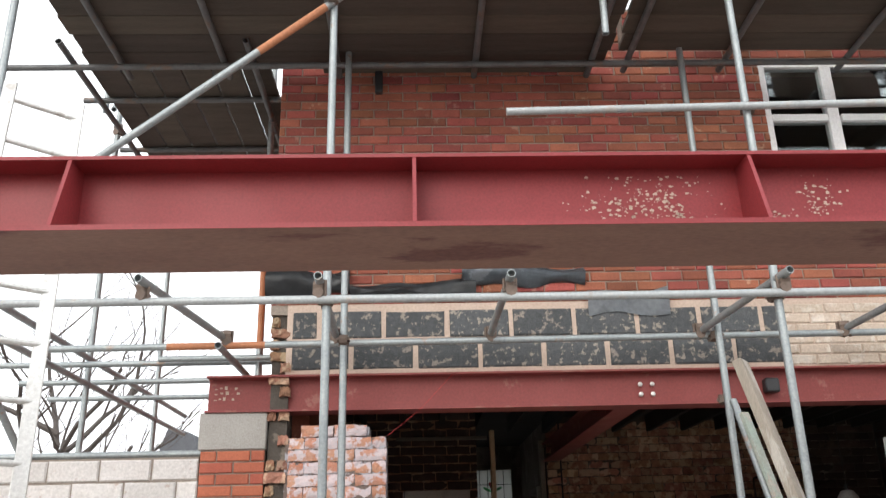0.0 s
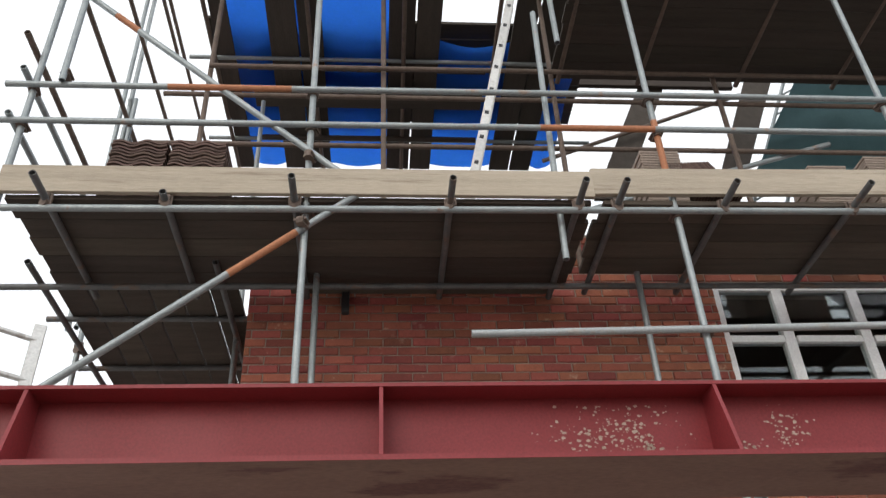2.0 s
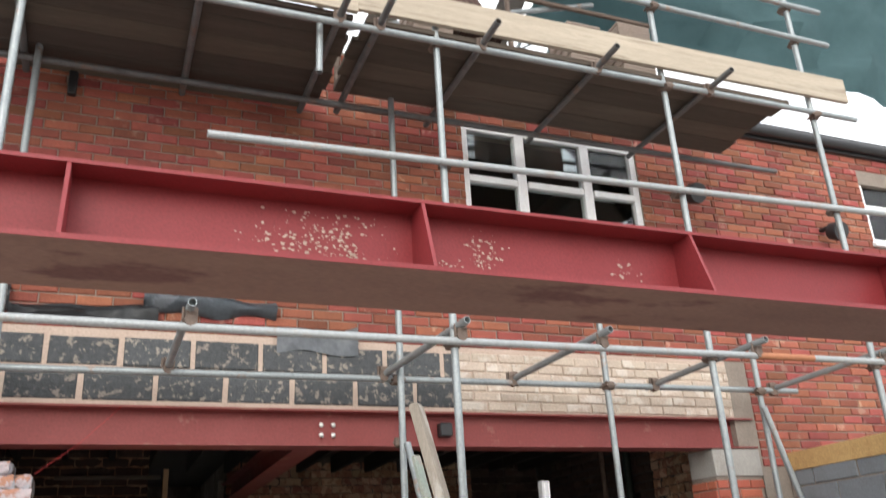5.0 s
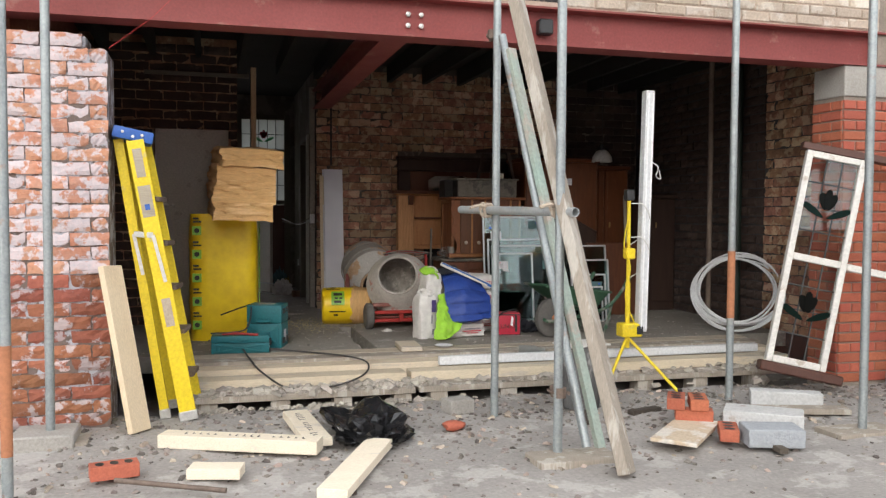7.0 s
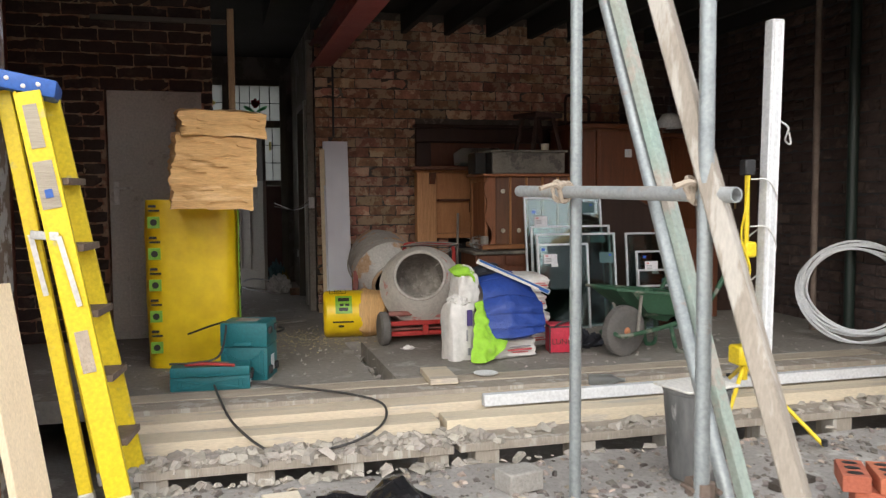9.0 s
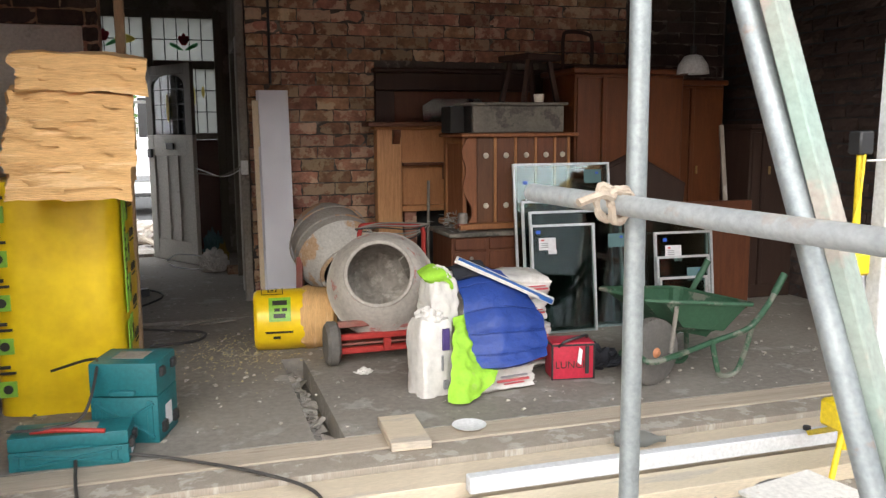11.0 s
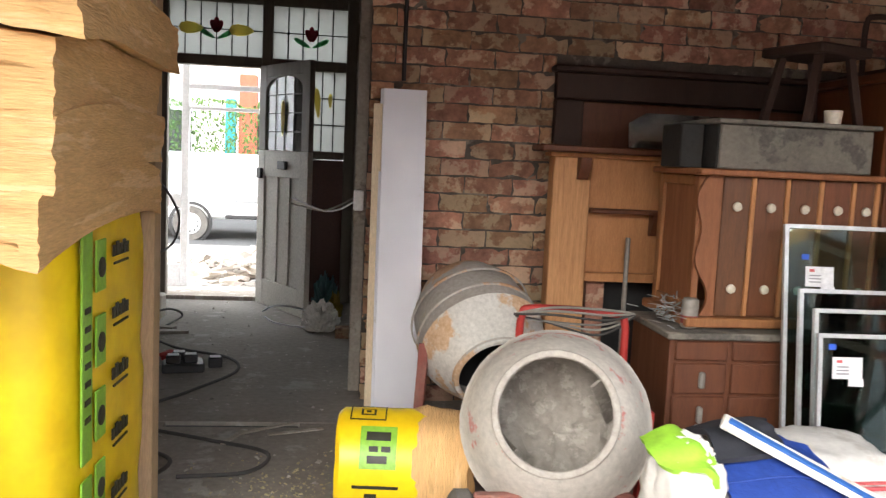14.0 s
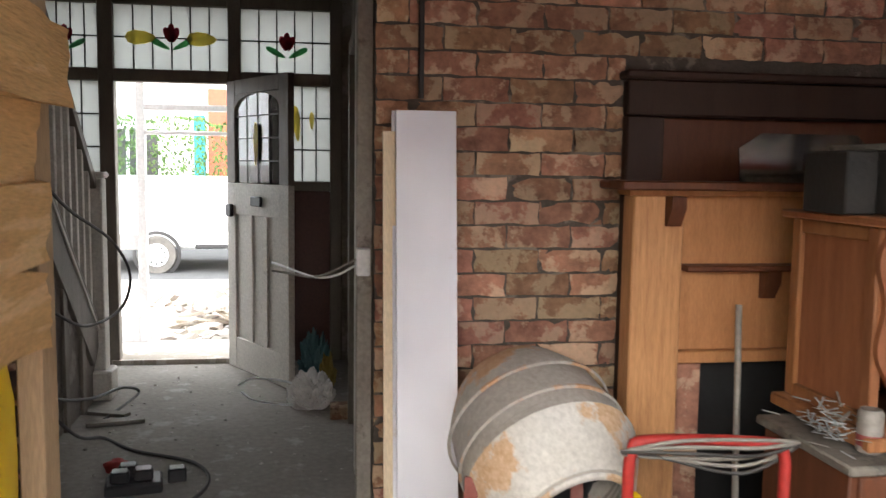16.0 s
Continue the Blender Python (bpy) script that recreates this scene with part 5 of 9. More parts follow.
# a bare tree and a neighbour's roof past the wall
def bare_tree(x, y, h, seed):
    t = thing("bare_tree", "leafless winter tree behind the garden wall", "tree", (x, y, -0.02))
    rnd = random.Random(seed)
    part("trunk", tube((0, 0, 0), (0.1, 0, h * 0.35), 0.16, 10, 0, 0.11), M["bark"], t)

    def grow(bm, p, d, length, r, depth):
        pts = [p]
        for _ in range(4):
            d = (d + Vector((rnd.uniform(-1, 1), rnd.uniform(-1, 1), rnd.uniform(-0.5, 0.7))) * 0.28).normalized()
            pts.append(pts[-1] + d * length / 4)
        for a, b in zip(pts, pts[1:]):
            tb = tube(a, b, r, 5, 0, r * 0.85)
            me = bpy.data.meshes.new("tmp")
            tb.to_mesh(me)
            tb.free()
            bm.from_mesh(me)
            bpy.data.meshes.remove(me)
            r *= 0.85
        if depth:
            for _ in range(3 if depth > 1 else 4):
                q = pts[rnd.randint(1, 4)]
                grow(bm, q, (d + Vector((rnd.uniform(-1, 1), rnd.uniform(-1, 1), rnd.uniform(-0.4, 0.8)))).normalized(), length * 0.62, r * 0.8, depth - 1)
    for k in range(11):
        bm = bmesh.new()
        a = k * 0.9
        grow(bm, Vector((0.1, 0, h * (0.20 + 0.03 * k))), Vector((math.cos(a), math.sin(a), 0.8)).normalized(), h * 0.36, 0.055, 3)
        part("limb", bm, M["bark"], t)


bare_tree(-5.6, 14.5, 6.8, 4)
house = thing("neighbour_house", "distant red brick house with a slate roof", "house", (-6.3, 24.0, -0.02))
part("wall", box((-0.25, 0, 0), (0.6, 6, 4.15)), M["brick_red_far"], house, smooth=0)
part("roof", prism([(-0.35, 4.15), (0.7, 4.15), (0.55, 4.65), (-0.1, 4.9)], 6.4, pose(0, -0.2, 0)), M["slate"], house, smooth=0)
for x in (-0.3,):
    part("window", box((x, -0.05, 1.2), (x + 1.0, 0.02, 2.6), 0.01), M["upvc"], house)


# ---- indoor: the opened-up back room ----
M["hall_wood"] = mat("hall_wood", (0.17, 0.145, 0.115), (0.11, 0.095, 0.075), 4, 0.5, 0.6, bump=0.1, stretch=(4, 4, 0.7))
M["wool"] = mat("wool", (0.74, 0.46, 0.20), (0.56, 0.33, 0.135), 9, 0.7, 1.0, bump=0.9, fine=60, stretch=(0.4, 0.4, 4), third=(0.80, 0.56, 0.30), third_scale=5, third_cut=0.58)
M["pack_yellow"] = mat("pack_yellow", (0.93, 0.62, 0.012), (0.88, 0.56, 0.01), 2, 0.3, 0.35, bump=0.12, fine=9)
M["pack_green"] = mat("pack_green", (0.25, 0.50, 0.05), (0.22, 0.45, 0.05), 4, 0.4, 0.4)
M["print_black"] = mat("print_black", (0.03, 0.03, 0.02), None, 10, 0.3, 0.5)
M["teal"] = mat("teal", (0.012, 0.155, 0.175), (0.01, 0.12, 0.14), 6, 0.4, 0.5, bump=0.06)
M["oak"] = mat("oak", (0.50, 0.235, 0.095), (0.35, 0.15, 0.055), 6, 0.6, 0.65, bump=0.06, stretch=(6, 6, 0.7))
M["mahogany"] = mat("mahogany", (0.13, 0.040, 0.014), (0.065, 0.020, 0.008), 5, 0.6, 0.6, bump=0.05, stretch=(5, 5, 0.7))
M["mahogany_red"] = mat("mahogany_red", (0.165, 0.05, 0.015), (0.085, 0.025, 0.008), 5, 0.6, 0.42, bump=0.05, stretch=(5, 5, 0.7))
M["cherry"] = mat("cherry", (0.29, 0.115, 0.042), (0.15, 0.055, 0.02), 6, 0.6, 0.6, bump=0.08, stretch=(6, 6, 0.6), vary=0.12)
M["cherry_dark"] = mat("cherry_dark", (0.165, 0.06, 0.024), (0.075, 0.026, 0.011), 6, 0.7, 0.45, bump=0.08, stretch=(6, 6, 0.6), vary=0.2)
M["oak_grain"] = mat("oak_grain", (0.58, 0.30, 0.13), (0.36, 0.165, 0.062), 9, 0.8, 0.6, bump=0.1, stretch=(7, 7, 0.5), third=(0.30, 0.13, 0.05), third_scale=4, third_cut=0.66)
M["trunk_black"] = mat("trunk_black", (0.014, 0.013, 0.012), (0.03, 0.027, 0.024), 7, 0.6, 0.8, bump=0.3)
M["walnut_dark"] = mat("walnut_dark", (0.042, 0.019, 0.011), (0.024, 0.011, 0.008), 3, 0.5, 0.7, bump=0.05, stretch=(5, 5, 0.7))
M["trunk_old"] = mat("trunk_old", (0.20, 0.18, 0.15), (0.11, 0.10, 0.085), 7, 0.6, 0.9, bump=0.3, third=(0.045, 0.043, 0.04), third_scale=6, third_cut=0.55)
M["drum"] = mat("drum", (0.50, 0.465, 0.42), (0.40, 0.37, 0.33), 5, 0.5, 0.85, bump=0.25, fine=40, third=(0.45, 0.04, 0.035), third_scale=8.0, third_cut=0.635)
M["drum_rust"] = mat("drum_rust", (0.44, 0.41, 0.37), (0.35, 0.325, 0.29), 4, 0.5, 0.8, bump=0.15, third=(0.52, 0.25, 0.08), third_scale=3.2, third_cut=0.60)
M["drum_white"] = mat("drum_white", (0.66, 0.64, 0.60), (0.55, 0.53, 0.49), 6, 0.5, 0.8, bump=0.15, third=(0.56, 0.28, 0.07), third_scale=4.5, third_cut=0.53)
M["cement"] = mat("cement", (0.34, 0.31, 0.275), (0.23, 0.21, 0.185), 12, 0.7, 1.0, bump=1.0, fine=35, third=(0.42, 0.39, 0.35), third_scale=14, third_cut=0.55)
M["drum_mouth"] = mat("drum_mouth", (0.42, 0.39, 0.35), (0.30, 0.27, 0.24), 12, 0.6, 0.9, bump=0.3)
M["red_frame"] = mat("red_frame", (0.42, 0.03, 0.025), (0.30, 0.025, 0.02), 6, 0.5, 0.55, bump=0.08)
M["frame_dull"] = mat("frame_dull", (0.24, 0.05, 0.04), (0.29, 0.21, 0.17), 6, 0.6, 0.8, bump=0.15)
M["rubber"] = mat("rubber", (0.10, 0.095, 0.09), (0.19, 0.175, 0.155), 8, 0.6, 0.95, bump=0.3)
M["sack"] = mat("sack", (0.68, 0.66, 0.63), (0.58, 0.56, 0.53), 4, 0.5, 0.6, bump=0.25, fine=18, third=(0.50, 0.46, 0.42), third_scale=6, third_cut=0.66)
M["hivis"] = mat("hivis", (0.32, 0.62, 0.04), (0.24, 0.48, 0.04), 5, 0.5, 0.75, bump=0.3, fine=25, third=(0.30, 0.42, 0.10), third_scale=5, third_cut=0.64)
M["coat_blue"] = mat("coat_blue", (0.02, 0.058, 0.29), (0.014, 0.042, 0.22), 5, 0.5, 0.55, bump=0.35, fine=40)
M["coat_navy"] = mat("coat_navy", (0.018, 0.02, 0.03), (0.03, 0.032, 0.04), 5, 0.5, 0.8)
M["level_blue"] = mat("level_blue", (0.03, 0.13, 0.42), None, 5, 0.4, 0.5)
M["lunch_red"] = mat("lunch_red", (0.50, 0.02, 0.05), (0.42, 0.018, 0.04), 5, 0.4, 0.55, bump=0.1)
M["barrow_green"] = mat("barrow_green", (0.035, 0.10, 0.055), (0.025, 0.075, 0.04), 4, 0.5, 0.6, bump=0.12, third=(0.25, 0.23, 0.2), third_scale=5, third_cut=0.60)
M["dirty_steel"] = mat("dirty_steel", (0.30, 0.28, 0.25), (0.22, 0.2, 0.18), 6, 0.6, 0.7, metal=0.3, bump=0.15)
M["spacer"] = mat("spacer", (0.62, 0.64, 0.65), (0.52, 0.54, 0.55), 6, 0.4, 0.35, metal=0.5)
M["unit_glass"] = glass("unit_glass", (0.84, 0.91, 0.90), ior=1.55)
M["label_white"] = mat("label_white", (0.75, 0.74, 0.76), (0.68, 0.67, 0.70), 9, 0.4, 0.6)
M["label_blue"] = mat("label_blue", (0.03, 0.12, 0.62), None, 9, 0.4, 0.5)
M["label_pink"] = mat("label_pink", (0.65, 0.12, 0.13), None, 9, 0.4, 0.5)
M["white_board"] = mat("white_board", (0.80, 0.80, 0.88), (0.77, 0.77, 0.84), 1.5, 0.3, 0.6, bump=0.0, fine=1.5, third=(0.56, 0.50, 0.44), third_scale=5, third_cut=0.70)
M["door_paint"] = mat("door_paint", (0.58, 0.55, 0.49), (0.48, 0.45, 0.40), 4, 0.5, 0.6, bump=0.08, third=(0.36, 0.32, 0.27), third_scale=7, third_cut=0.68)
M["brass"] = mat("brass", (0.45, 0.32, 0.14), (0.35, 0.24, 0.10), 8, 0.4, 0.35, metal=0.8)
M["ceramic"] = mat("ceramic", (0.62, 0.57, 0.47), (0.50, 0.44, 0.35), 20, 0.5, 0.3)
M["mirror"] = mat("mirror", (0.80, 0.82, 0.81), None, 3, 0.1, 0.06, metal=1.0, bump=0)
M["dust"] = mat("dust", (0.38, 0.35, 0.31), (0.28, 0.26, 0.23), 9, 0.6, 1.0, vary=0.45, island=True)


def words(text, size, m, material, parent, name="lettering"):
    cu = bpy.data.curves.new("text", "FONT")
    cu.body, cu.size, cu.extrude, cu.align_x, cu.align_y = text, size, 0.0008, "CENTER", "CENTER"
    tmp = bpy.data.objects.new("text_source", cu)
    me = bpy.data.meshes.new_from_object(tmp)
    bpy.data.objects.remove(tmp)
    me.transform(m)
    me.materials.clear()
    me.materials.append(material)
    ob = new(name, me)
    ob.parent = parent
    return ob


FRONT = pose(0, 0, 0, 90)


# deck of rough boards and joists along the opening
def deck_board(label, lo, hi, material="pine_x", rz=0.0, tilt=0.0):
    c = [(a + b) / 2 for a, b in zip(lo, hi)]
    h = [(b - a) / 2 for a, b in zip(lo, hi)]
    return tagged(finish("deck_timber", box((-h[0], -h[1], -h[2]), (h[0], h[1], h[2]), 0.003, pose(*c, tilt, 0, rz)), M[material]), label, "timber", "timbers along the opening")


deck_board("long pale timber laid along the floor edge", (0.62, 6.40, 0.045), (2.03, 6.72, 0.085), "timber_grey")
deck_board("long pale timber laid along the floor edge", (2.06, 6.41, 0.045), (5.15, 6.70, 0.085), "timber_grey")
deck_board("splintered pale joist along the floor edge", (0.55, 6.62, 0.085), (2.02, 6.80, 0.145), "pine_x")
deck_board("pale joist along the floor edge", (2.05, 6.60, 0.085), (5.10, 6.76, 0.150), "pine_x")
deck_board("pale joist along the floor edge", (0.50, 6.84, 0.10), (5.12, 7.02, 0.175), "pine_x")
deck_board("worn floor board at the edge of the room", (0.40, 7.03, 0.13), (5.15, 7.19, 0.196), "timber_grey")
deck_board("worn floor board at the edge of the room", (0.40, 7.20, 0.13), (5.15, 7.355, 0.199), "board_light")
tagged(finish("white_trim", box((2.30, 6.78, 0.152), (4.95, 6.83, 0.215), 0.004), M["pipe_white"]), "long white plastic trim lying on the joists", "trim")
tagged(finish("wood_block", box((-0.08, -0.16, 0), (0.08, 0.16, 0.035), 0.003, pose(2.19, 7.29, FLOOR + 0.001, 0, 0, -3)), M["pine_x"]), "short pine block on the floor edge", "timber")
for x in (0.7, 1.15, 1.55, 1.95, 2.2, 2.7, 3.2, 3.75, 4.2, 4.7):
    tagged(finish("pallet_block", box((x - 0.06, 6.42, -0.16), (x + 0.06, 6.56, 0.044), 0.005), M["timber_grey"]), "old timber block propping the floor edge", "block", "blocks under the floor edge")
cable = smooth_line([(0.95, 7.36, 0.23), (0.98, 7.10, 0.21), (1.05, 6.72, 0.17), (1.22, 6.48, 0.10), (1.50, 6.46, 0.11), (1.72, 6.60, 0.15), (1.78, 6.85, 0.19), (1.62, 7.05, 0.21), (1.30, 7.30, 0.215), (1.02, 7.40, 0.24)])
tagged(finish("power_cable", sweep(cable, 0.0065, 8), M["cable"]), "black power cable looped over the timbers", "cable")
tagged(finish("glass_bottle", lathe([(0.03, 0), (0.033, 0.01), (0.033, 0.12), (0.012, 0.17), (0.012, 0.20)], 16, pose(2.98, 6.98, 0.21, 90, 0, 70)), M["glass_clear"]), "empty clear bottle lying on the boards", "bottle")


# insulation pack with loose slabs on top
def insulation():
    t = thing("insulation_pack", "upright yellow plastic-wrapped pack of glass wool", "insulation", (0.552, 8.045, FLOOR), -3)
    w, d, h = 0.535, 0.74, 1.03
    bm = bmesh.new()
    bmesh.ops.create_cube(bm, size=1)
    bmesh.ops.subdivide_edges(bm, edges=bm.edges[:], cuts=9, use_grid_fill=True)
    for v in bm.verts:
        c = v.co
        k = 1 - 0.10 * (abs(c.x) * 2) ** 6 * (abs(c.y) * 2) ** 6
        bul = 1 + 0.03 * (1 - (2 * c.z) ** 2)
        nn = 0.012 * noise.noise((c.x * 6, c.y * 6, c.z * 9))
        v.co = Vector((c.x * w * k * bul + w / 2 + nn, c.y * d * k * bul + d / 2 + nn, (c.z + 0.5) * h))
    body = part("wrapper", bm, M["pack_yellow"], t, smooth=60)
    # print strips on the front and on the right-hand side
    for k in range(5):
        z = 0.10 + 0.19 * k
        part("logo", box((0.03, -0.0245, z), (0.10, -0.0195, z + 0.07)), M["pack_green"], body, "green printed square", smooth=0)
        part("logo_mark", lathe([(0.02, 0), (0.02, 0.002)], 14, pose(0.065, -0.025, z + 0.035, 90)), M["print_black"], body, smooth=0)
        part("print_bar", box((0.035, -0.022, z + 0.10), (0.10, -0.0185, z + 0.112)), M["print_black"], body, smooth=0)
        part("print_bar", box((0.035, -0.022, z + 0.125), (0.08, -0.0185, z + 0.14)), M["print_black"], body, smooth=0)
    xs = w + 0.016
    part("print_strip", box((xs, 0.10, 0.42), (xs + 0.006, 0.17, 0.99), 0.002), M["pack_green"], body, "green printed strip", smooth=0)
    part("print_strip", box((xs, 0.10, 0.03), (xs + 0.006, 0.17, 0.38), 0.002), M["pack_green"], body, "green printed strip", smooth=0)
    for k in range(7):
        part("print_bar", box((xs + 0.006, 0.115, 0.52 + 0.045 * k), (xs + 0.008, 0.155, 0.535 + 0.045 * k)), M["print_black"], body, smooth=0)
    for k in range(5):
        z = 0.07 + 0.19 * k
        part("print_patch", box((xs, 0.20, z), (xs + 0.006, 0.27, z + 0.13), 0.002), M["pack_green"], body, "green printed patch", smooth=0)
        part("logo_mark", lathe([(0.026, 0), (0.026, 0.002), (0.015, 0.003)], 14, pose(xs + 0.006, 0.235, z + 0.06, 0, 90)), M["print_black"], body, smooth=0)
    for k in range(6):
        z = 0.06 + 0.165 * k
        for j in range(5):
            part("brand_bar", box((xs + 0.001, 0.33 + 0.028 * j, z + 0.02), (xs + 0.005, 0.35 + 0.028 * j, z + 0.05 + 0.008 * (j % 2))), M["print_black"], body, smooth=0)
        part("print_bar", box((xs + 0.001, 0.34, z - 0.002), (xs + 0.005, 0.46, z + 0.004)), M["print_black"], body, smooth=0)
    s = thing("insulation_slabs", "stack of bare amber glass wool slabs on the yellow pack", "insulation", (0.755, 7.58, FLOOR + 1.035), 2)
    rnd = random.Random(8)
    for k in range(4):
        bm = bmesh.new()
        bmesh.ops.create_cube(bm, size=1)
        bmesh.ops.subdivide_edges(bm, edges=bm.edges[:], cuts=11, use_grid_fill=True)
        ox, oy = rnd.uniform(-0.02, 0.02), rnd.uniform(-0.02, 0.02)
        for v in bm.verts:
            c = v.co
            q = (noise.noise((c.x * 5 + k * 9, c.y * 5, c.z * 3)) * 0.02 + noise.noise((c.x * 16, c.y * 16 + k * 5, c.z * 9)) * 0.012) * (0.35 if c.x > 0.4 else 1.0)
            front, right = max(0.0, -c.y), max(0.0, c.x)
            sag = -0.05 * (front * 2) ** 2 - 0.02 * (right * 2) ** 2 - (0.03 * (c.y * 2) ** 4 if c.y > 0 and k == 0 else 0)
            lean = 0.010 * k * (0.3 + 2 * front)
            v.co = Vector((c.x * (0.44 + 0.02 * (k % 2)) + 0.225 + ox + q * 1.4 + lean, c.y * (1.20 - 0.03 * (k % 3)) + 0.60 + oy + q * 1.4, (c.z + 0.5) * 0.138 + k * 0.134 + q * 0.6 + sag))
        part("slab", bm, M["wool"], s, smooth=60)
    return t


insulation()


def tool_case(name, x, y, z, rz, w, d, h, label):
    t = thing(name, label, "tool case", (x, y, z), rz, "tool cases")
    part("lower_shell", box((0, 0, 0), (w, d, h * 0.58), 0.009, None, 2), M["teal"], t)
    part("lid", box((0, 0, h * 0.585), (w, d, h), 0.009, None, 2), M["teal"], t)
    for k in (0.22, 0.78):
        part("latch", box((w - 0.004, d * k - 0.022, h * (0.10 if h > 0.2 else 0.42)), (w + 0.016, d * k + 0.022, h * (0.24 if h > 0.2 else 0.7)), 0.005), M["black"], t, "black plastic latch")
        if h > 0.2:
            part("upper_latch", box((w - 0.004, d * k - 0.022, h * 0.80), (w + 0.016, d * k + 0.022, h * 0.92), 0.005), M["black"], t, "black plastic latch")
    for a_, b_ in (((0.06, 0.08), (0.94, 0.50)), ((0.94, 0.08), (0.06, 0.50))):
        part("cross_rib", between((w * a_[0], -0.001, h * a_[1]), (w * b_[0], -0.001, h * b_[1]), 0.016, 0.010), M["teal"], t)
    part("handle", box((w * 0.3, -0.022, h * 0.60), (w * 0.7, -0.004, h * 0.68), 0.006), M["teal"], t, "moulded carrying handle")
    part("label_plate", box((w * 0.25, d * 0.3, h), (w * 0.72, d * 0.75, h + 0.002)), M["dust"], t, "worn paper label")
    part("side_label", box((w, d * 0.35, h * 0.12), (w + 0.002, d * 0.65, h * 0.40)), M["label_white"], t, "white sticker")
    for k in (0.12, 0.88):
        part("rib", box((w * k - 0.012, -0.006, 0.015), (w * k + 0.012, 0.002, h * 0.54), 0.003), M["teal"], t)


tool_case("tool_case", 0.985, 7.60, FLOOR, -17, 0.27, 0.24, 0.33, "teal plastic power tool case standing upright")
tool_case("tool_case", 0.72, 7.375, FLOOR, -4, 0.42, 0.16, 0.13, "flat teal plastic power tool case")
tagged(finish("tool_flex", sweep(smooth_line([(0.72, 7.40, 0.35), (0.86, 7.38, 0.355), (0.98, 7.42, 0.38), (1.02, 7.60, 0.52), (0.97, 7.78, 0.50), (0.80, 7.95, 0.42)]), 0.006, 8), M["cable"]), "black flex draped over the tool cases", "cable")
tagged(finish("hose_end", sweep(smooth_line([(0.80, 7.39, 0.344), (0.92, 7.37, 0.346), (1.06, 7.35, 0.335)]), 0.009, 8), M["red_frame"]), "red chisel bar across the tool case", "bar")


# the inner door and timber stud in the stub wall
def panel_door(name, label, m, w, h, glazed=False):
    t = thing(name, label, "door", m=m, kind="structure")
    part("leaf", box((0, 0, 0), (w, 0.04, h), 0.003), M["door_paint"], t)
    return t


d1 = panel_door("door_1", "white painted four-panel inner door, closed", pose(0.24, 9.16, FLOOR + 0.01), 0.65, 1.80)
for x0, x1, z0, z1 in ((0.10, 0.55, 0.15, 0.72), (0.10, 0.55, 0.98, 1.68)):
    part("moulding", boxes(((x0, -0.012, z0), (x1, -0.001, z0 + 0.02)), ((x0, -0.012, z1 - 0.02), (x1, -0.001, z1)), ((x0, -0.011, z0 + 0.02), (x0 + 0.02, -0.001, z1 - 0.02)), ((x1 - 0.02, -0.011, z0 + 0.02), (x1, -0.001, z1 - 0.02))), M["door_paint"], d1, smooth=0)
part("handle_plate", box((0.03, -0.010, 0.98), (0.07, -0.001, 1.15), 0.004), M["alu"], d1, "steel handle plate")
part("handle", tube((0.05, -0.04, 1.10), (0.16, -0.04, 1.10), 0.009), M["alu"], d1, "steel lever handle")
tagged(finish("timber_stud", box((1.082, 8.81, FLOOR), (1.128, 8.90, 2.55), 0.003), M["stud_pine"]), "sawn pine stud standing by the insulation pack", "stud")
tagged(finish("stud_header", box((0.15, 9.12, 2.50), (1.08, 9.15, 2.535), 0.003), M["hall_wood"]), "rough timber header over the inner door", "timber")


# white boards leaning at the brick wall
for dx, y1, mt, lb, x0, x1 in ((0.0, 10.04, "pine", "raw edge board leaning on the brick wall", 1.845, 1.90), (0.0, 10.02, "white_board", "white melamine board leaning on the brick wall", 1.875, 2.07), (0, 9.985, "white_board", "white melamine board leaning on the brick wall", 1.885, 2.085)):
    h = 1.52 if mt == "white_board" else 1.45
    tagged(finish("melamine_board", box((x0, -0.009, 0), (x1, 0.009, h), 0.001, pose(0, y1 - 0.20 - (0.01 if mt == "pine" else 0), FLOOR, -7.0 if mt == "white_board" else -6.5)), M[mt], smooth=0), lb, "board", "leaning boards")
tagged(finish("conduit", tube((1.985, WY - 0.012, 1.76), (1.985, WY - 0.012, 2.85), 0.010), M["black"]), "black cable conduit on the brick wall", "conduit")


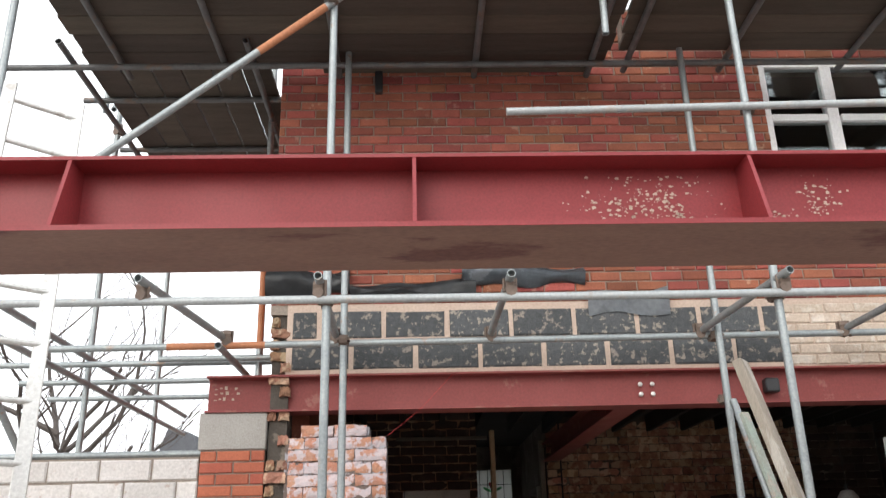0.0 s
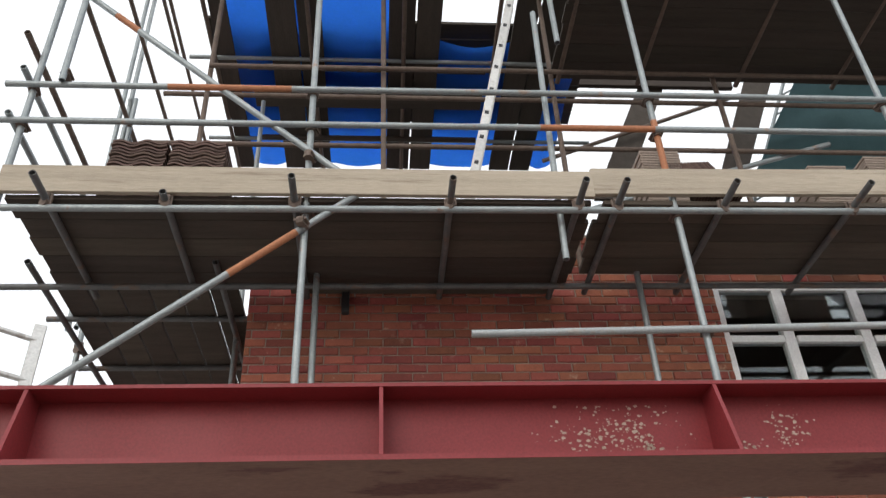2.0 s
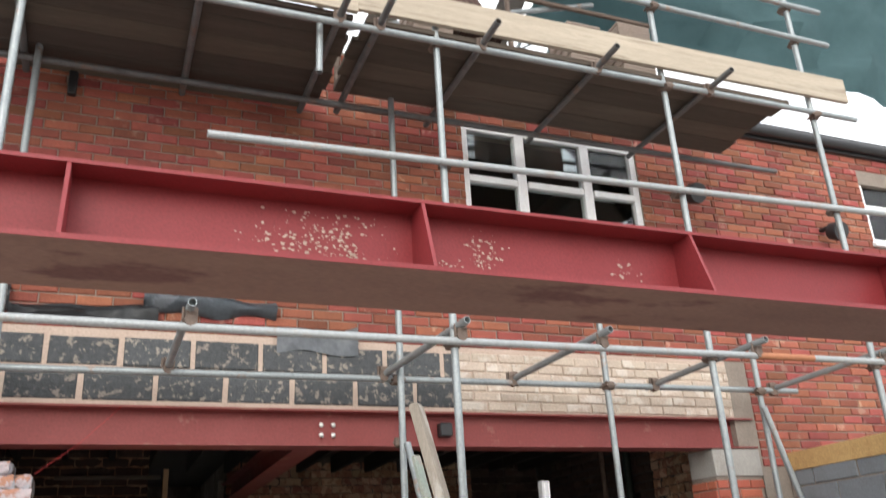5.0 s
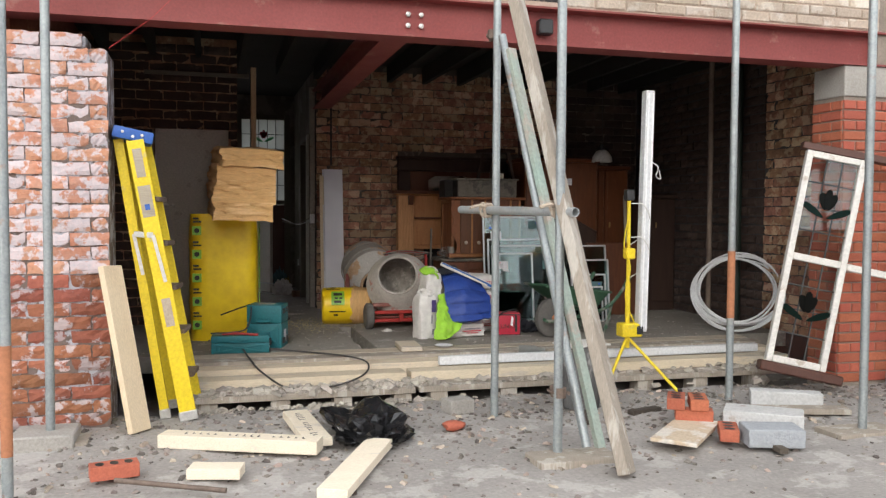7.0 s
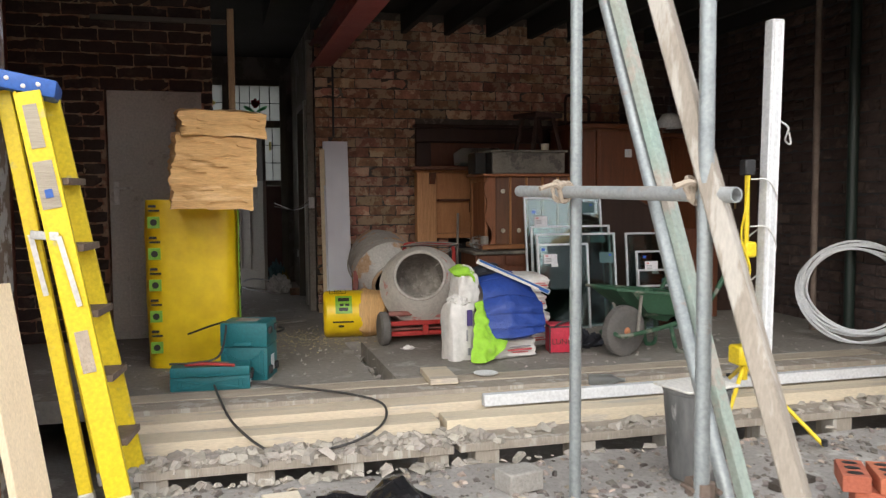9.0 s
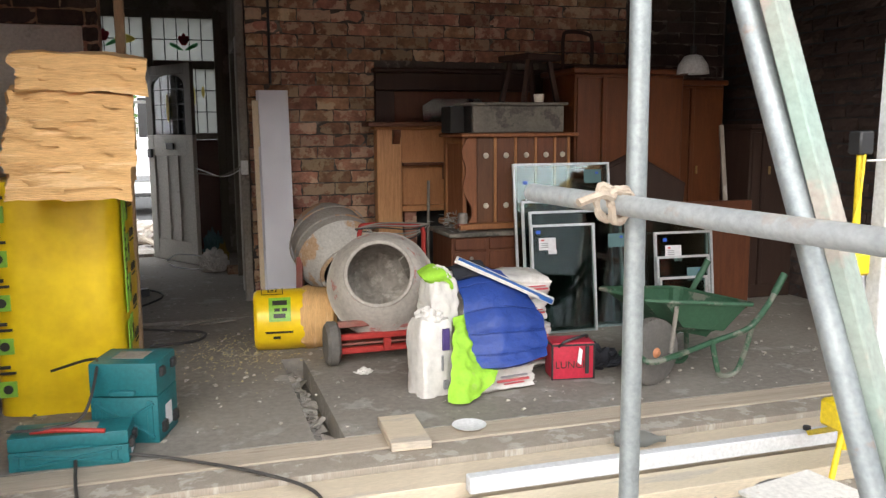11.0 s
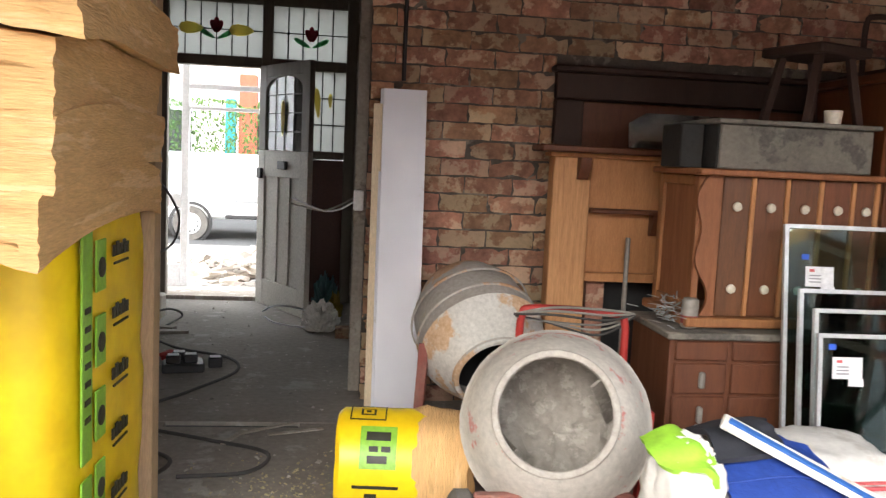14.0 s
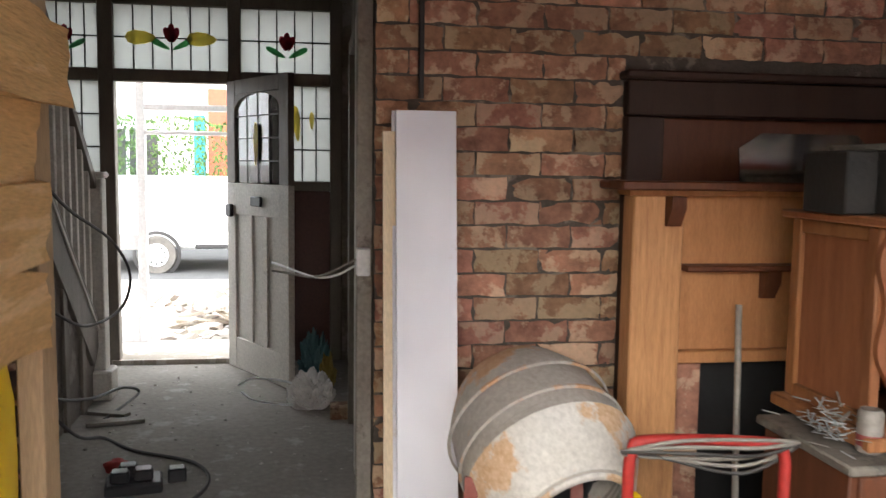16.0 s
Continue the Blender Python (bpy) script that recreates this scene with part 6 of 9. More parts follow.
# cement mixers
def mixer_drum(t, m, body, rim, mouth_r=0.165, R_=0.275, filled=True):
    prof = [(0.10, -0.34), (0.20, -0.32), (R_ * 0.92, -0.22), (R_, -0.06), (R_, 0.0), (R_ + 0.005, 0.005), (R_ + 0.005, 0.028), (R_ - 0.004, 0.034), (R_ * 0.90, 0.11), (R_ * 0.72, 0.19), (mouth_r + 0.008, 0.215)]
    inner = [(mouth_r - 0.004, 0.215), (mouth_r, 0.20), (R_ * 0.70, 0.15), (R_ * 0.85, 0.05), (R_ * 0.85, -0.06)]
    bm = bmesh.new()
    n = 44
    loops = [[bm.verts.new((r_ * math.cos(6.28319 * i / n), r_ * math.sin(6.28319 * i / n), z)) for i in range(n)] for r_, z in prof + inner]
    for a, b in zip(loops, loops[1:]):
        for i in range(n):
            bm.faces.new((a[i], a[(i + 1) % n], b[(i + 1) % n], b[i]))
    bm.faces.new(loops[0][::-1])
    for v in bm.verts:
        v.co += v.co.normalized() * 0.003 * noise.noise(v.co * 14)
    bmesh.ops.transform(bm, matrix=m, verts=bm.verts)
    d = part("drum", bm, M[body], t)
    ring = [(mouth_r + 0.012 * math.cos(a), 0.216 + 0.010 * math.sin(a)) for a in [2 * math.pi * i / 8 for i in range(9)]]
    part("mouth_rim", lathe(ring, 40, m, True), M[rim], t, "pale worn mouth rim")
    bm = bmesh.new()
    prof = [(R_ * 0.84, 0.05), (R_ * 0.84, -0.05), (R_ * 0.78, -0.15), (R_ * 0.6, -0.21), (R_ * 0.45, -0.225), (R_ * 0.3, -0.225), (R_ * 0.15, -0.22), (0.004, -0.22)]
    loops = [[bm.verts.new((r_ * math.cos(6.28319 * i / n), r_ * math.sin(6.28319 * i / n), z)) for i in range(n)] for r_, z in prof]
    for a, b in zip(loops, loops[1:]):
        for i in range(n):
            bm.faces.new((a[i], a[(i + 1) % n], b[(i + 1) % n], b[i]))
    bmesh.ops.subdivide_edges(bm, edges=bm.edges[:], cuts=1, use_grid_fill=True)
    for v in bm.verts:
        v.co.z += 0.05 * noise.noise(v.co * 9) + 0.03 * noise.noise(v.co * 25) + 0.012 * noise.noise(v.co * 60)
    bmesh.ops.transform(bm, matrix=m, verts=bm.verts)
    part("cement_lining", bm, M["cement"] if filled else M["black"], d, "dried cement lining" if filled else "dark drum inside")
    for a in ((0.3, 3.4) if filled else ()):
        bl = between(Vector((0.20 * math.cos(a), 0.20 * math.sin(a), -0.14)), Vector((0.18 * math.cos(a + 0.5), 0.18 * math.sin(a + 0.5), 0.10)), 0.07, 0.010, 0.002)
        bmesh.ops.transform(bl, matrix=m, verts=bl.verts)
        part("mixing_blade", bl, M["cement"], d, "cement-caked mixing blade")
    if not filled:
        for k in range(5):
            rr = mouth_r - 0.002 + 0.008 * k
            part("inner_ring", lathe([(rr + 0.004 * math.cos(a), 0.19 - 0.025 * k + 0.004 * math.sin(a)) for a in [1.0472 * i for i in range(7)]], 36, m, True), M["dirty_steel"], d)
    return d


def aim(c, d):
    return Matrix.Translation(c) @ Vector(d).to_track_quat("Z", "Y").to_matrix().to_4x4()


def mixer_front():
    t = world_thing("cement_mixer", "cement mixer with red frame and grey cement-crusted drum", "cement mixer", (2.36, 8.65, FLOOR))
    axis = Vector((-0.24, -0.87, 0.43)).normalized()
    mixer_drum(t, aim(Vector((2.395, 8.57, 0.592)), axis), "drum", "drum_mouth", 0.176, 0.292)
    for x in (2.05, 2.66):
        part("wheel", lathe([(0.03, -0.03), (0.10, -0.035), (0.118, -0.02), (0.118, 0.02), (0.10, 0.035), (0.03, 0.03)], 24, pose(x + 0.04, 8.42, FLOOR + 0.118, 0, 90)), M["rubber"], t, "grey dusty tyre")
    for z, mt in ((0.405, "frame_dull"), (0.335, "red_frame"), (0.262, "red_frame")):
        part("crossbar", box((2.12, 8.38, z), (2.60, 8.42, z + 0.032), 0.006), M[mt], t)
    part("step_plate", box((2.12, 8.42, 0.30), (2.60, 8.60, 0.312), 0.002), M["frame_dull"], t)
    part("clamp", box((2.36, 8.36, 0.27), (2.40, 8.385, 0.34), 0.004), M["red_frame"], t)
    for x in (2.13, 2.59):
        part("side_frame", between((x, 8.42, 0.25), (x, 9.10, 0.30), 0.03, 0.03), M["red_frame"], t)
    part("upright", between((2.715, 8.64, 0.28), (2.715, 8.62, 0.62), 0.035, 0.035), M["red_frame"], t)
    pts = smooth_line([(2.39, 9.12, 0.30), (2.39, 9.12, 0.70), (2.395, 9.115, 0.83), (2.44, 9.11, 0.862), (2.74, 9.09, 0.852), (2.785, 9.09, 0.82), (2.79, 9.09, 0.70), (2.79, 9.09, 0.30)], 6)
    part("handle", sweep(pts, 0.015, 10), M["red_frame"], t, "red tubular handle")
    for k in range(3):
        pts = smooth_line([(2.36, 9.10, 0.84), (2.50, 9.06 - 0.01 * k, 0.875 - 0.012 * k), (2.70, 9.06, 0.87 - 0.02 * k), (2.82, 9.08, 0.85), (2.70, 9.13, 0.80 - 0.02 * k), (2.48, 9.13, 0.81), (2.37, 9.11, 0.83)], 6)
        part("flex", sweep(pts, 0.005, 6), M["cable"] if k == 2 else M["dirty_steel"], t, "grey flex wound on the handle")


def mixer_back():
    t = world_thing("cement_mixer", "second cement mixer with a rusty pale drum tipped sideways", "cement mixer", (2.25, 9.5, FLOOR))
    axis, c = Vector((0.17, -0.87, -0.46)).normalized(), Vector((2.335, 9.63, 0.625))
    mixer_drum(t, aim(c, axis), "drum_rust", "drum_white", 0.17, 0.27, filled=False)
    for k in (-0.16, -0.05):
        part("hoop", lathe([(0.272, k), (0.279, k + 0.004), (0.279, k + 0.012), (0.272, k + 0.016)], 40, aim(c, axis), True), M["drum_rust"], t, "raised drum hoop")
    m = aim(c, axis)
    part("front_cone", lathe([(0.279, 0.032), (0.252, 0.102), (0.197, 0.192), (0.186, 0.205)], 40, m, True), M["drum_white"], t, "pale worn front cone")
    for x, y in ((2.05, 9.45), (2.42, 9.6)):
        part("stand_leg", between((x, y, FLOOR), (x + 0.03, y + 0.1, 0.62), 0.04, 0.04), M["frame_dull"], t)
    part("stand_bar", between((2.05, 9.45, 0.26), (2.42, 9.6, 0.26), 0.04, 0.04), M["frame_dull"], t)
    part("yoke", between((2.47, 9.40, 0.42), (2.50, 9.34, 0.63), 0.030, 0.025), M["pack_yellow"], t, "yellow yoke arm")
    part("motor_housing", box((-0.10, -0.07, -0.06), (0.10, 0.07, 0.06), 0.012, pose(2.46, 9.20, 0.50, 8, 0, 18)), M["dirty_steel"], t, "grey motor housing")
    part("warning_plate", box((-0.05, -0.004, -0.05), (0.05, 0, 0.05), 0.002, pose(2.42, 9.125, 0.50, 0, 0, 18)), M["pack_yellow"], t, "yellow warning plate")


mixer_front()
mixer_back()


# roll of insulation lying on the floor
def wool_roll():
    t = thing("insulation_roll", "opened yellow-wrapped roll of mineral wool on the floor", "insulation", m=pose(1.96, 8.86, FLOOR + 0.17, 0, 90, -6))
    bm = lathe([(0.10, -0.235), (0.155, -0.232), (0.17, -0.215), (0.172, -0.1), (0.17, 0.06), (0.165, 0.10)], 34)
    for v in bm.verts:
        v.co += v.co.normalized() * 0.006 * noise.noise(v.co * 14)
    part("wrapper", bm, M["pack_yellow"], t)
    bm = lathe([(0.168, 0.02), (0.178, 0.06), (0.172, 0.14), (0.165, 0.20), (0.12, 0.215), (0.02, 0.20)], 34)
    for v in bm.verts:
        v.co += v.co.normalized() * (0.02 * noise.noise(v.co * 13) + 0.01 * noise.noise(v.co * 35))
    part("wool", bm, M["wool"], t, "bare amber mineral wool")
    for a0, a1, z0, z1, mt, nm in ((215, 262, -0.15, -0.03, "pack_green", "printed_patch"), (222, 232, -0.13, -0.05, "print_black", "printed_bar"), (238, 244, -0.12, -0.09, "print_black", "printed_bar"), (238, 244, -0.08, -0.05, "print_black", "printed_bar"), (248, 256, -0.125, -0.06, "print_black", "printed_bar"),
                                   (178, 180, -0.19, -0.07, "print_black", "printed_line"), (205, 207, -0.19, -0.07, "print_black", "printed_line"), (180, 205, -0.19, -0.186, "print_black", "printed_line"), (180, 205, -0.074, -0.07, "print_black", "printed_line"), (186, 199, -0.155, -0.105, "print_black", "printed_emblem"), (188, 197, -0.148, -0.112, "pack_yellow", "printed_emblem"), (190, 195, -0.138, -0.122, "print_black", "printed_emblem"), (280, 284, -0.17, -0.02, "print_black", "printed_line"), (290, 296, -0.13, -0.09, "print_black", "printed_bar")):
        bm = bmesh.new()
        rr = 0.176 if mt == "pack_green" else 0.1785 if mt == "pack_yellow" else 0.179 if a1 - a0 == 5 else 0.1775
        ring = [[bm.verts.new((rr * math.cos(radians(a0 + (a1 - a0) * i / 8)), rr * math.sin(radians(a0 + (a1 - a0) * i / 8)), z)) for i in range(9)] for z in (z0, z1)]
        for i in range(8):
            bm.faces.new((ring[0][i], ring[0][i + 1], ring[1][i + 1], ring[1][i]))
        part(nm, bm, M[mt], t)


wool_roll()


# sacks, coat and jacket
def sack(name, x, y, z, rz, size, seed, label, upright=False, stripe=None):
    t = thing(name, label, "sack", (x, y, z), rz, "sacks of plaster")
    w, d, h = size
    bm = bmesh.new()
    bmesh.ops.create_cube(bm, size=1)
    bmesh.ops.subdivide_edges(bm, edges=bm.edges[:], cuts=10, use_grid_fill=True)
    for v in bm.verts:
        c = v.co
        ex, ey, ez = 2 * abs(c.x), 2 * abs(c.y), 2 * abs(c.z)
        if upright:
            k = 1 - 0.10 * ex ** 4 * ey ** 4 - 0.18 * max(0, 2 * c.z) ** 4
            f = (w * k, d * k, h)
        else:
            k = 1 - 0.35 * max(ex, ey) ** 6
            f = (w * (1 - 0.06 * ey ** 4), d * (1 - 0.06 * ex ** 4), h * k)
        q = 0.016 * noise.noise(c * 5 + Vector((seed, 0, 0))) + 0.010 * noise.noise(c * 11 + Vector((0, seed, 0)))
        v.co = Vector((c.x * f[0], c.y * f[1], (c.z if upright or c.z < 0 else c.z) * f[2] + h / 2)) + c.normalized() * q
        v.co.z = max(0.0, v.co.z)
    body = part("sack_body", bm, M["sack"], t, smooth=60)
    y0 = -d / 2 - 0.012
    if upright:
        part("crimped_top", crumple_top(w, d, h, seed), M["sack"], t, "crumpled folded sack top")
    for n, (u0, u1, v0, v1, mt) in enumerate(stripe or ()):
        part("print_patch", box((u0 * w / 2, y0 - 0.006 + 0.001 * n, v0 * h), (u1 * w / 2, y0 + 0.006, v1 * h), 0.001), M[mt], body, "printed patch", smooth=0)
    return t


def crumple_top(w, d, h, seed):
    bm = bmesh.new()
    bmesh.ops.create_icosphere(bm, subdivisions=4, radius=1)
    for v in bm.verts:
        c = v.co.copy()
        k = 1 + 0.35 * noise.noise(c * 3 + Vector((seed, 0, 0))) - 0.3 * abs(noise.noise(c * 6 + Vector((0, seed, 0))))
        v.co = Vector((c.x * w * 0.42 * k, c.y * d * 0.42 * k, h * 0.98 + c.z * 0.06 * k))
    return bm


M["print_purple"] = mat("print_purple", (0.08, 0.05, 0.20), None, 9, 0.3, 0.5)
M["print_grey"] = mat("print_grey", (0.30, 0.30, 0.32), None, 9, 0.3, 0.5)
sack("plaster_sack", 2.46, 7.82, FLOOR, 10, (0.175, 0.18, 0.36), 1.0, "white plaster sack standing on the floor", True, ((0.15, 0.55, 0.62, 0.90, "print_purple"), (0.2, 0.5, 0.10, 0.22, "print_grey"), (0.1, 0.2, 0.35, 0.55, "print_grey")))
sack("plaster_sack", 2.52, 7.88, FLOOR + 0.32, 14, (0.15, 0.16, 0.22), 2.0, "white plaster sack standing on another sack", True)
sack("plaster_sack", 2.76, 7.82, FLOOR, 8, (0.36, 0.26, 0.14), 3.0, "half-full white sack slumped on the floor", False, ((-0.2, 0.75, 0.40, 0.47, "label_pink"), (-0.1, 0.7, 0.55, 0.60, "print_grey"), (0.0, 0.6, 0.30, 0.34, "label_pink")))
for k in range(4):
    sack("plaster_sack", 2.88 + 0.02 * (k % 2), 8.10, FLOOR + 0.125 * k, 14 - 4 * k, (0.50, 0.30, 0.135), 5.0 + k, "white plaster sack lying in a stack", False, ((0.15, 0.85, 0.42, 0.48, "label_pink"), (0.2, 0.8, 0.54, 0.58, "label_pink"), (0.02, 0.1, 0.4, 0.6, "print_grey")))


def draped(name, label, category, rows, material, thick=0.03, quilt=0.0, seed=0.0, n=22, part_of=None):
    """A cloth through a few rows of points, thickened and puckered."""
    bm = bmesh.new()
    lines = [smooth_line(r_, max(1, n // (len(r_) - 1))) for r_ in rows]
    cols = list(zip(*lines))
    dense = [smooth_line(c, 8) for c in cols]
    g = []
    for i, c in enumerate(dense):
        row = []
        for j, p in enumerate(c):
            q = (noise.noise(Vector(p) * 9 + Vector((seed, 0, 0))) * 0.018 + noise.noise(Vector(p) * 24 + Vector((0, seed, 0))) * 0.012) * (0.55 if quilt else 1.0)
            v = j / (len(c) - 1)
            puff = quilt * abs(math.sin(v * math.pi * 4.5)) ** 0.6 if quilt else 0
            row.append(bm.verts.new(Vector(p) + Vector((q, -abs(puff) - q, q * 0.5 - 0.25 * puff))))
        g.append(row)
    for a, b in zip(g, g[1:]):
        for j in range(len(a) - 1):
            bm.faces.new((a[j], a[j + 1], b[j + 1], b[j]))
    bmesh.ops.recalc_face_normals(bm, faces=bm.faces)
    seams = []
    if quilt:
        for k in range(1, 5):
            j = round(k / 4.5 * (len(g[0]) - 1))
            seams.append([row[j].co + Vector((0, -0.010, 0.004)) for row in g])
    bm.normal_update()
    shell = bmesh.ops.duplicate(bm, geom=bm.verts[:] + bm.edges[:] + bm.faces[:])
    for v in shell["geom"]:
        if isinstance(v, bmesh.types.BMVert):
            v.co += v.normal * thick
    edges = [e for e in bm.edges if e.is_boundary]
    bmesh.ops.bridge_loops(bm, edges=edges)
    bmesh.ops.recalc_face_normals(bm, faces=bm.faces)
    if part_of:
        ob = part(name, bm, M[material], part_of, label, smooth=60)
        for line in seams:
            part("quilt_seam", sweep(line, 0.0025, 5), M["coat_blue"], ob, "stitched quilting seam")
        return ob
    return tagged(finish(name, bm, M[material], smooth=60), label, category)


coat = world_thing("padded_coat", "royal blue quilted padded coat draped over the sacks", "coat", (2.8, 7.8, FLOOR))
jacket = world_thing("hivis_jacket", "dirty lime-green hi-vis jacket slung over the sacks", "jacket", (2.58, 7.7, FLOOR))
draped("jacket_body", "", "", [
    [(2.56, 7.78, 0.56), (2.60, 7.78, 0.57), (2.66, 7.84, 0.56)],
    [(2.53, 7.70, 0.49), (2.58, 7.68, 0.485), (2.66, 7.74, 0.48)],
    [(2.51, 7.65, 0.41), (2.59, 7.63, 0.40), (2.68, 7.70, 0.39)],
    [(2.49, 7.60, 0.33), (2.58, 7.56, 0.32), (2.72, 7.62, 0.33)],
    [(2.48, 7.58, 0.225), (2.54, 7.54, 0.22), (2.63, 7.57, 0.24)]], "hivis", 0.018, 0, 2.0, part_of=jacket)
draped("hood", "", "", [
    [(2.44, 7.95, 0.75), (2.51, 7.94, 0.785), (2.58, 7.96, 0.75)], [(2.44, 7.87, 0.75), (2.51, 7.85, 0.775), (2.57, 7.86, 0.745)], [(2.46, 7.82, 0.72), (2.52, 7.80, 0.73), (2.57, 7.81, 0.69)]], "hivis", 0.015, 0, 5.0, part_of=jacket)
draped("coat_body", "", "", [
    [(2.64, 8.00, 0.745), (2.76, 8.00, 0.765), (2.88, 7.98, 0.735)],
    [(2.62, 7.86, 0.67), (2.77, 7.82, 0.70), (2.95, 7.87, 0.655)],
    [(2.61, 7.76, 0.55), (2.76, 7.70, 0.58), (3.00, 7.77, 0.55)],
    [(2.61, 7.70, 0.45), (2.77, 7.65, 0.46), (3.01, 7.71, 0.45)],
    [(2.63, 7.64, 0.355), (2.78, 7.60, 0.365), (2.99, 7.67, 0.38)]], "coat_blue", 0.03, 0.018, 1.0, part_of=coat)
draped("collar", "dark navy lining of the collar", "", [
    [(2.63, 8.07, 0.735), (2.70, 8.06, 0.76), (2.78, 8.08, 0.76)], [(2.62, 7.98, 0.755), (2.70, 7.96, 0.775), (2.78, 7.97, 0.775)], [(2.615, 7.90, 0.715), (2.69, 7.87, 0.735), (2.77, 7.87, 0.745)]], "coat_navy", 0.015, 0, 3.0, part_of=coat)
lv = world_thing("spirit_level", "white and blue spirit level lying across the coat", "level", (2.82, 7.85, 0.7))
part("level_body", between((2.62, 7.92, 0.815), (3.05, 7.73, 0.615), 0.042, 0.020, 0.003, 20), M["white_paint"], lv)
part("level_stripe", between((2.63, 7.908, 0.816), (3.04, 7.718, 0.616), 0.016, 0.018, 0.001, 20), M["level_blue"], lv, "blue painted stripe")


def lunch_bag():
    t = thing("lunch_bag", "small red insulated lunch bag with black trim", "bag", (3.08, 7.80, FLOOR), -10)
    w, d, h = 0.215, 0.15, 0.19
    part("bag_body", box((0, 0, 0), (w, d, h), 0.012, None, 2), M["lunch_red"], t)
    for lo, hi in (((-0.003, -0.003, h - 0.02), (w + 0.003, d + 0.003, h - 0.010)), ((-0.003, -0.003, 0.0), (0.006, 0.006, h - 0.02)), ((w - 0.006, -0.003, 0.0), (w + 0.003, 0.006, h - 0.02)), ((0.006, -0.003, 0.0), (w - 0.006, 0.004, 0.006))):
        part("piping", box(lo, hi, 0.001), M["black"], t, "black edge binding")
    part("strap", sweep(smooth_line([(0.03, -0.006, h - 0.02), (0.06, -0.02, h + 0.01), (0.14, -0.01, h + 0.03), (0.19, 0.05, h + 0.02), (0.20, 0.10, h - 0.01)]), 0.007, 6), M["black"], t, "black carry strap")
    part("hanging_strap", box((0.165, -0.012, 0.03), (0.185, -0.006, h - 0.02), 0.002), M["black"], t, "black webbing tab")
    part("swing_tag", prism([(0.125, 0.09), (0.145, 0.075), (0.152, 0.15), (0.135, 0.165)], 0.002, pose(0, -0.010, 0)), M["label_white"], t, "white swing tag", smooth=0)
    words("LUNCH", 0.052, pose(w / 2 - 0.005, -0.003, 0.075, 90), M["print_black"], t)


lunch_bag()
crumpled("black_rucksack", "small crumpled black bag on the floor", "bag", (3.42, 7.98, FLOOR), (0.13, 0.12, 0.12), 6.3, "coat_navy", sub=4)


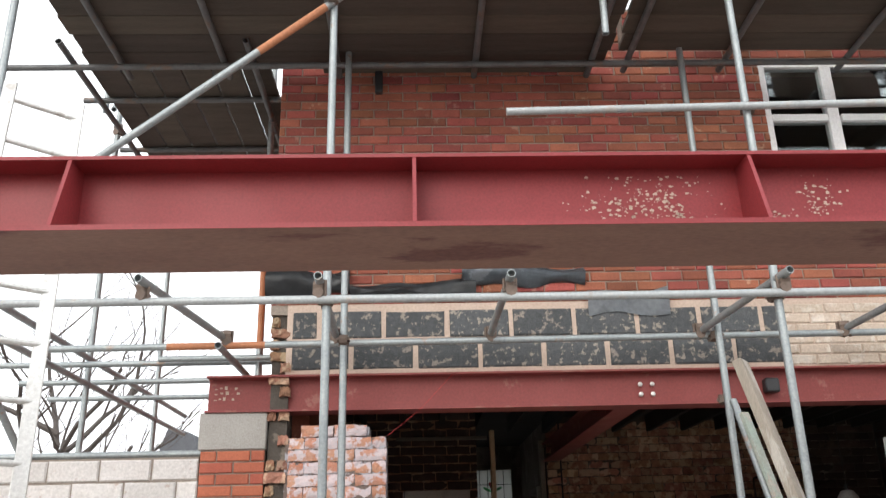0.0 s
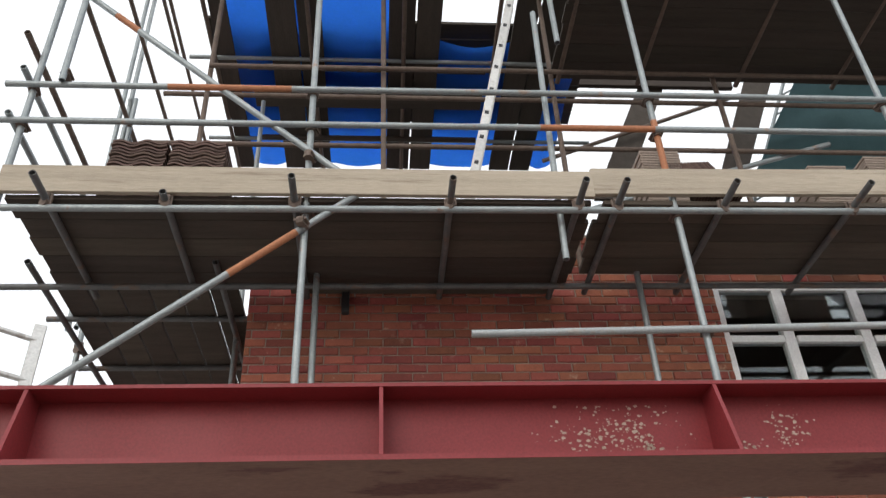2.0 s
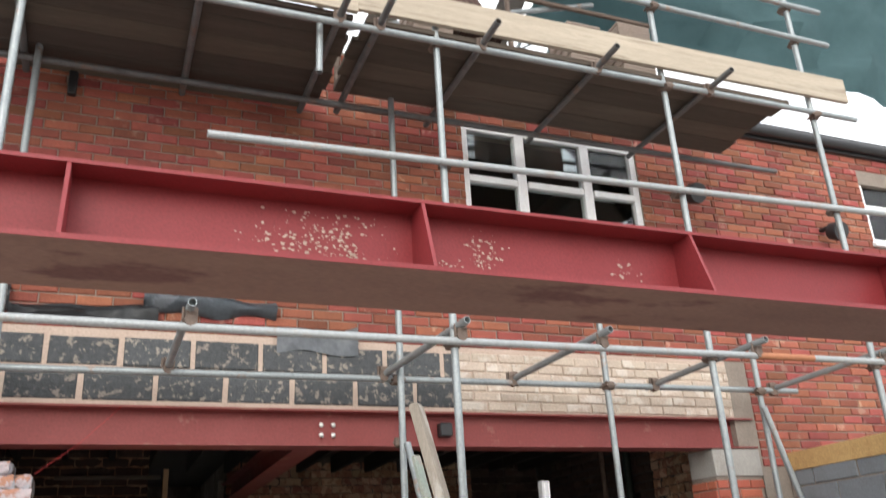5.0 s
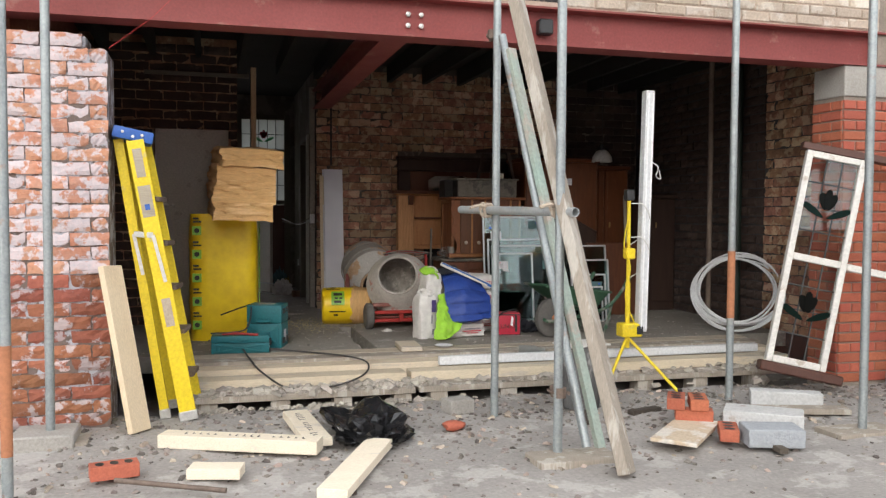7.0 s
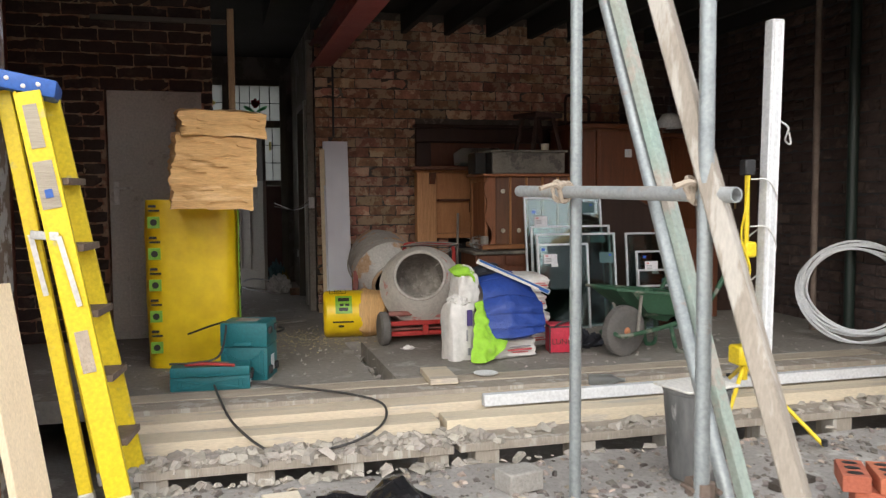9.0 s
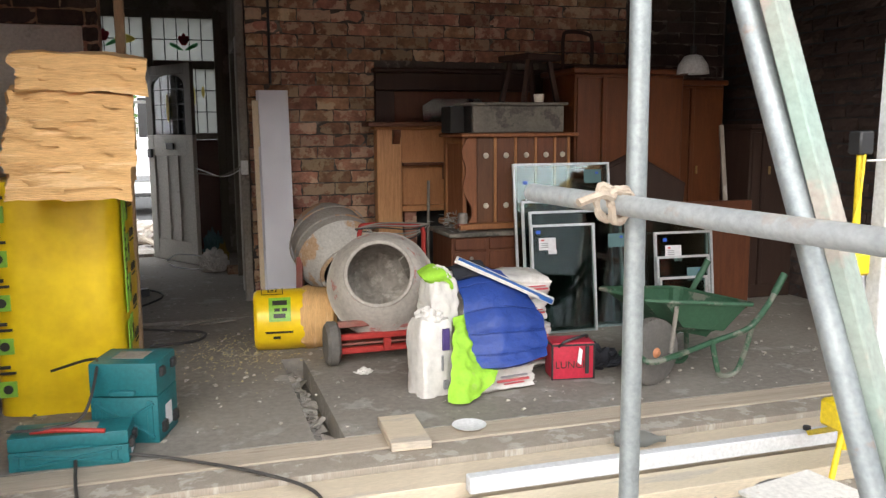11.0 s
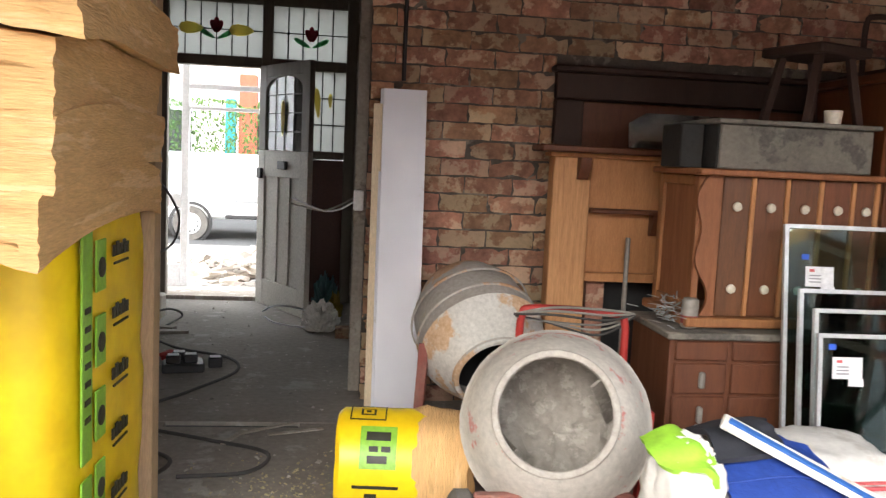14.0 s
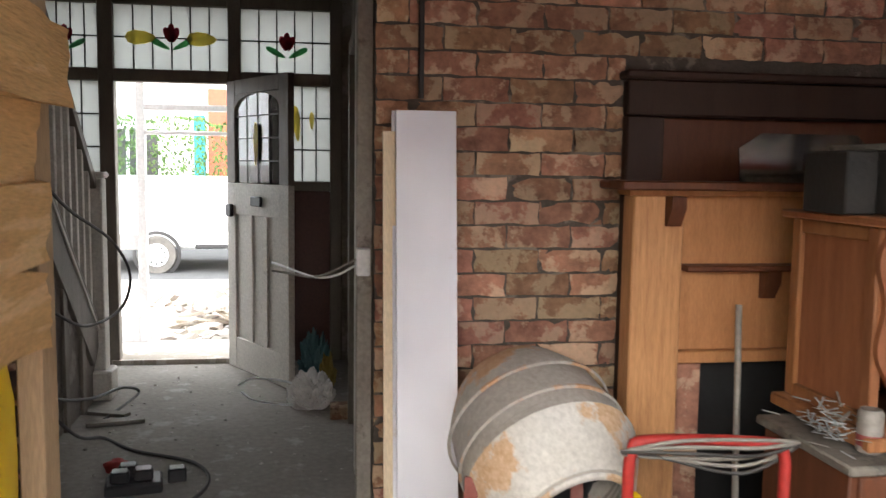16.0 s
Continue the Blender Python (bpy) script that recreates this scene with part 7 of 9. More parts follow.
# wheelbarrow
def wheelbarrow():
    t = thing("wheelbarrow", "green steel wheelbarrow with a grey pneumatic wheel", "wheelbarrow", (3.50, 7.62, FLOOR), 12)
    top = [(-0.10, -0.12, 0.44), (0.50, -0.23, 0.375), (0.50, 0.32, 0.375), (-0.10, 0.26, 0.44)]
    bot = [(0.14, -0.04, 0.25), (0.38, -0.14, 0.19), (0.38, 0.22, 0.19), (0.14, 0.18, 0.25)]
    bm = bmesh.new()
    a = [bm.verts.new(p) for p in top]
    b = [bm.verts.new(p) for p in bot]
    for i in range(4):
        bm.faces.new((a[i], a[(i + 1) % 4], b[(i + 1) % 4], b[i]))
    bm.faces.new(b)
    bmesh.ops.recalc_face_normals(bm, faces=bm.faces)
    bmesh.ops.bevel(bm, geom=[e for e in bm.edges if len(e.link_faces) == 2], offset=0.05, segments=3, affect="EDGES")
    bmesh.ops.solidify(bm, geom=bm.faces[:], thickness=0.004)
    part("tray", bm, M["barrow_green"], t)
    part("tray_rim", sweep([p for i in range(4) for p in (Vector(top[i]).lerp(Vector(top[(i + 1) % 4]), 0.06), Vector(top[i]).lerp(Vector(top[(i + 1) % 4]), 0.94))], 0.010, 8, True), M["barrow_green"], t, "rolled tray rim")
    part("cement_crust", box((0.18, -0.04, 0.258), (0.36, 0.16, 0.264), 0.003), M["cement"], t, "dried cement in the tray")
    wheel = part("tyre", lathe([(0.085, -0.035), (0.13, -0.042), (0.160, -0.025), (0.165, 0.0), (0.160, 0.025), (0.13, 0.042), (0.085, 0.035)], 30, pose(0.0, -0.03, 0.165, 90, 0, 4)), M["rubber"], t, "grey ribbed tyre")
    for k in range(44):
        a_ = 2 * math.pi * k / 44
        part("tread_lug", box((-0.006, -0.024, 0.159), (0.006, 0.024, 0.1648), 0.001, pose(0.0, -0.03, 0.165, 0, 0, 4) @ pose(0, 0, 0, 0, math.degrees(a_), 0)), M["rubber"], wheel)
    part("wheel_rim", lathe([(0.012, -0.05), (0.03, -0.03), (0.088, -0.02), (0.088, 0.02), (0.03, 0.03), (0.012, 0.05)], 24, pose(0.0, -0.03, 0.165, 90, 0, 4)), M["tube_rust"], t, "rusty wheel rim")
    for s in (-1, 1):
        y = 0.02 + s * 0.13
        pts = smooth_line([(-0.11, -0.03 + s * 0.04, 0.16), (-0.10, -0.03 + s * 0.10, 0.15), (0.0, -0.03 + s * 0.11, 0.155), (0.35, y, 0.19), (0.46, y + s * 0.10, 0.26), (0.58, y + s * 0.12, 0.38), (0.67, y + s * 0.12, 0.50)], 5)
        part("chassis_tube", sweep(pts, 0.015, 8), M["barrow_green"], t)
        part("grip", tube((0.61, y + s * 0.12, 0.418), (0.68, y + s * 0.12, 0.512), 0.018), M["barrow_green"], t, "green handle grip")
        pts = smooth_line([(0.32, y, 0.20), (0.35, y + s * 0.02, 0.04), (0.38, y + s * 0.02, 0.012), (0.43, y + s * 0.03, 0.012), (0.47, y + s * 0.05, 0.06), (0.50, y + s * 0.10, 0.29)], 5)
        part("leg", sweep(pts, 0.014, 8), M["barrow_green"], t)
        part("fork_strut", tube((0.0 + 0.05, -0.03 + s * 0.08, 0.17), (0.05, 0.02 + s * 0.16, 0.40), 0.011), M["dirty_steel"], t, "bare steel strut")


wheelbarrow()


# double glazed units leaning together
def glazed_unit(x, y, z, w, h, tilt, rz, label="sealed double glazed unit leaning on others", sticker=None, sticker2=None):
    t = thing("glazed_unit", label, "glass unit", m=pose(x - 0.05, y, z, -tilt, 0, rz), group="glazed units")
    for yy in (0.0, 0.018):
        part("pane", box((0, yy, 0), (w, yy + 0.004, h)), M["unit_glass"], t, smooth=0)
    part("spacer", boxes(((0, 0.004, 0), (0.014, 0.018, h)), ((w - 0.014, 0.004, 0), (w, 0.018, h)), ((0.014, 0.004, 0), (w - 0.014, 0.018, 0.014)), ((0.014, 0.004, h - 0.014), (w - 0.014, 0.018, h))), M["spacer"], t, "silver spacer bar", smooth=0)
    part("edge_tape", boxes(((-0.001, -0.001, 0), (0.014, -0.0005, h)), ((w - 0.014, -0.001, 0), (w + 0.001, -0.0005, h)), ((0.014, -0.001, h - 0.014), (w - 0.014, -0.0005, h + 0.001))), M["spacer"], t, smooth=0)
    if sticker:
        sx, sz = sticker
        part("sticker", box((sx, -0.002, sz), (sx + 0.11, -0.0006, sz + 0.075)), M["label_white"], t, "white maker's sticker", smooth=0)
        part("sticker_tail", box((sx + 0.06, -0.0022, sz - 0.025), (sx + 0.115, -0.0008, sz)), M["label_white"], t, smooth=0)
        part("sticker_print", box((sx + 0.015, -0.0035, sz + 0.055), (sx + 0.035, -0.0025, sz + 0.065)), M["label_pink"], t, smooth=0)
        for k in range(3):
            part("sticker_line", box((sx + 0.015, -0.0035, sz + 0.015 + 0.012 * k), (sx + 0.06, -0.0025, sz + 0.020 + 0.012 * k)), M["print_grey"], t, smooth=0)
        part("corner_tab", box((sx - 0.015, -0.0025, sz + 0.10), (sx + 0.012, -0.001, sz + 0.12)), M["label_blue"], t, "blue protective tab", smooth=0)
    if sticker2:
        sx, sz = sticker2
        part("clear_label", box((sx, -0.002, sz), (sx + 0.12, -0.0006, sz + 0.085)), M["netting"], t, "pale grey film label", smooth=0)
        part("corner_tab", box((sx + 0.08, -0.003, sz + 0.055), (sx + 0.10, -0.0022, sz + 0.07)), M["label_blue"], t, "blue protective tab", smooth=0)


glazed_unit(3.398, 8.875, FLOOR, 0.66, 1.03, 8, -2, "tall sealed double glazed unit leaning on a wardrobe", (0.08, 0.80), (0.48, 0.90))
glazed_unit(3.42, 8.81, FLOOR, 0.67, 0.80, 7.5, -2, sticker2=(0.50, 0.66))
glazed_unit(3.44, 8.745, FLOOR, 0.66, 0.74, 7.5, -2, sticker2=(0.52, 0.50))
glazed_unit(3.415, 8.68, FLOOR, 0.42, 0.665, 7, -2, "small sealed double glazed unit leaning on others", (0.05, 0.51))
glazed_unit(4.15, 8.65, FLOOR, 0.46, 0.74, 7, -3)
glazed_unit(4.20, 8.58, FLOOR, 0.40, 0.60, 7, -3, sticker=(0.07, 0.44))
glazed_unit(4.17, 8.51, FLOOR, 0.36, 0.46, 7, -3, sticker2=(0.2, 0.3))
glazed_unit(4.14, 8.44, FLOOR, 0.32, 0.345, 6, -3, sticker2=(0.1, 0.15))


# fireplace surround, dismantled mantel, and stacked furniture
def fire_surround():
    t = world_thing("fireplace_surround", "dark varnished fireplace surround fixed to the brick wall", "fireplace", (3.5, WY, FLOOR), kind="")
    part("lintel_board", box((2.72, WY - 0.05, 1.72), (4.36, WY + 0.005, 1.845), 0.006), M["walnut_dark"], t)
    part("cornice", box((2.70, WY - 0.09, 1.845), (4.38, WY + 0.005, 1.875), 0.008), M["walnut_dark"], t)
    part("side_board", box((2.72, WY - 0.048, FLOOR), (2.86, WY + 0.004, 1.718), 0.006), M["walnut_dark"], t)
    part("side_board", box((4.22, WY - 0.048, FLOOR), (4.36, WY + 0.004, 1.718), 0.006), M["walnut_dark"], t)
    part("back_panel", box((2.862, WY + 0.03, 1.0), (4.218, WY + 0.05, 1.716), 0.003), M["mahogany"], t)
    part("firebox_back", box((2.862, WY + 0.06, FLOOR), (4.218, WY + 0.09, 0.998)), M["black"], t)


def mantel():
    t = world_thing("mantelpiece", "light oak mantelpiece standing loose against the wall", "mantelpiece", (3.0, 9.9, FLOOR))
    BASE[t] = Vector((2.98, 9.82, FLOOR))
    part("post", box((2.66, 9.80, FLOOR), (2.84, 9.90, 1.44), 0.006), M["oak_grain"], t)
    part("post", box((3.62, 9.80, FLOOR), (3.80, 9.90, 1.44), 0.006), M["oak_grain"], t)
    part("back_board", box((2.842, 9.85, 0.90), (3.618, 9.875, 1.44), 0.003), M["oak"], t)
    part("lower_rail", box((2.842, 9.83, 0.855), (3.618, 9.88, 0.898), 0.004), M["oak"], t)
    part("top_shelf", box((2.58, 9.70, 1.46), (3.90, 9.93, 1.49), 0.006), M["mahogany"], t)
    part("frieze", box((2.64, 9.79, 1.44), (3.82, 9.905, 1.459), 0.003), M["oak"], t)
    part("mid_shelf", box((2.842, 9.76, 1.185), (3.60, 9.848, 1.205), 0.004), M["mahogany"], t)
    for x, z in ((3.10, 1.183), (2.72, 1.438)):
        part("corbel", prism([(0, 0), (0, -0.10), (0.02, -0.10), (0.06, -0.04), (0.06, 0)], 0.05, pose(x + 0.05, 9.80 if z > 1.3 else 9.846, z, 0, 0, -90)), M["mahogany"], t)
    part("inner_slip", box((2.88, 9.90, FLOOR), (2.97, 9.96, 0.85)), M["brick_old"], t, "old brick slips beside the opening")


fire_surround()
mantel()
tagged(finish("steel_rod", tube((2.98, 9.66, FLOOR), (3.03, 9.80, 1.08), 0.011), M["dirty_steel"]), "thin steel rod leaning on the mantelpiece", "rod")


def drawer_base():
    t = world_thing("chest_of_drawers", "dark mahogany chest of drawers, dusty on top", "chest", (3.3, 9.25, FLOOR))
    part("carcass", box((2.97, 9.09, FLOOR), (3.86, 9.50, 0.76), 0.004), M["mahogany"], t)
    part("top", box((2.95, 9.06, 0.762), (3.88, 9.52, 0.79), 0.006), M["trunk_old"], t, "dusty top board")
    for x0, x1 in ((2.99, 3.20), (3.22, 3.84)):
        for z0, z1 in ((0.68, 0.755), (0.55, 0.67), (0.41, 0.54), (0.23, 0.40)):
            dr = part("drawer", box((x0, 9.075, z0), (x1, 9.09, z1), 0.005), M["mahogany"], t)
            if z1 < 0.70:
                part("handle", box(((x0 + x1) / 2 - 0.01, 9.05, (z0 + z1) / 2 - 0.035), ((x0 + x1) / 2 + 0.012, 9.074, (z0 + z1) / 2 + 0.03), 0.006), M["dirty_steel"], dr, "tarnished drop handle")


def tallboy():
    t = world_thing("bureau", "mahogany bureau with vertical boards and ceramic knobs", "cabinet", (3.45, 9.25, 0.80))
    BASE[t] = Vector((3.43, 9.19, 0.80))
    for y0, y1 in ((9.12, 9.165), (9.475, 9.52)):
        part("side_stile", box((3.055, y0, 0.84), (3.085, y1, 1.385), 0.004), M["cherry"], t)
    for z0, z1 in ((0.84, 0.88), (1.345, 1.385)):
        part("side_rail", box((3.056, 9.166, z0), (3.084, 9.474, z1), 0.003), M["cherry"], t)
    part("side_panel", box((3.070, 9.166, 0.881), (3.080, 9.474, 1.344)), M["cherry"], t, "recessed plain side panel")
    part("back_panel", box((3.085, 9.50, 0.84), (3.79, 9.515, 1.385)), M["cherry"], t)
    part("plinth", box((3.02, 9.06, 0.80), (3.815, 9.54, 0.838), 0.006), M["cherry"], t)
    part("top", box((3.03, 9.05, 1.387), (3.835, 9.55, 1.412), 0.006), M["cherry"], t)
    n = 24
    edge = [(3.075 + 0.022 * math.sin(i / n * 2 * math.pi + 0.6) + 0.02 * math.sin(i / n * 4 * math.pi), 0.84 + 0.545 * i / n) for i in range(n + 1)]
    part("shaped_board", prism([(3.145, 0.84)] + [(3.145, 1.385)] + edge[::-1], 0.02, pose(0, 9.10, 0)), M["cherry"], t)
    xs = [3.15, 3.285, 3.425, 3.565, 3.70, 3.80]
    for i, (a, b) in enumerate(zip(xs, xs[1:])):
        part("panel", box((a, 9.105, 0.84), (b - 0.022, 9.12, 1.385), 0.003), M["cherry_dark"], t)
        part("fillet", box((b - 0.021, 9.098, 0.84), (b - 0.003, 9.12, 1.385), 0.003), M["oak"], t, "paler oak fillet")
        for z in (1.27, 0.95):
            part("knob", lathe([(0.008, 0), (0.010, 0.008), (0.019, 0.012), (0.017, 0.020), (0.006, 0.024)], 14, pose((a + b) / 2 - 0.012, 9.105, z, 90)), M["ceramic"], t, "cream ceramic flower knob")


drawer_base()
tallboy()
tk = world_thing("old_chest", "paint-spattered old grey wooden box on the bureau", "box", (3.5, 9.3, 1.413))
part("box_body", box((3.14, 9.16, 1.414), (3.77, 9.48, 1.585), 0.006), M["trunk_old"], tk)
part("end_board", box((3.128, 9.165, 1.416), (3.138, 9.475, 1.583), 0.003), M["trunk_black"], tk, "blackened end board")
part("lid", box((3.12, 9.14, 1.587), (3.79, 9.50, 1.605), 0.004), M["trunk_old"], tk)
tagged(finish("black_box", box((3.02, 9.25, 1.413), (3.115, 9.45, 1.585), 0.006), M["trunk_black"]), "black box on the bureau", "box")
tagged(finish("wall_mirror", prism([(0, 0), (0, 0.11), (0.08, 0.16), (0.42, 0.16), (0.46, 0.12), (0.46, 0)], 0.006, pose(2.98, 9.74, 1.491, -8)), M["mirror"]), "grey octagonal mirror glass on the oak mantel shelf", "mirror")
tagged(finish("white_cup", lathe([(0.03, 0), (0.035, 0.05), (0.032, 0.052), (0.027, 0.01)], 18, pose(3.60, 9.18, 1.606)), M["ceramic"]), "white cup on the old box", "cup")


def stool():
    t = thing("wooden_stool", "old dark wooden stool standing on the box", "stool", (3.60, 9.34, 1.606), 20)
    part("seat", box((-0.15, -0.15, 0.27), (0.15, 0.15, 0.31), 0.008), M["walnut_dark"], t)
    for sx in (-1, 1):
        for sy in (-1, 1):
            part("leg", between((sx * 0.15, sy * 0.11, 0.0), (sx * 0.09, sy * 0.09, 0.27), 0.03, 0.03), M["walnut_dark"], t)


stool()


def wardrobe(name, label, x0, x1, y0, y1, h, mt, note=False, fall=0.0):
    t = world_thing(name, label, "wardrobe", ((x0 + x1) / 2, (y0 + y1) / 2, FLOOR))
    part("carcass", box((x0, y0, FLOOR), (x1, y1, h), 0.006), M[mt], t)
    part("cornice", box((x0 - 0.02, y0 - 0.03, h), (x1 + 0.02, y1, h + 0.04), 0.008), M[mt], t)
    xm = x0 + (x1 - x0) * 0.24
    part("side_panel", box((x0 + 0.015, y0 - 0.014, FLOOR + 0.1), (xm - 0.01, y0, h - 0.02), 0.004), M[mt], t)
    d = part("door", box((xm, y0 - 0.018, FLOOR + 0.1), (x1 - 0.02, y0, h - 0.02), 0.004), M[mt], t)
    part("door_stile", box((xm, y0 - 0.024, FLOOR + 0.1), (xm + 0.03, y0 - 0.018, h - 0.02), 0.002), M[mt], d)
    part("keyhole", box((xm + 0.05, y0 - 0.026, 1.1), (xm + 0.07, y0 - 0.018, 1.16), 0.003), M["brass"], d, "brass keyhole plate")
    if note:
        part("paper_note", box((4.385, y0 - 0.022, 1.555), (4.45, y0 - 0.0185, 1.625)), M["label_white"], d, "square of cream note paper")
    return t


wardrobe("wardrobe", "tall reddish mahogany wardrobe with a paper note", 3.92, 4.76, 9.32, 9.85, 1.80, "mahogany_red", True)
wardrobe("cupboard", "reddish mahogany cupboard in the dark corner", 4.84, 5.22, 9.50, 9.95, 1.74, "mahogany_red")
wardrobe("low_cabinet", "dark wooden cabinet in the corner of the room", 5.24, 5.64, 9.20, 9.7, 1.42, "walnut_dark")
hb = world_thing("headboard", "gable-shaped dark wooden headboard leaning upright", "headboard", (4.3, 8.9, FLOOR))
part("board", prism([(3.80, FLOOR), (3.80, 1.06), (3.88, 1.10), (4.235, 1.25), (4.60, 1.09), (4.64, 1.04), (4.58, FLOOR)], 0.03, Matrix.Translation((0, 9.08, 0)), 0.004), M["walnut_dark"], hb)
part("top_rail", sweep([(3.80, 9.095, 1.075), (4.235, 9.095, 1.265), (4.64, 9.095, 1.05)], 0.018, 8), M["walnut_dark"], hb)
tagged(finish("brown_panel", box((4.45, 8.90, FLOOR), (5.05, 8.95, 0.95), 0.005, pose(0, 0, 0)), M["mahogany"]), "reddish wooden panel leaning by the wheelbarrow", "panel")
tagged(finish("garden_spade", between((4.95, 8.95, FLOOR), (5.10, 9.35, 1.45), 0.03, 0.03), M["timber_grey"]), "old wooden tool handle leaning in the corner", "tool")


def bent_chair():
    t = world_thing("bentwood_chair", "dark bentwood chair on top of the wardrobe", "chair", (4.05, 9.6, 1.84))
    pts = smooth_line([(3.94, 9.55, 1.85), (3.94, 9.55, 2.06), (3.98, 9.55, 2.10), (4.12, 9.55, 2.09), (4.16, 9.55, 2.04), (4.16, 9.55, 1.85)], 5)
    part("back_hoop", sweep(pts, 0.013, 8), M["walnut_dark"], t)
    part("seat", box((3.98, 9.45, 1.842), (4.40, 9.8, 1.872), 0.01), M["walnut_dark"], t)


bent_chair()


def pendant():
    t = thing("pendant_lamp", "white glass pendant shade hanging unlit in the dark", "lamp", (4.75, 9.20, 1.80))
    part("shade", lathe([(0.03, 0.13), (0.06, 0.12), (0.10, 0.06), (0.11, 0.0), (0.104, 0.0), (0.09, 0.05), (0.05, 0.11)], 24), mat("opal_glass", (0.72, 0.72, 0.70), None, 4, 0.2, 0.25), t)
    part("flex", tube((0, 0, 0.13), (0, 0, 1.0), 0.004, 6), M["cable"], t)
    part("lampholder", tube((0, 0, 0.12), (0, 0, 0.19), 0.02, 10), M["black"], t)


pendant()


def beer_can():
    t = thing("drinks_can", "silver and red drinks can on the chest", "can", (3.07, 9.16, 0.79))
    part("can_body", lathe([(0.025, 0), (0.033, 0.006), (0.033, 0.108), (0.026, 0.118)], 20), M["dirty_steel"], t)
    part("label_band", lathe([(0.0335, 0.022), (0.0335, 0.052)], 20), M["red_oxide_worn"], t, "dark red printed band")


beer_can()
sc = thing("scrap_heap", "tangled heap of metal brackets and ties on the chest", "scrap", (3.01, 9.26, 0.792))
rnd = random.Random(21)
for k in range(70):
    a, b = rnd.uniform(0, 6.3), rnd.uniform(-0.3, 0.5)
    p = Vector((rnd.gauss(0, 0.03), rnd.gauss(0, 0.05), rnd.uniform(0.008, 0.10)))
    q = p + Vector((math.cos(a) * 0.05, math.sin(a) * 0.05, b * 0.05))
    q.z = max(0.006, q.z)
    part("metal_tie", between(p, q, 0.006, 0.002, 0), M["galv_light"] if k % 4 else M["dirty_steel"], sc, smooth=0)


# rainwater pipes and green pole by the party wall
tagged(finish("soil_pipe", tube((5.55, 7.95, FLOOR), (5.55, 7.95, 2.7), 0.04, 14), mat("pipe_green", (0.014, 0.026, 0.02), None, 5, 0.4, 0.5)), "dark green vertical pipe by the side wall", "pipe")
tagged(finish("metal_post", tube((5.35, 8.1, FLOOR), (5.35, 8.1, 2.7), 0.025, 12), M["coupler"]), "dull steel post by the side wall", "post")


# crumbs and rubble, countless
def scatter(name, label, category, n, region, zf, sizes, material, seed, kind="stuff"):
    rnd = random.Random(seed)
    verts, faces = [], []
    base = [(-1, -1, -0.6), (1, -1, -0.6), (1, 1, -0.6), (-1, 1, -0.6), (-0.7, -0.8, 0.7), (0.8, -0.6, 0.5), (0.6, 0.8, 0.8), (-0.8, 0.6, 0.5)]
    quads = [(3, 2, 1, 0), (4, 5, 6, 7), (0, 1, 5, 4), (1, 2, 6, 5), (2, 3, 7, 6), (3, 0, 4, 7)]
    for _ in range(n):
        x, y = region(rnd)
        s = sizes[0] + (sizes[1] - sizes[0]) * rnd.random() ** 3
        e = Euler((rnd.uniform(-0.5, 0.5), rnd.uniform(-0.5, 0.5), rnd.uniform(0, 6.3))).to_matrix()
        sx, sy, sz = s, s * rnd.uniform(0.5, 1), s * rnd.uniform(0.25, 0.7)
        o = len(verts)
        z = zf(x, y) + sz * 0.4
        for v in base:
            w = e @ Vector((v[0] * sx * rnd.uniform(0.7, 1.2), v[1] * sy * rnd.uniform(0.7, 1.2), v[2] * sz))
            verts.append((x + w.x, y + w.y, z + w.z))
        faces += [tuple(o + i for i in q) for q in quads]
    me = bpy.data.meshes.new(name)
    me.from_pydata(verts, [], faces)
    me.materials.append(material)
    return tagged(new(name, me), label, category, kind=kind)


def yard_z(x, y):
    return 0.035 * noise.noise((x * 0.9, y * 0.9, 0)) + 0.018 * noise.noise((x * 4, y * 4, 3)) - 0.02


def yard(rnd):
    while True:
        x, y = rnd.uniform(-1.5, 5.9), 6.38 - abs(rnd.gauss(0, 0.9))
        if y > 2.5:
            return x, y


scatter("gravel", "loose gravel, clods and brick crumbs on the soil", "gravel", 5200, yard, yard_z, (0.003, 0.022), M["gravel"], 1)
scatter("brick_crumbs", "pale mortar and brick crumbs on the soil", "rubble", 900, yard, yard_z, (0.004, 0.026), mat("crumb_pale", (0.42, 0.36, 0.30), (0.32, 0.22, 0.17), 12, 0.6, 0.95, vary=0.4, island=True), 2)
scatter("edge_rubble", "plaster lumps and splinters along the floor edge", "rubble", 900, lambda r: (r.uniform(0.6, 2.2) if r.random() < 0.7 else r.uniform(2.2, 5.0), r.uniform(6.36, 6.62)), lambda x, y: 0.085 if y > 6.4 else 0.0, (0.005, 0.045), mat("crumb_plaster", (0.37, 0.34, 0.30), (0.40, 0.35, 0.29), 10, 0.6, 0.95, vary=0.3, island=True), 3)
scatter("floor_dust", "crumbs and wood chips on the concrete floor", "crumbs", 1900, lambda r: ((r.uniform(0.2, 5.4), r.uniform(7.4, 9.6)) if r.random() < 0.6 else (r.uniform(0.3, 1.8), r.uniform(9.8, 12.8))), lambda x, y: FLOOR + 0.002, (0.002, 0.012), M["dust"], 4)
scatter("wool_crumbs", "yellow glass wool crumbs on the concrete floor", "crumbs", 900, lambda r: (r.gauss(1.65, 0.22), r.gauss(8.85, 0.25)), lambda x, y: FLOOR + 0.001, (0.002, 0.008), mat("wool_dust", (0.42, 0.36, 0.20), (0.32, 0.28, 0.17), 14, 0.6, 1.0), 5)
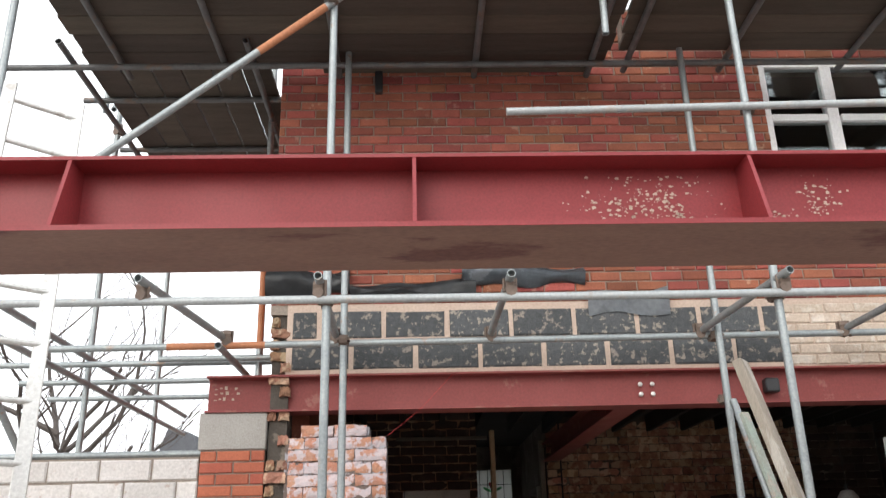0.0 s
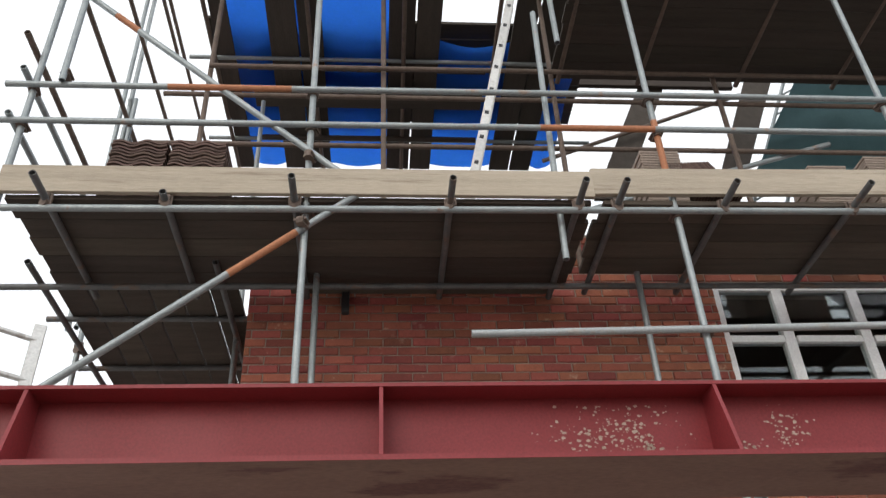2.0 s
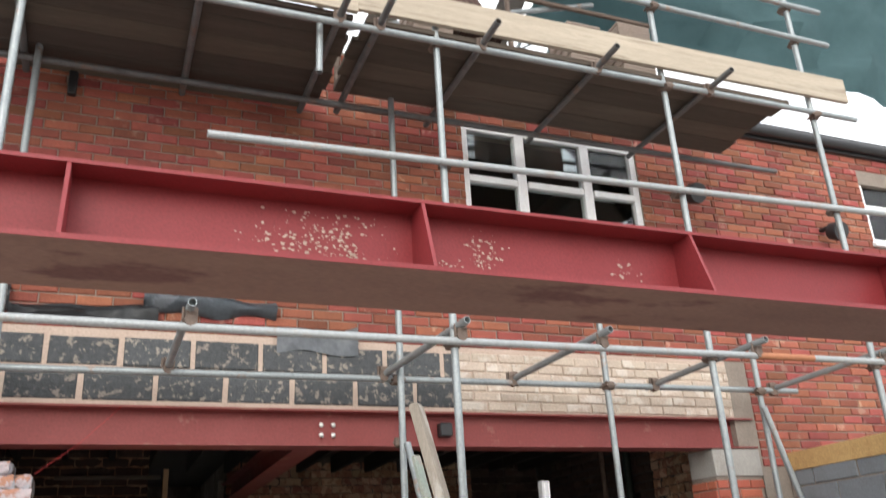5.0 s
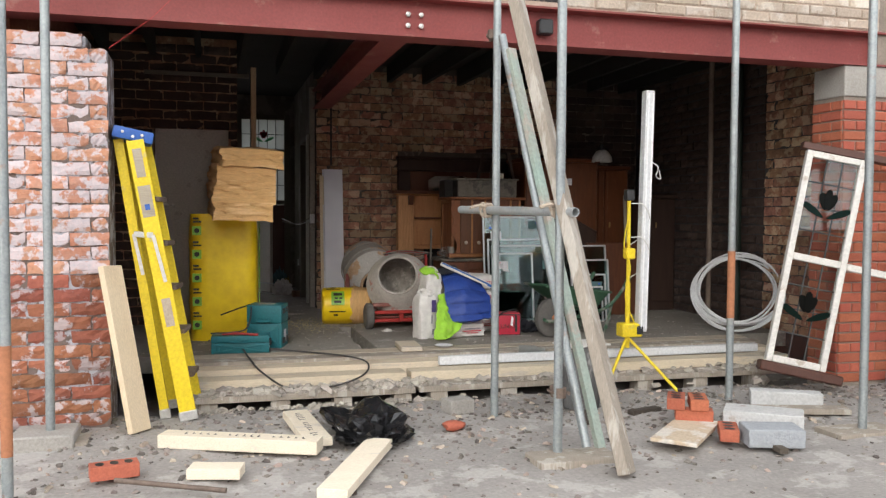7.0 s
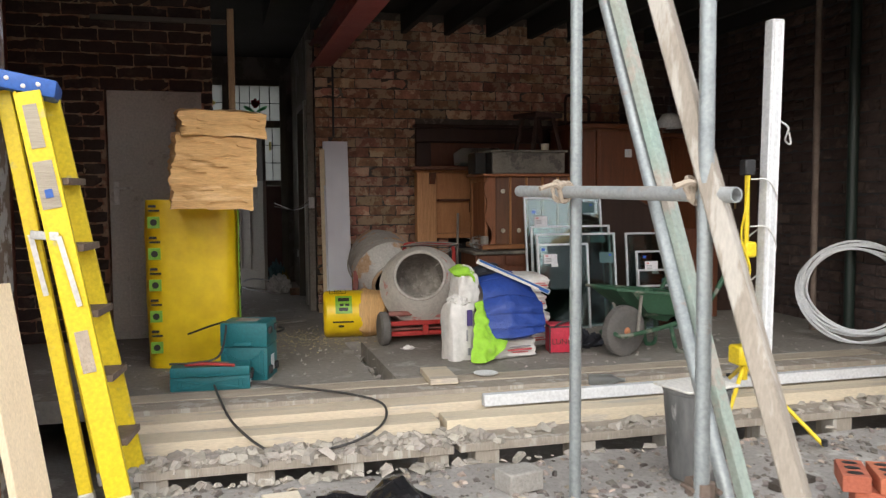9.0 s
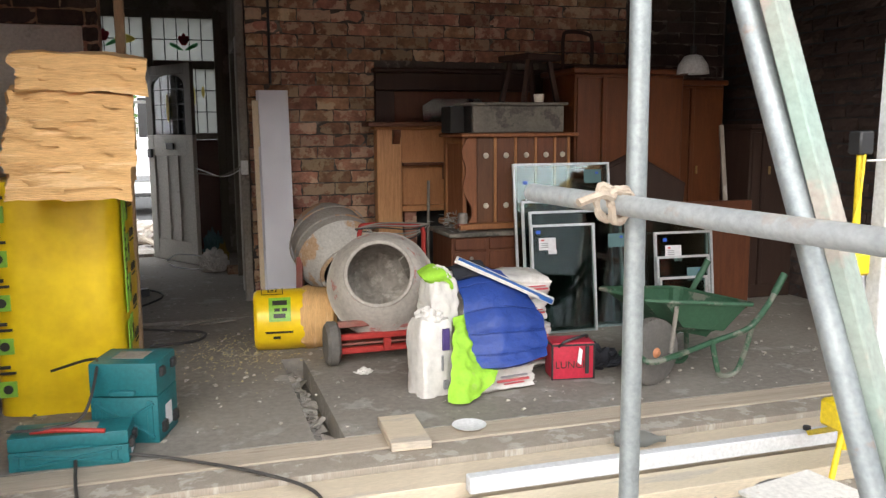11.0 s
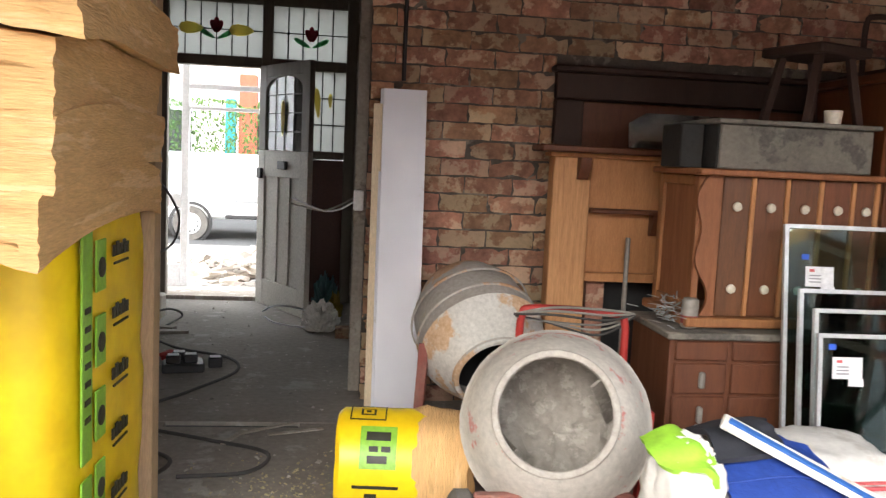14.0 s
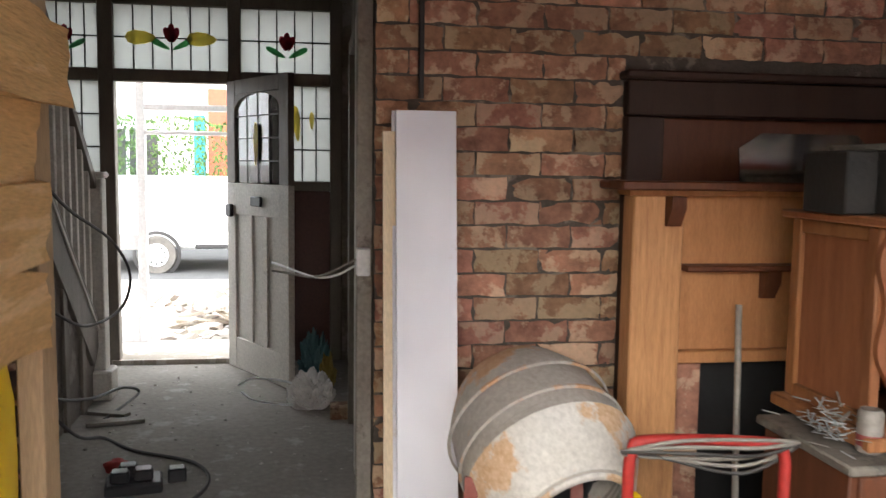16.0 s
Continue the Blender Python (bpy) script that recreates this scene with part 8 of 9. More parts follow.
scatter("slot_rubble", "rubble in the open floor slot", "rubble", 150, lambda r: (r.uniform(1.85, 1.93), r.uniform(7.38, 8.6)), lambda x, y: 0.11 - 0.9 * max(0, x - 1.89), (0.01, 0.05), M["dust"], 6)
wall("slot_bed", [((1.80, 7.36, -0.04), (2.0, 8.68, 0.05))], M["cement"], "rough bed of the open floor slot", "floor")
for x, y, rz, L in ((1.42, 9.66, 35, 0.28), (1.55, 9.62, 20, 0.24), (1.30, 9.55, 70, 0.2), (1.9, 11.4, 10, 0.1)):
    tagged(finish("lath_strip", box((-L / 2, -0.012, 0), (L / 2, 0.012, 0.006), 0.001, pose(x, y, FLOOR + 0.006, 0, 0, rz)), M["timber_grey"]), "splintered wooden lath on the floor", "lath", "floor laths")
crumpled("plaster_crumb", "white crumpled scrap on the floor", "scrap", (2.22, 8.22, FLOOR), (0.05, 0.04, 0.03), 8.8, "sack", sub=3)
saucer = tagged(finish("ceramic_dish", lathe([(0.045, 0), (0.07, 0.010), (0.073, 0.014), (0.045, 0.008), (0.008, 0.006)], 22, pose(2.475, 7.30, FLOOR + 0.002)), M["label_white"]), "white dish lying on the floor edge", "dish")


# ---- the hall, front door and what shows through it ----
DY = 12.90
M["mustard"] = mat("mustard", (0.28, 0.21, 0.05), (0.2, 0.15, 0.04), 6, 0.5, 0.9)
M["jamb_dirty"] = mat("jamb_dirty", (0.42, 0.39, 0.34), (0.27, 0.24, 0.20), 5, 0.6, 0.85, bump=0.2, third=(0.16, 0.13, 0.11), third_scale=7, third_cut=0.60)
M["dado_brown"] = mat("dado_brown", (0.10, 0.035, 0.025), (0.07, 0.026, 0.02), 4, 0.5, 0.5, bump=0.06)
M["van_white"] = mat("van_white", (0.76, 0.77, 0.78), (0.70, 0.71, 0.72), 1, 0.3, 0.3, bump=0.0, coat=0.4)
M["leaf"] = mat("leaf", (0.09, 0.17, 0.035), (0.05, 0.11, 0.025), 4, 0.6, 0.7, vary=0.5, island=True)
M["pave"] = mat("pave", (0.42, 0.39, 0.36), (0.33, 0.30, 0.27), 3, 0.5, 0.95, bump=0.2)


def door_screen():
    t = world_thing("door_screen", "varnished front door screen with leaded tulip lights", "door screen", (0.8, DY, FLOOR), kind="structure")
    y0, y1 = DY - 0.05, DY + 0.03
    posts = [(-0.14, -0.07), (0.26, 0.355), (1.065, 1.145), (1.72, 1.80)]
    for a, b in posts:
        part("post", box((a, y0, FLOOR if a > 0.2 else 1.40), (b, y1, 2.60), 0.006), M["hall_wood"], t)
    for a, b in (((-0.07), 0.26), (0.355, 1.065), (1.145, 1.72)):
        part("head_rail", box((a, y0 + 0.002, 2.53), (b, y1 - 0.002, 2.60), 0.005), M["hall_wood"], t)
        part("transom", box((a, y0 + 0.002, 2.045), (b, y1 - 0.002, 2.125), 0.005), M["hall_wood"], t)
    for a, b in ((-0.07, 0.26), (1.145, 1.72)):
        part("sill_rail", box((a, y0 - 0.01, 1.355), (b, y1 - 0.002, 1.42), 0.005), M["hall_wood"], t)
    part("dado_panel", box((1.145, y0 + 0.015, FLOOR), (1.72, y1 - 0.02, 1.354), 0.004), M["dado_brown"], t, "brown painted panel")
    part("mid_post", box((1.40, y0 + 0.003, 1.42), (1.445, y1 - 0.003, 2.044), 0.003), M["hall_wood"], t)
    leaded(t, -0.07, 0.26, 2.125, 2.53, DY - 0.012, 4, 2, (0.06, 2.31, 0.8))
    leaded(t, 0.355, 1.065, 2.125, 2.53, DY - 0.012, 6, 2, (0.71, 2.33, 0.85))
    leaded(t, 1.145, 1.72, 2.125, 2.53, DY - 0.012, 5, 2, (1.44, 2.30, 0.85))
    leaded(t, -0.07, 0.26, 1.42, 2.045, DY - 0.012, 3, 3)
    leaded(t, 1.445, 1.72, 1.42, 2.045, DY - 0.012, 3, 3)
    for s, x in ((-1, 0.52), (1, 0.90)):
        leaf_shape(t, x, 2.325, 0.09, 0.19, 90, M["glass_yellow"], DY - 0.028, "yellow_panel")
    leaf_shape(t, 1.50, 1.80, 0.05, 0.24, 5, M["glass_yellow"], DY - 0.028, "yellow_panel")
    leaf_shape(t, 1.60, 1.82, 0.03, 0.12, 0, M["glass_yellow"], DY - 0.028, "yellow_panel")
    leaf_shape(t, 0.10, 1.82, 0.03, 0.14, 0, M["glass_yellow"], DY - 0.028, "yellow_panel")


door_screen()


def front_door():
    """The open leaf, hinged on the right of the doorway; its own x runs from the hinge."""
    hinge, free = Vector((1.505, 12.12, FLOOR + 0.012)), Vector((1.095, 12.80, FLOOR + 0.012))
    w = (free - hinge).length
    ang = math.degrees(math.atan2(free.y - hinge.y, free.x - hinge.x))
    t = thing("door_2", "white panelled front door with a leaded light, standing open", "door", m=pose(*hinge, 0, 0, ang), kind="structure")
    h, d = 1.84, 0.042
    # upper frame takes a dark wood colour to imitate backlit paint
    for x0, x1 in ((0, 0.11), (w - 0.11, w)):
        part("stile", box((x0, 0, 0), (x1, d, 1.195), 0.003), M["door_paint"], t)
        part("upper_stile", box((x0, 0.001, 1.197), (x1, d - 0.001, h), 0.003), M["hall_wood"], t, "upper stile coloured dark against the backlight")
    for z0, z1 in ((0, 0.20), (1.00, 1.195)):
        part("rail", box((0.11, 0.001, z0), (w - 0.11, d - 0.001, z1), 0.003), M["door_paint"], t)
    part("top_rail", box((0.11, 0.002, h - 0.09), (w - 0.11, d - 0.002, h), 0.003), M["hall_wood"], t, "top rail coloured dark against the backlight")
    gw = w - 0.22
    for sx in (0, 1):
        arc = [(0.11 + gw * (0.5 - 0.5 * math.cos(a)) if sx == 0 else 0.11 + gw * (0.5 + 0.5 * math.cos(a)), h - 0.19 + 0.098 * math.sin(a)) for a in [math.pi / 2 * q / 8 for q in range(9)]]
        # spandrels share the dark backlit colour
        part("spandrel", prism(arc + [(0.11 if sx == 0 else 0.11 + gw, h - 0.092)], d - 0.006, pose(0, 0.003, 0)), M["hall_wood"], t)
    part("field", box((0.11, 0.014, 0.20), (w - 0.11, d - 0.014, 1.00)), M["door_paint"], t, smooth=0)
    step = (w - 0.22) / 3
    for k in range(1, 3):
        part("muntin", box((0.11 + k * step - 0.035, 0.002, 0.20), (0.11 + k * step + 0.035, d - 0.002, 1.00), 0.003), M["door_paint"], t)
    leaded(t, 0.11, w - 0.11, 1.20, h - 0.09, d / 2, 4, 4, (w / 2, 1.60, 0.9), clear=M["pane"])
    leaf_shape(t, w / 2, 1.42, 0.07, 0.30, 0, M["glass_yellow"], d / 2 - 0.018, "yellow_panel")
    part("yellow_band", box((0.13, d / 2 - 0.010, 1.50), (w - 0.13, d / 2 - 0.006, 1.545)), M["glass_yellow"], t)
    leaf_shape(t, w / 2 - 0.06, 1.29, 0.05, 0.14, 70, M["glass_green"], d / 2 - 0.016)
    leaf_shape(t, w / 2 + 0.06, 1.29, 0.05, 0.14, -70, M["glass_green"], d / 2 - 0.017)
    leaf_shape(t, w / 2, 1.44, 0.05, 0.26, 0, M["glass_yellow"], d / 2 + 0.018, "yellow_panel")
    for yy in (-0.02, d + 0.001):
        part("letter_plate", box((w / 2 - 0.09, yy, 1.06), (w / 2 + 0.04, yy + 0.02, 1.12), 0.006), M["black"], t, "black letter plate")
    part("lock_case", box((w - 0.09, d, 0.98), (w - 0.02, d + 0.025, 1.06), 0.005), M["black"], t, "black rim lock")
    part("knob", lathe([(0.008, 0), (0.008, 0.03), (0.022, 0.04), (0.02, 0.055), (0.005, 0.06)], 14, pose(w - 0.05, 0, 1.02, 90)), M["black"], t, "black door knob")


front_door()


# hall side: door lining, socket, cables, stair
part_lining = world_thing("door_3", "pale timber lining of a doorway off the hall", "door lining", (1.84, 11.1, FLOOR), kind="structure")
part("jamb", box((1.79, 10.70, FLOOR), (1.86, 10.82, 2.14), 0.004), M["door_paint"], part_lining)
part("jamb", box((1.79, 11.42, FLOOR), (1.86, 11.50, 2.14), 0.004), M["hall_wood"], part_lining)
part("head", box((1.79, 10.822, 2.07), (1.86, 11.418, 2.14), 0.004), M["hall_wood"], part_lining)
# near-black sheet standing for the shade inside the doorway
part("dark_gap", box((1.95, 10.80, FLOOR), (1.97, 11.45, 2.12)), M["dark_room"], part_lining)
sw = thing("socket_box", "white plastic socket box with loose wires", "socket", (1.80, 10.22, 1.13))
part("box_body", box((-0.03, -0.02, 0), (0.02, 0.03, 0.10), 0.005), M["upvc"], sw)
for k in range(2):
    pts = smooth_line([(-0.03, 0.0, 0.04 + 0.02 * k), (-0.10, 0.02, 0.0 + 0.02 * k), (-0.18, 0.05, -0.01), (-0.28, 0.02, 0.03 - 0.02 * k), (-0.33, 0.0, 0.05 - 0.03 * k)], 5)
    part("wire", sweep(pts, 0.005, 6), M["pipe_white"] if k == 0 else M["dirty_steel"], sw, "loose grey wire")
tagged(finish("socket_plate", box((1.84, 12.2, 0.55), (1.855, 12.28, 0.63), 0.004), M["upvc"]), "white socket plate low on the hall wall", "socket")
tagged(finish("door_jamb", box((1.775, 10.28, FLOOR), (1.855, 10.37, 2.62), 0.004), M["jamb_dirty"]), "dirty pale timber jamb at the end of the hall wall", "jamb", kind="structure")
tagged(finish("torn_plaster", blob((0.03, 0.16, 0.9), 6, 0.5, 4, pose(1.852, 10.5, 1.5), 5.0), M["plaster_dirty"]), "torn edge of old plaster on the hall wall", "plaster", kind="structure")


def stair():
    t = world_thing("staircase", "painted staircase side with balusters rising toward the room", "stairs", (0.2, 11.2, FLOOR))
    k1 = 0.98
    part("newel", box((0.355, 12.02, FLOOR), (0.465, 12.13, 1.44), 0.008), M["door_paint"], t)
    part("newel_cap", box((0.34, 12.005, 1.44), (0.48, 12.145, 1.475), 0.012), M["door_paint"], t)
    part("newel_foot", box((0.335, 11.98, FLOOR), (0.50, 12.16, 0.37), 0.012), M["door_paint"], t)
    part("handrail", between((0.41, 12.03, 1.40), (0.41, 10.8, 1.40 + 1.23 * k1), 0.06, 0.05), M["hall_wood"], t)
    part("string", between((0.41, 12.02, 0.50), (0.41, 10.2, 0.50 + 1.82 * k1), 0.04, 0.24, 0.003), M["hall_wood"], t)
    part("string_bead", between((0.432, 12.02, 0.60), (0.432, 10.2, 0.60 + 1.82 * k1), 0.012, 0.02, 0.003), M["door_paint"], t)
    part("side_panel", prism([(12.02, FLOOR), (12.02, 0.42), (9.9, 0.42 + 2.12 * k1), (9.9, FLOOR)], 0.02, Matrix(((0, -1, 0, 0.405), (1, 0, 0, 0), (0, 0, 1, 0), (0, 0, 0, 1)))), M["plaster_dirty"], t)
    for y in (11.75, 11.45, 11.15, 10.85):
        part("panel_batten", box((0.406, y - 0.03, FLOOR), (0.424, y + 0.03, 0.36 + (12.02 - y) * k1), 0.003), M["hall_wood"], t)
    for k in range(11):
        y = 11.93 - 0.115 * k
        z = 0.60 + (12.02 - y) * k1
        part("baluster", box((0.395, y - 0.017, z), (0.425, y + 0.017, z + 0.80), 0.003), M["door_paint"], t)
    for k in range(9):
        part("tread", box((-0.30, 11.78 - 0.20 * k, FLOOR + 0.17 + 0.19 * k), (0.385, 12.02 - 0.20 * k, FLOOR + 0.20 + 0.19 * k), 0.006), M["hall_wood"], t)


stair()
CAB = [
    [(0.47, 10.9, 1.48), (0.50, 11.3, 1.30), (0.56, 11.8, 1.12), (0.62, 11.95, 0.92), (0.58, 11.9, 0.74), (0.50, 11.5, 0.72), (0.46, 11.0, 0.90)],
    [(0.46, 10.2, 1.15), (0.48, 10.6, 0.70), (0.54, 11.1, 0.30), (0.62, 11.3, FLOOR + 0.012), (0.80, 11.1, FLOOR + 0.012), (1.10, 10.9, FLOOR + 0.012), (1.18, 10.6, FLOOR + 0.012), (1.0, 10.2, FLOOR + 0.012), (0.85, 9.9, FLOOR + 0.012), (0.95, 9.45, FLOOR + 0.012), (1.10, 9.25, FLOOR + 0.012), (1.02, 8.95, FLOOR + 0.012), (1.16, 8.75, FLOOR + 0.012)],
    [(0.90, 9.65, FLOOR + 0.012), (1.20, 9.50, FLOOR + 0.012), (1.45, 9.35, FLOOR + 0.012), (1.40, 9.15, FLOOR + 0.012), (1.15, 9.10, FLOOR + 0.012)],
    [(0.46, 10.5, 0.95), (0.48, 10.9, 0.55), (0.50, 11.5, 0.35), (0.58, 11.9, 0.30), (0.62, 12.1, FLOOR + 0.012), (0.55, 11.6, FLOOR + 0.012)]]
for c in CAB:
    tagged(finish("hall_cable", sweep(smooth_line(c, 8), 0.008, 8), M["cable"]), "dark rubber cable trailing along the hall", "cable", "hall cables")
bt = thing("battery_case", "open black case with power tool batteries on the floor", "tool case", (0.80, 10.55, FLOOR), 10)
part("case", box((0, 0, 0), (0.22, 0.15, 0.05), 0.01), M["black"], bt)
for i, (x, y) in enumerate(((0.02, 0.02), (0.11, 0.03), (0.05, 0.09), (0.24, 0.10))):
    b = part("battery", box((x, y, 0.05 if i < 3 else 0.0), (x + 0.075, y + 0.055, 0.095 if i < 3 else 0.06), 0.008), M["black"], bt)
    part("battery_top", box((x + 0.008, y + 0.005, 0.0955 if i < 3 else 0.0605), (x + 0.067, y + 0.05, 0.101 if i < 3 else 0.066), 0.003), M["label_white"], b, "pale battery face")
tagged(finish("red_tool", blob((0.05, 0.04, 0.03), 3, 0.4, 3, pose(0.78, 10.85, FLOOR + 0.03)), M["red_frame"]), "red and black hand tool on the floor", "tool")
crumpled("carrier_bag", "crumpled white plastic carrier bag on the hall floor", "bag", (1.60, 11.78, FLOOR), (0.13, 0.12, 0.24), 4.4, "sack", rough=0.35)
crumpled("rubbish_bag", "blue and yellow rubbish bag in the hall corner", "bag", (1.62, 12.4, FLOOR), (0.10, 0.13, 0.30), 5.4, "netting")
crumpled("yellow_rag", "yellow rag over the rubbish in the corner", "rag", (1.70, 12.2, FLOOR), (0.05, 0.07, 0.24), 7.7, "mustard", sub=4)
tagged(finish("brick_half", box((1.70, 11.50, FLOOR), (1.82, 11.62, 0.27), 0.006), M["brick_old"]), "old half brick on the hall floor", "brick")
tagged(finish("white_pipe_loop", sweep(smooth_line([(1.20, 11.9, 0.30), (1.30, 11.8, 0.36), (1.50, 11.75, 0.34), (1.66, 11.7, 0.26), (1.50, 11.72, 0.23), (1.30, 11.75, 0.25), (1.22, 11.85, 0.27)], 6), 0.007, 6), M["pipe_white"]), "thin white pipe curled on the floor", "pipe")
for x, y, rz, L, w in ((0.62, 11.55, 12, 0.28, 0.07), (0.55, 11.7, -20, 0.22, 0.06)):
    tagged(finish("scrap_wood", box((-L / 2, -w / 2, 0), (L / 2, w / 2, 0.02), 0.002, pose(x, y, FLOOR + 0.006, 0, 0, rz)), M["hall_wood"]), "dark wood scrap on the hall floor", "wood")


# porch frame outside the door
def porch():
    t = world_thing("porch_frame", "white glazed porch frame outside the front door", "porch", (0.7, 13.9, 0.15))
    y = 13.9
    for a, b in ((0.07, 0.115), (0.27, 0.335), (1.35, 1.45)):
        part("post", box((a, y, 0.12), (b, y + 0.07, 2.2), 0.005), M["upvc"], t)
    for z0, z1 in ((1.93, 1.975), (1.745, 1.775), (2.16, 2.24)):
        part("rail", box((0.335, y + 0.002, z0), (1.35, y + 0.068, z1), 0.004), M["upvc"], t)
    part("side_rail", box((0.115, y + 0.002, 0.86), (0.27, y + 0.068, 0.98), 0.004), M["upvc"], t)
    part("side_rail", box((0.115, y + 0.002, 0.12), (0.27, y + 0.068, 0.34), 0.004), M["upvc"], t)
    part("porch_step", box((0.05, 13.15, -0.05), (1.5, 13.95, 0.14), 0.01), M["pave"], t)
    g = part("pane", box((0.115, y + 0.03, 0.98), (0.27, y + 0.036, 2.16)), M["pane"], t, smooth=0)
    g.visible_shadow = False


porch()


def van():
    t = thing("parked_van", "low white panel van parked in the street", "van", (-0.65, 19.3, -0.02))
    bm = prism([(-1.8, 0.35), (3.4, 0.35), (3.4, 1.22), (3.2, 1.36), (-1.55, 1.36), (-1.75, 1.25), (-1.8, 0.9)], 1.8, None, 0.05)
    part("body", bm, M["van_white"], t)
    part("bumper_strip", box((0.75, -0.03, 0.62), (3.3, 0.0, 0.72), 0.01), mat("van_trim", (0.30, 0.31, 0.32), None, 4, 0.3, 0.6), t, "grey side rubbing strip")
    part("sill_strip", box((0.6, -0.02, 0.36), (3.3, 0.0, 0.42), 0.01), M["black"], t)
    for x in (0.08, 2.75):
        w = part("wheel", lathe([(0.17, -0.09), (0.255, -0.10), (0.27, -0.06), (0.27, 0.06), (0.255, 0.10), (0.17, 0.09)], 30, pose(x, 0.05, 0.27, 90)), M["rubber"], t, "dark tyre")
        part("hub_cap", lathe([(0.175, 0.0), (0.16, 0.03), (0.06, 0.045), (0.02, 0.05)], 24, pose(x, -0.02, 0.27, 90)), M["spacer"], w, "silver hub cap")
        part("wheel_arch", lathe([(0.285, 0), (0.33, 0.01), (0.33, 0.02), (0.285, 0.025)], 30, pose(x, 0.0, 0.28, 90), True), M["black"], t)
        for k in range(10):
            a = 2 * math.pi * k / 10
            part("hub_slot", box((-0.012, -0.052, 0.08), (0.012, -0.044, 0.13), 0.002, pose(x, -0.006, 0.27, 0, math.degrees(a), 0)), M["black"], w)


van()
tagged(finish("front_yard", box((-3.5, 13.12, -0.10), (5.5, 18.4, 0.02)), M["pave"], smooth=0), "pale dusty front yard", "yard", kind="structure")
tagged(finish("street", box((-40, 18.4, -0.06), (40, 25, 0.0)), mat("asphalt", (0.09, 0.09, 0.09), (0.06, 0.06, 0.06), 6, 0.5, 0.95, bump=0.2), smooth=0), "grey asphalt street", "road", kind="structure")
scatter("front_rubble", "heap of broken timber and rubble in the front yard", "rubble", 700, lambda r: (r.gauss(0.85, 0.6), r.uniform(14.2, 17.0)), lambda x, y: 0.02 + 0.12 * max(0, 1 - abs(y - 15.8)) * max(0, 1.2 - abs(x - 0.9)), (0.02, 0.14), mat("crumb_front", (0.46, 0.41, 0.36), (0.34, 0.28, 0.23), 5, 0.6, 0.95, vary=0.45, island=True), 12)
rnd = random.Random(31)
for k in range(12):
    x, y = rnd.uniform(0.3, 1.6), rnd.uniform(14.6, 16.8)
    L = rnd.uniform(0.3, 0.9)
    tagged(finish("rubble_plank", box((-L / 2, -0.06, 0), (L / 2, 0.06, 0.03), 0.003, pose(x, y, 0.06 + 0.02 * k % 0.16, rnd.uniform(-12, 12), rnd.uniform(-15, 15), rnd.uniform(0, 180))), M["board_light"] if k % 2 else M["timber_grey"]), "broken plank in the front yard rubble", "plank", "rubble planks")


def hedge(x0, x1, y, z0, z1, seed):
    rnd = random.Random(seed)
    verts, faces = [], []
    for _ in range(5200):
        p = Vector((rnd.uniform(x0, x1), y + rnd.uniform(-0.4, 0.4), rnd.uniform(z0, z1)))
        p.z = min(p.z, z1 - 0.35 * abs(noise.noise((p.x * 1.5, 0, seed))) - 0.1)
        s = rnd.uniform(0.025, 0.06)
        e = Euler((rnd.uniform(0, 6), rnd.uniform(0, 6), rnd.uniform(0, 6))).to_matrix()
        o = len(verts)
        for v in ((-1, 0, 0), (0, -0.5, 0.1), (1, 0, 0), (0, 0.5, 0.1)):
            verts.append(tuple(p + e @ (Vector(v) * s)))
        faces.append((o, o + 1, o + 2, o + 3))
    me = bpy.data.meshes.new("hedge")
    me.from_pydata(verts, [], faces)
    me.materials.append(M["leaf"])
    tagged(new("hedge", me), "leafy green garden hedge across the street", "hedge", kind="stuff")


hedge(-3.5, 0.4, 24.6, 0.0, 2.55, 9)


def house_opposite():
    t = world_thing("house_opposite", "red brick house with white window across the street", "house", (1.0, 27.0, 0))
    part("wall", box((-4.0, 27.5, 0), (12, 33, 6.0)), M["block_pale"], t, smooth=0)
    part("roof", prism([(-4.3, 6.0), (12.4, 6.0), (9.0, 9.0), (-1.5, 9.0)], 6.0, pose(0, 27.3, 0)), M["slate"], t, smooth=0)
    for x in (-3.4, -0.5, 3.2):
        for z in (1.0, 3.9):
            w = part("window", box((x, 27.42, z), (x + 1.5, 27.52, z + 1.4), 0.01), M["upvc"], t, "white window frame")
            part("pane", box((x + 0.08, 27.40, z + 0.08), (x + 0.71, 27.419, z + 1.32)), M["black"], w, smooth=0)
            part("pane", box((x + 0.79, 27.40, z + 0.08), (x + 1.42, 27.419, z + 1.32)), M["black"], w, smooth=0)
    part("porch_arch", box((-0.75, 26.6, 0), (-0.35, 27.0, 3.2), 0.02), M["brick_orange"], t)
    part("gate_post", box((-1.05, 26.5, 0), (-0.82, 26.75, 2.6), 0.02), mat("teal_paint", (0.02, 0.28, 0.30), None, 4, 0.4, 0.5), t, "teal painted post")


house_opposite()


# ---- bricks and blocks, piece by piece ----
BRICK_MESHES = {}


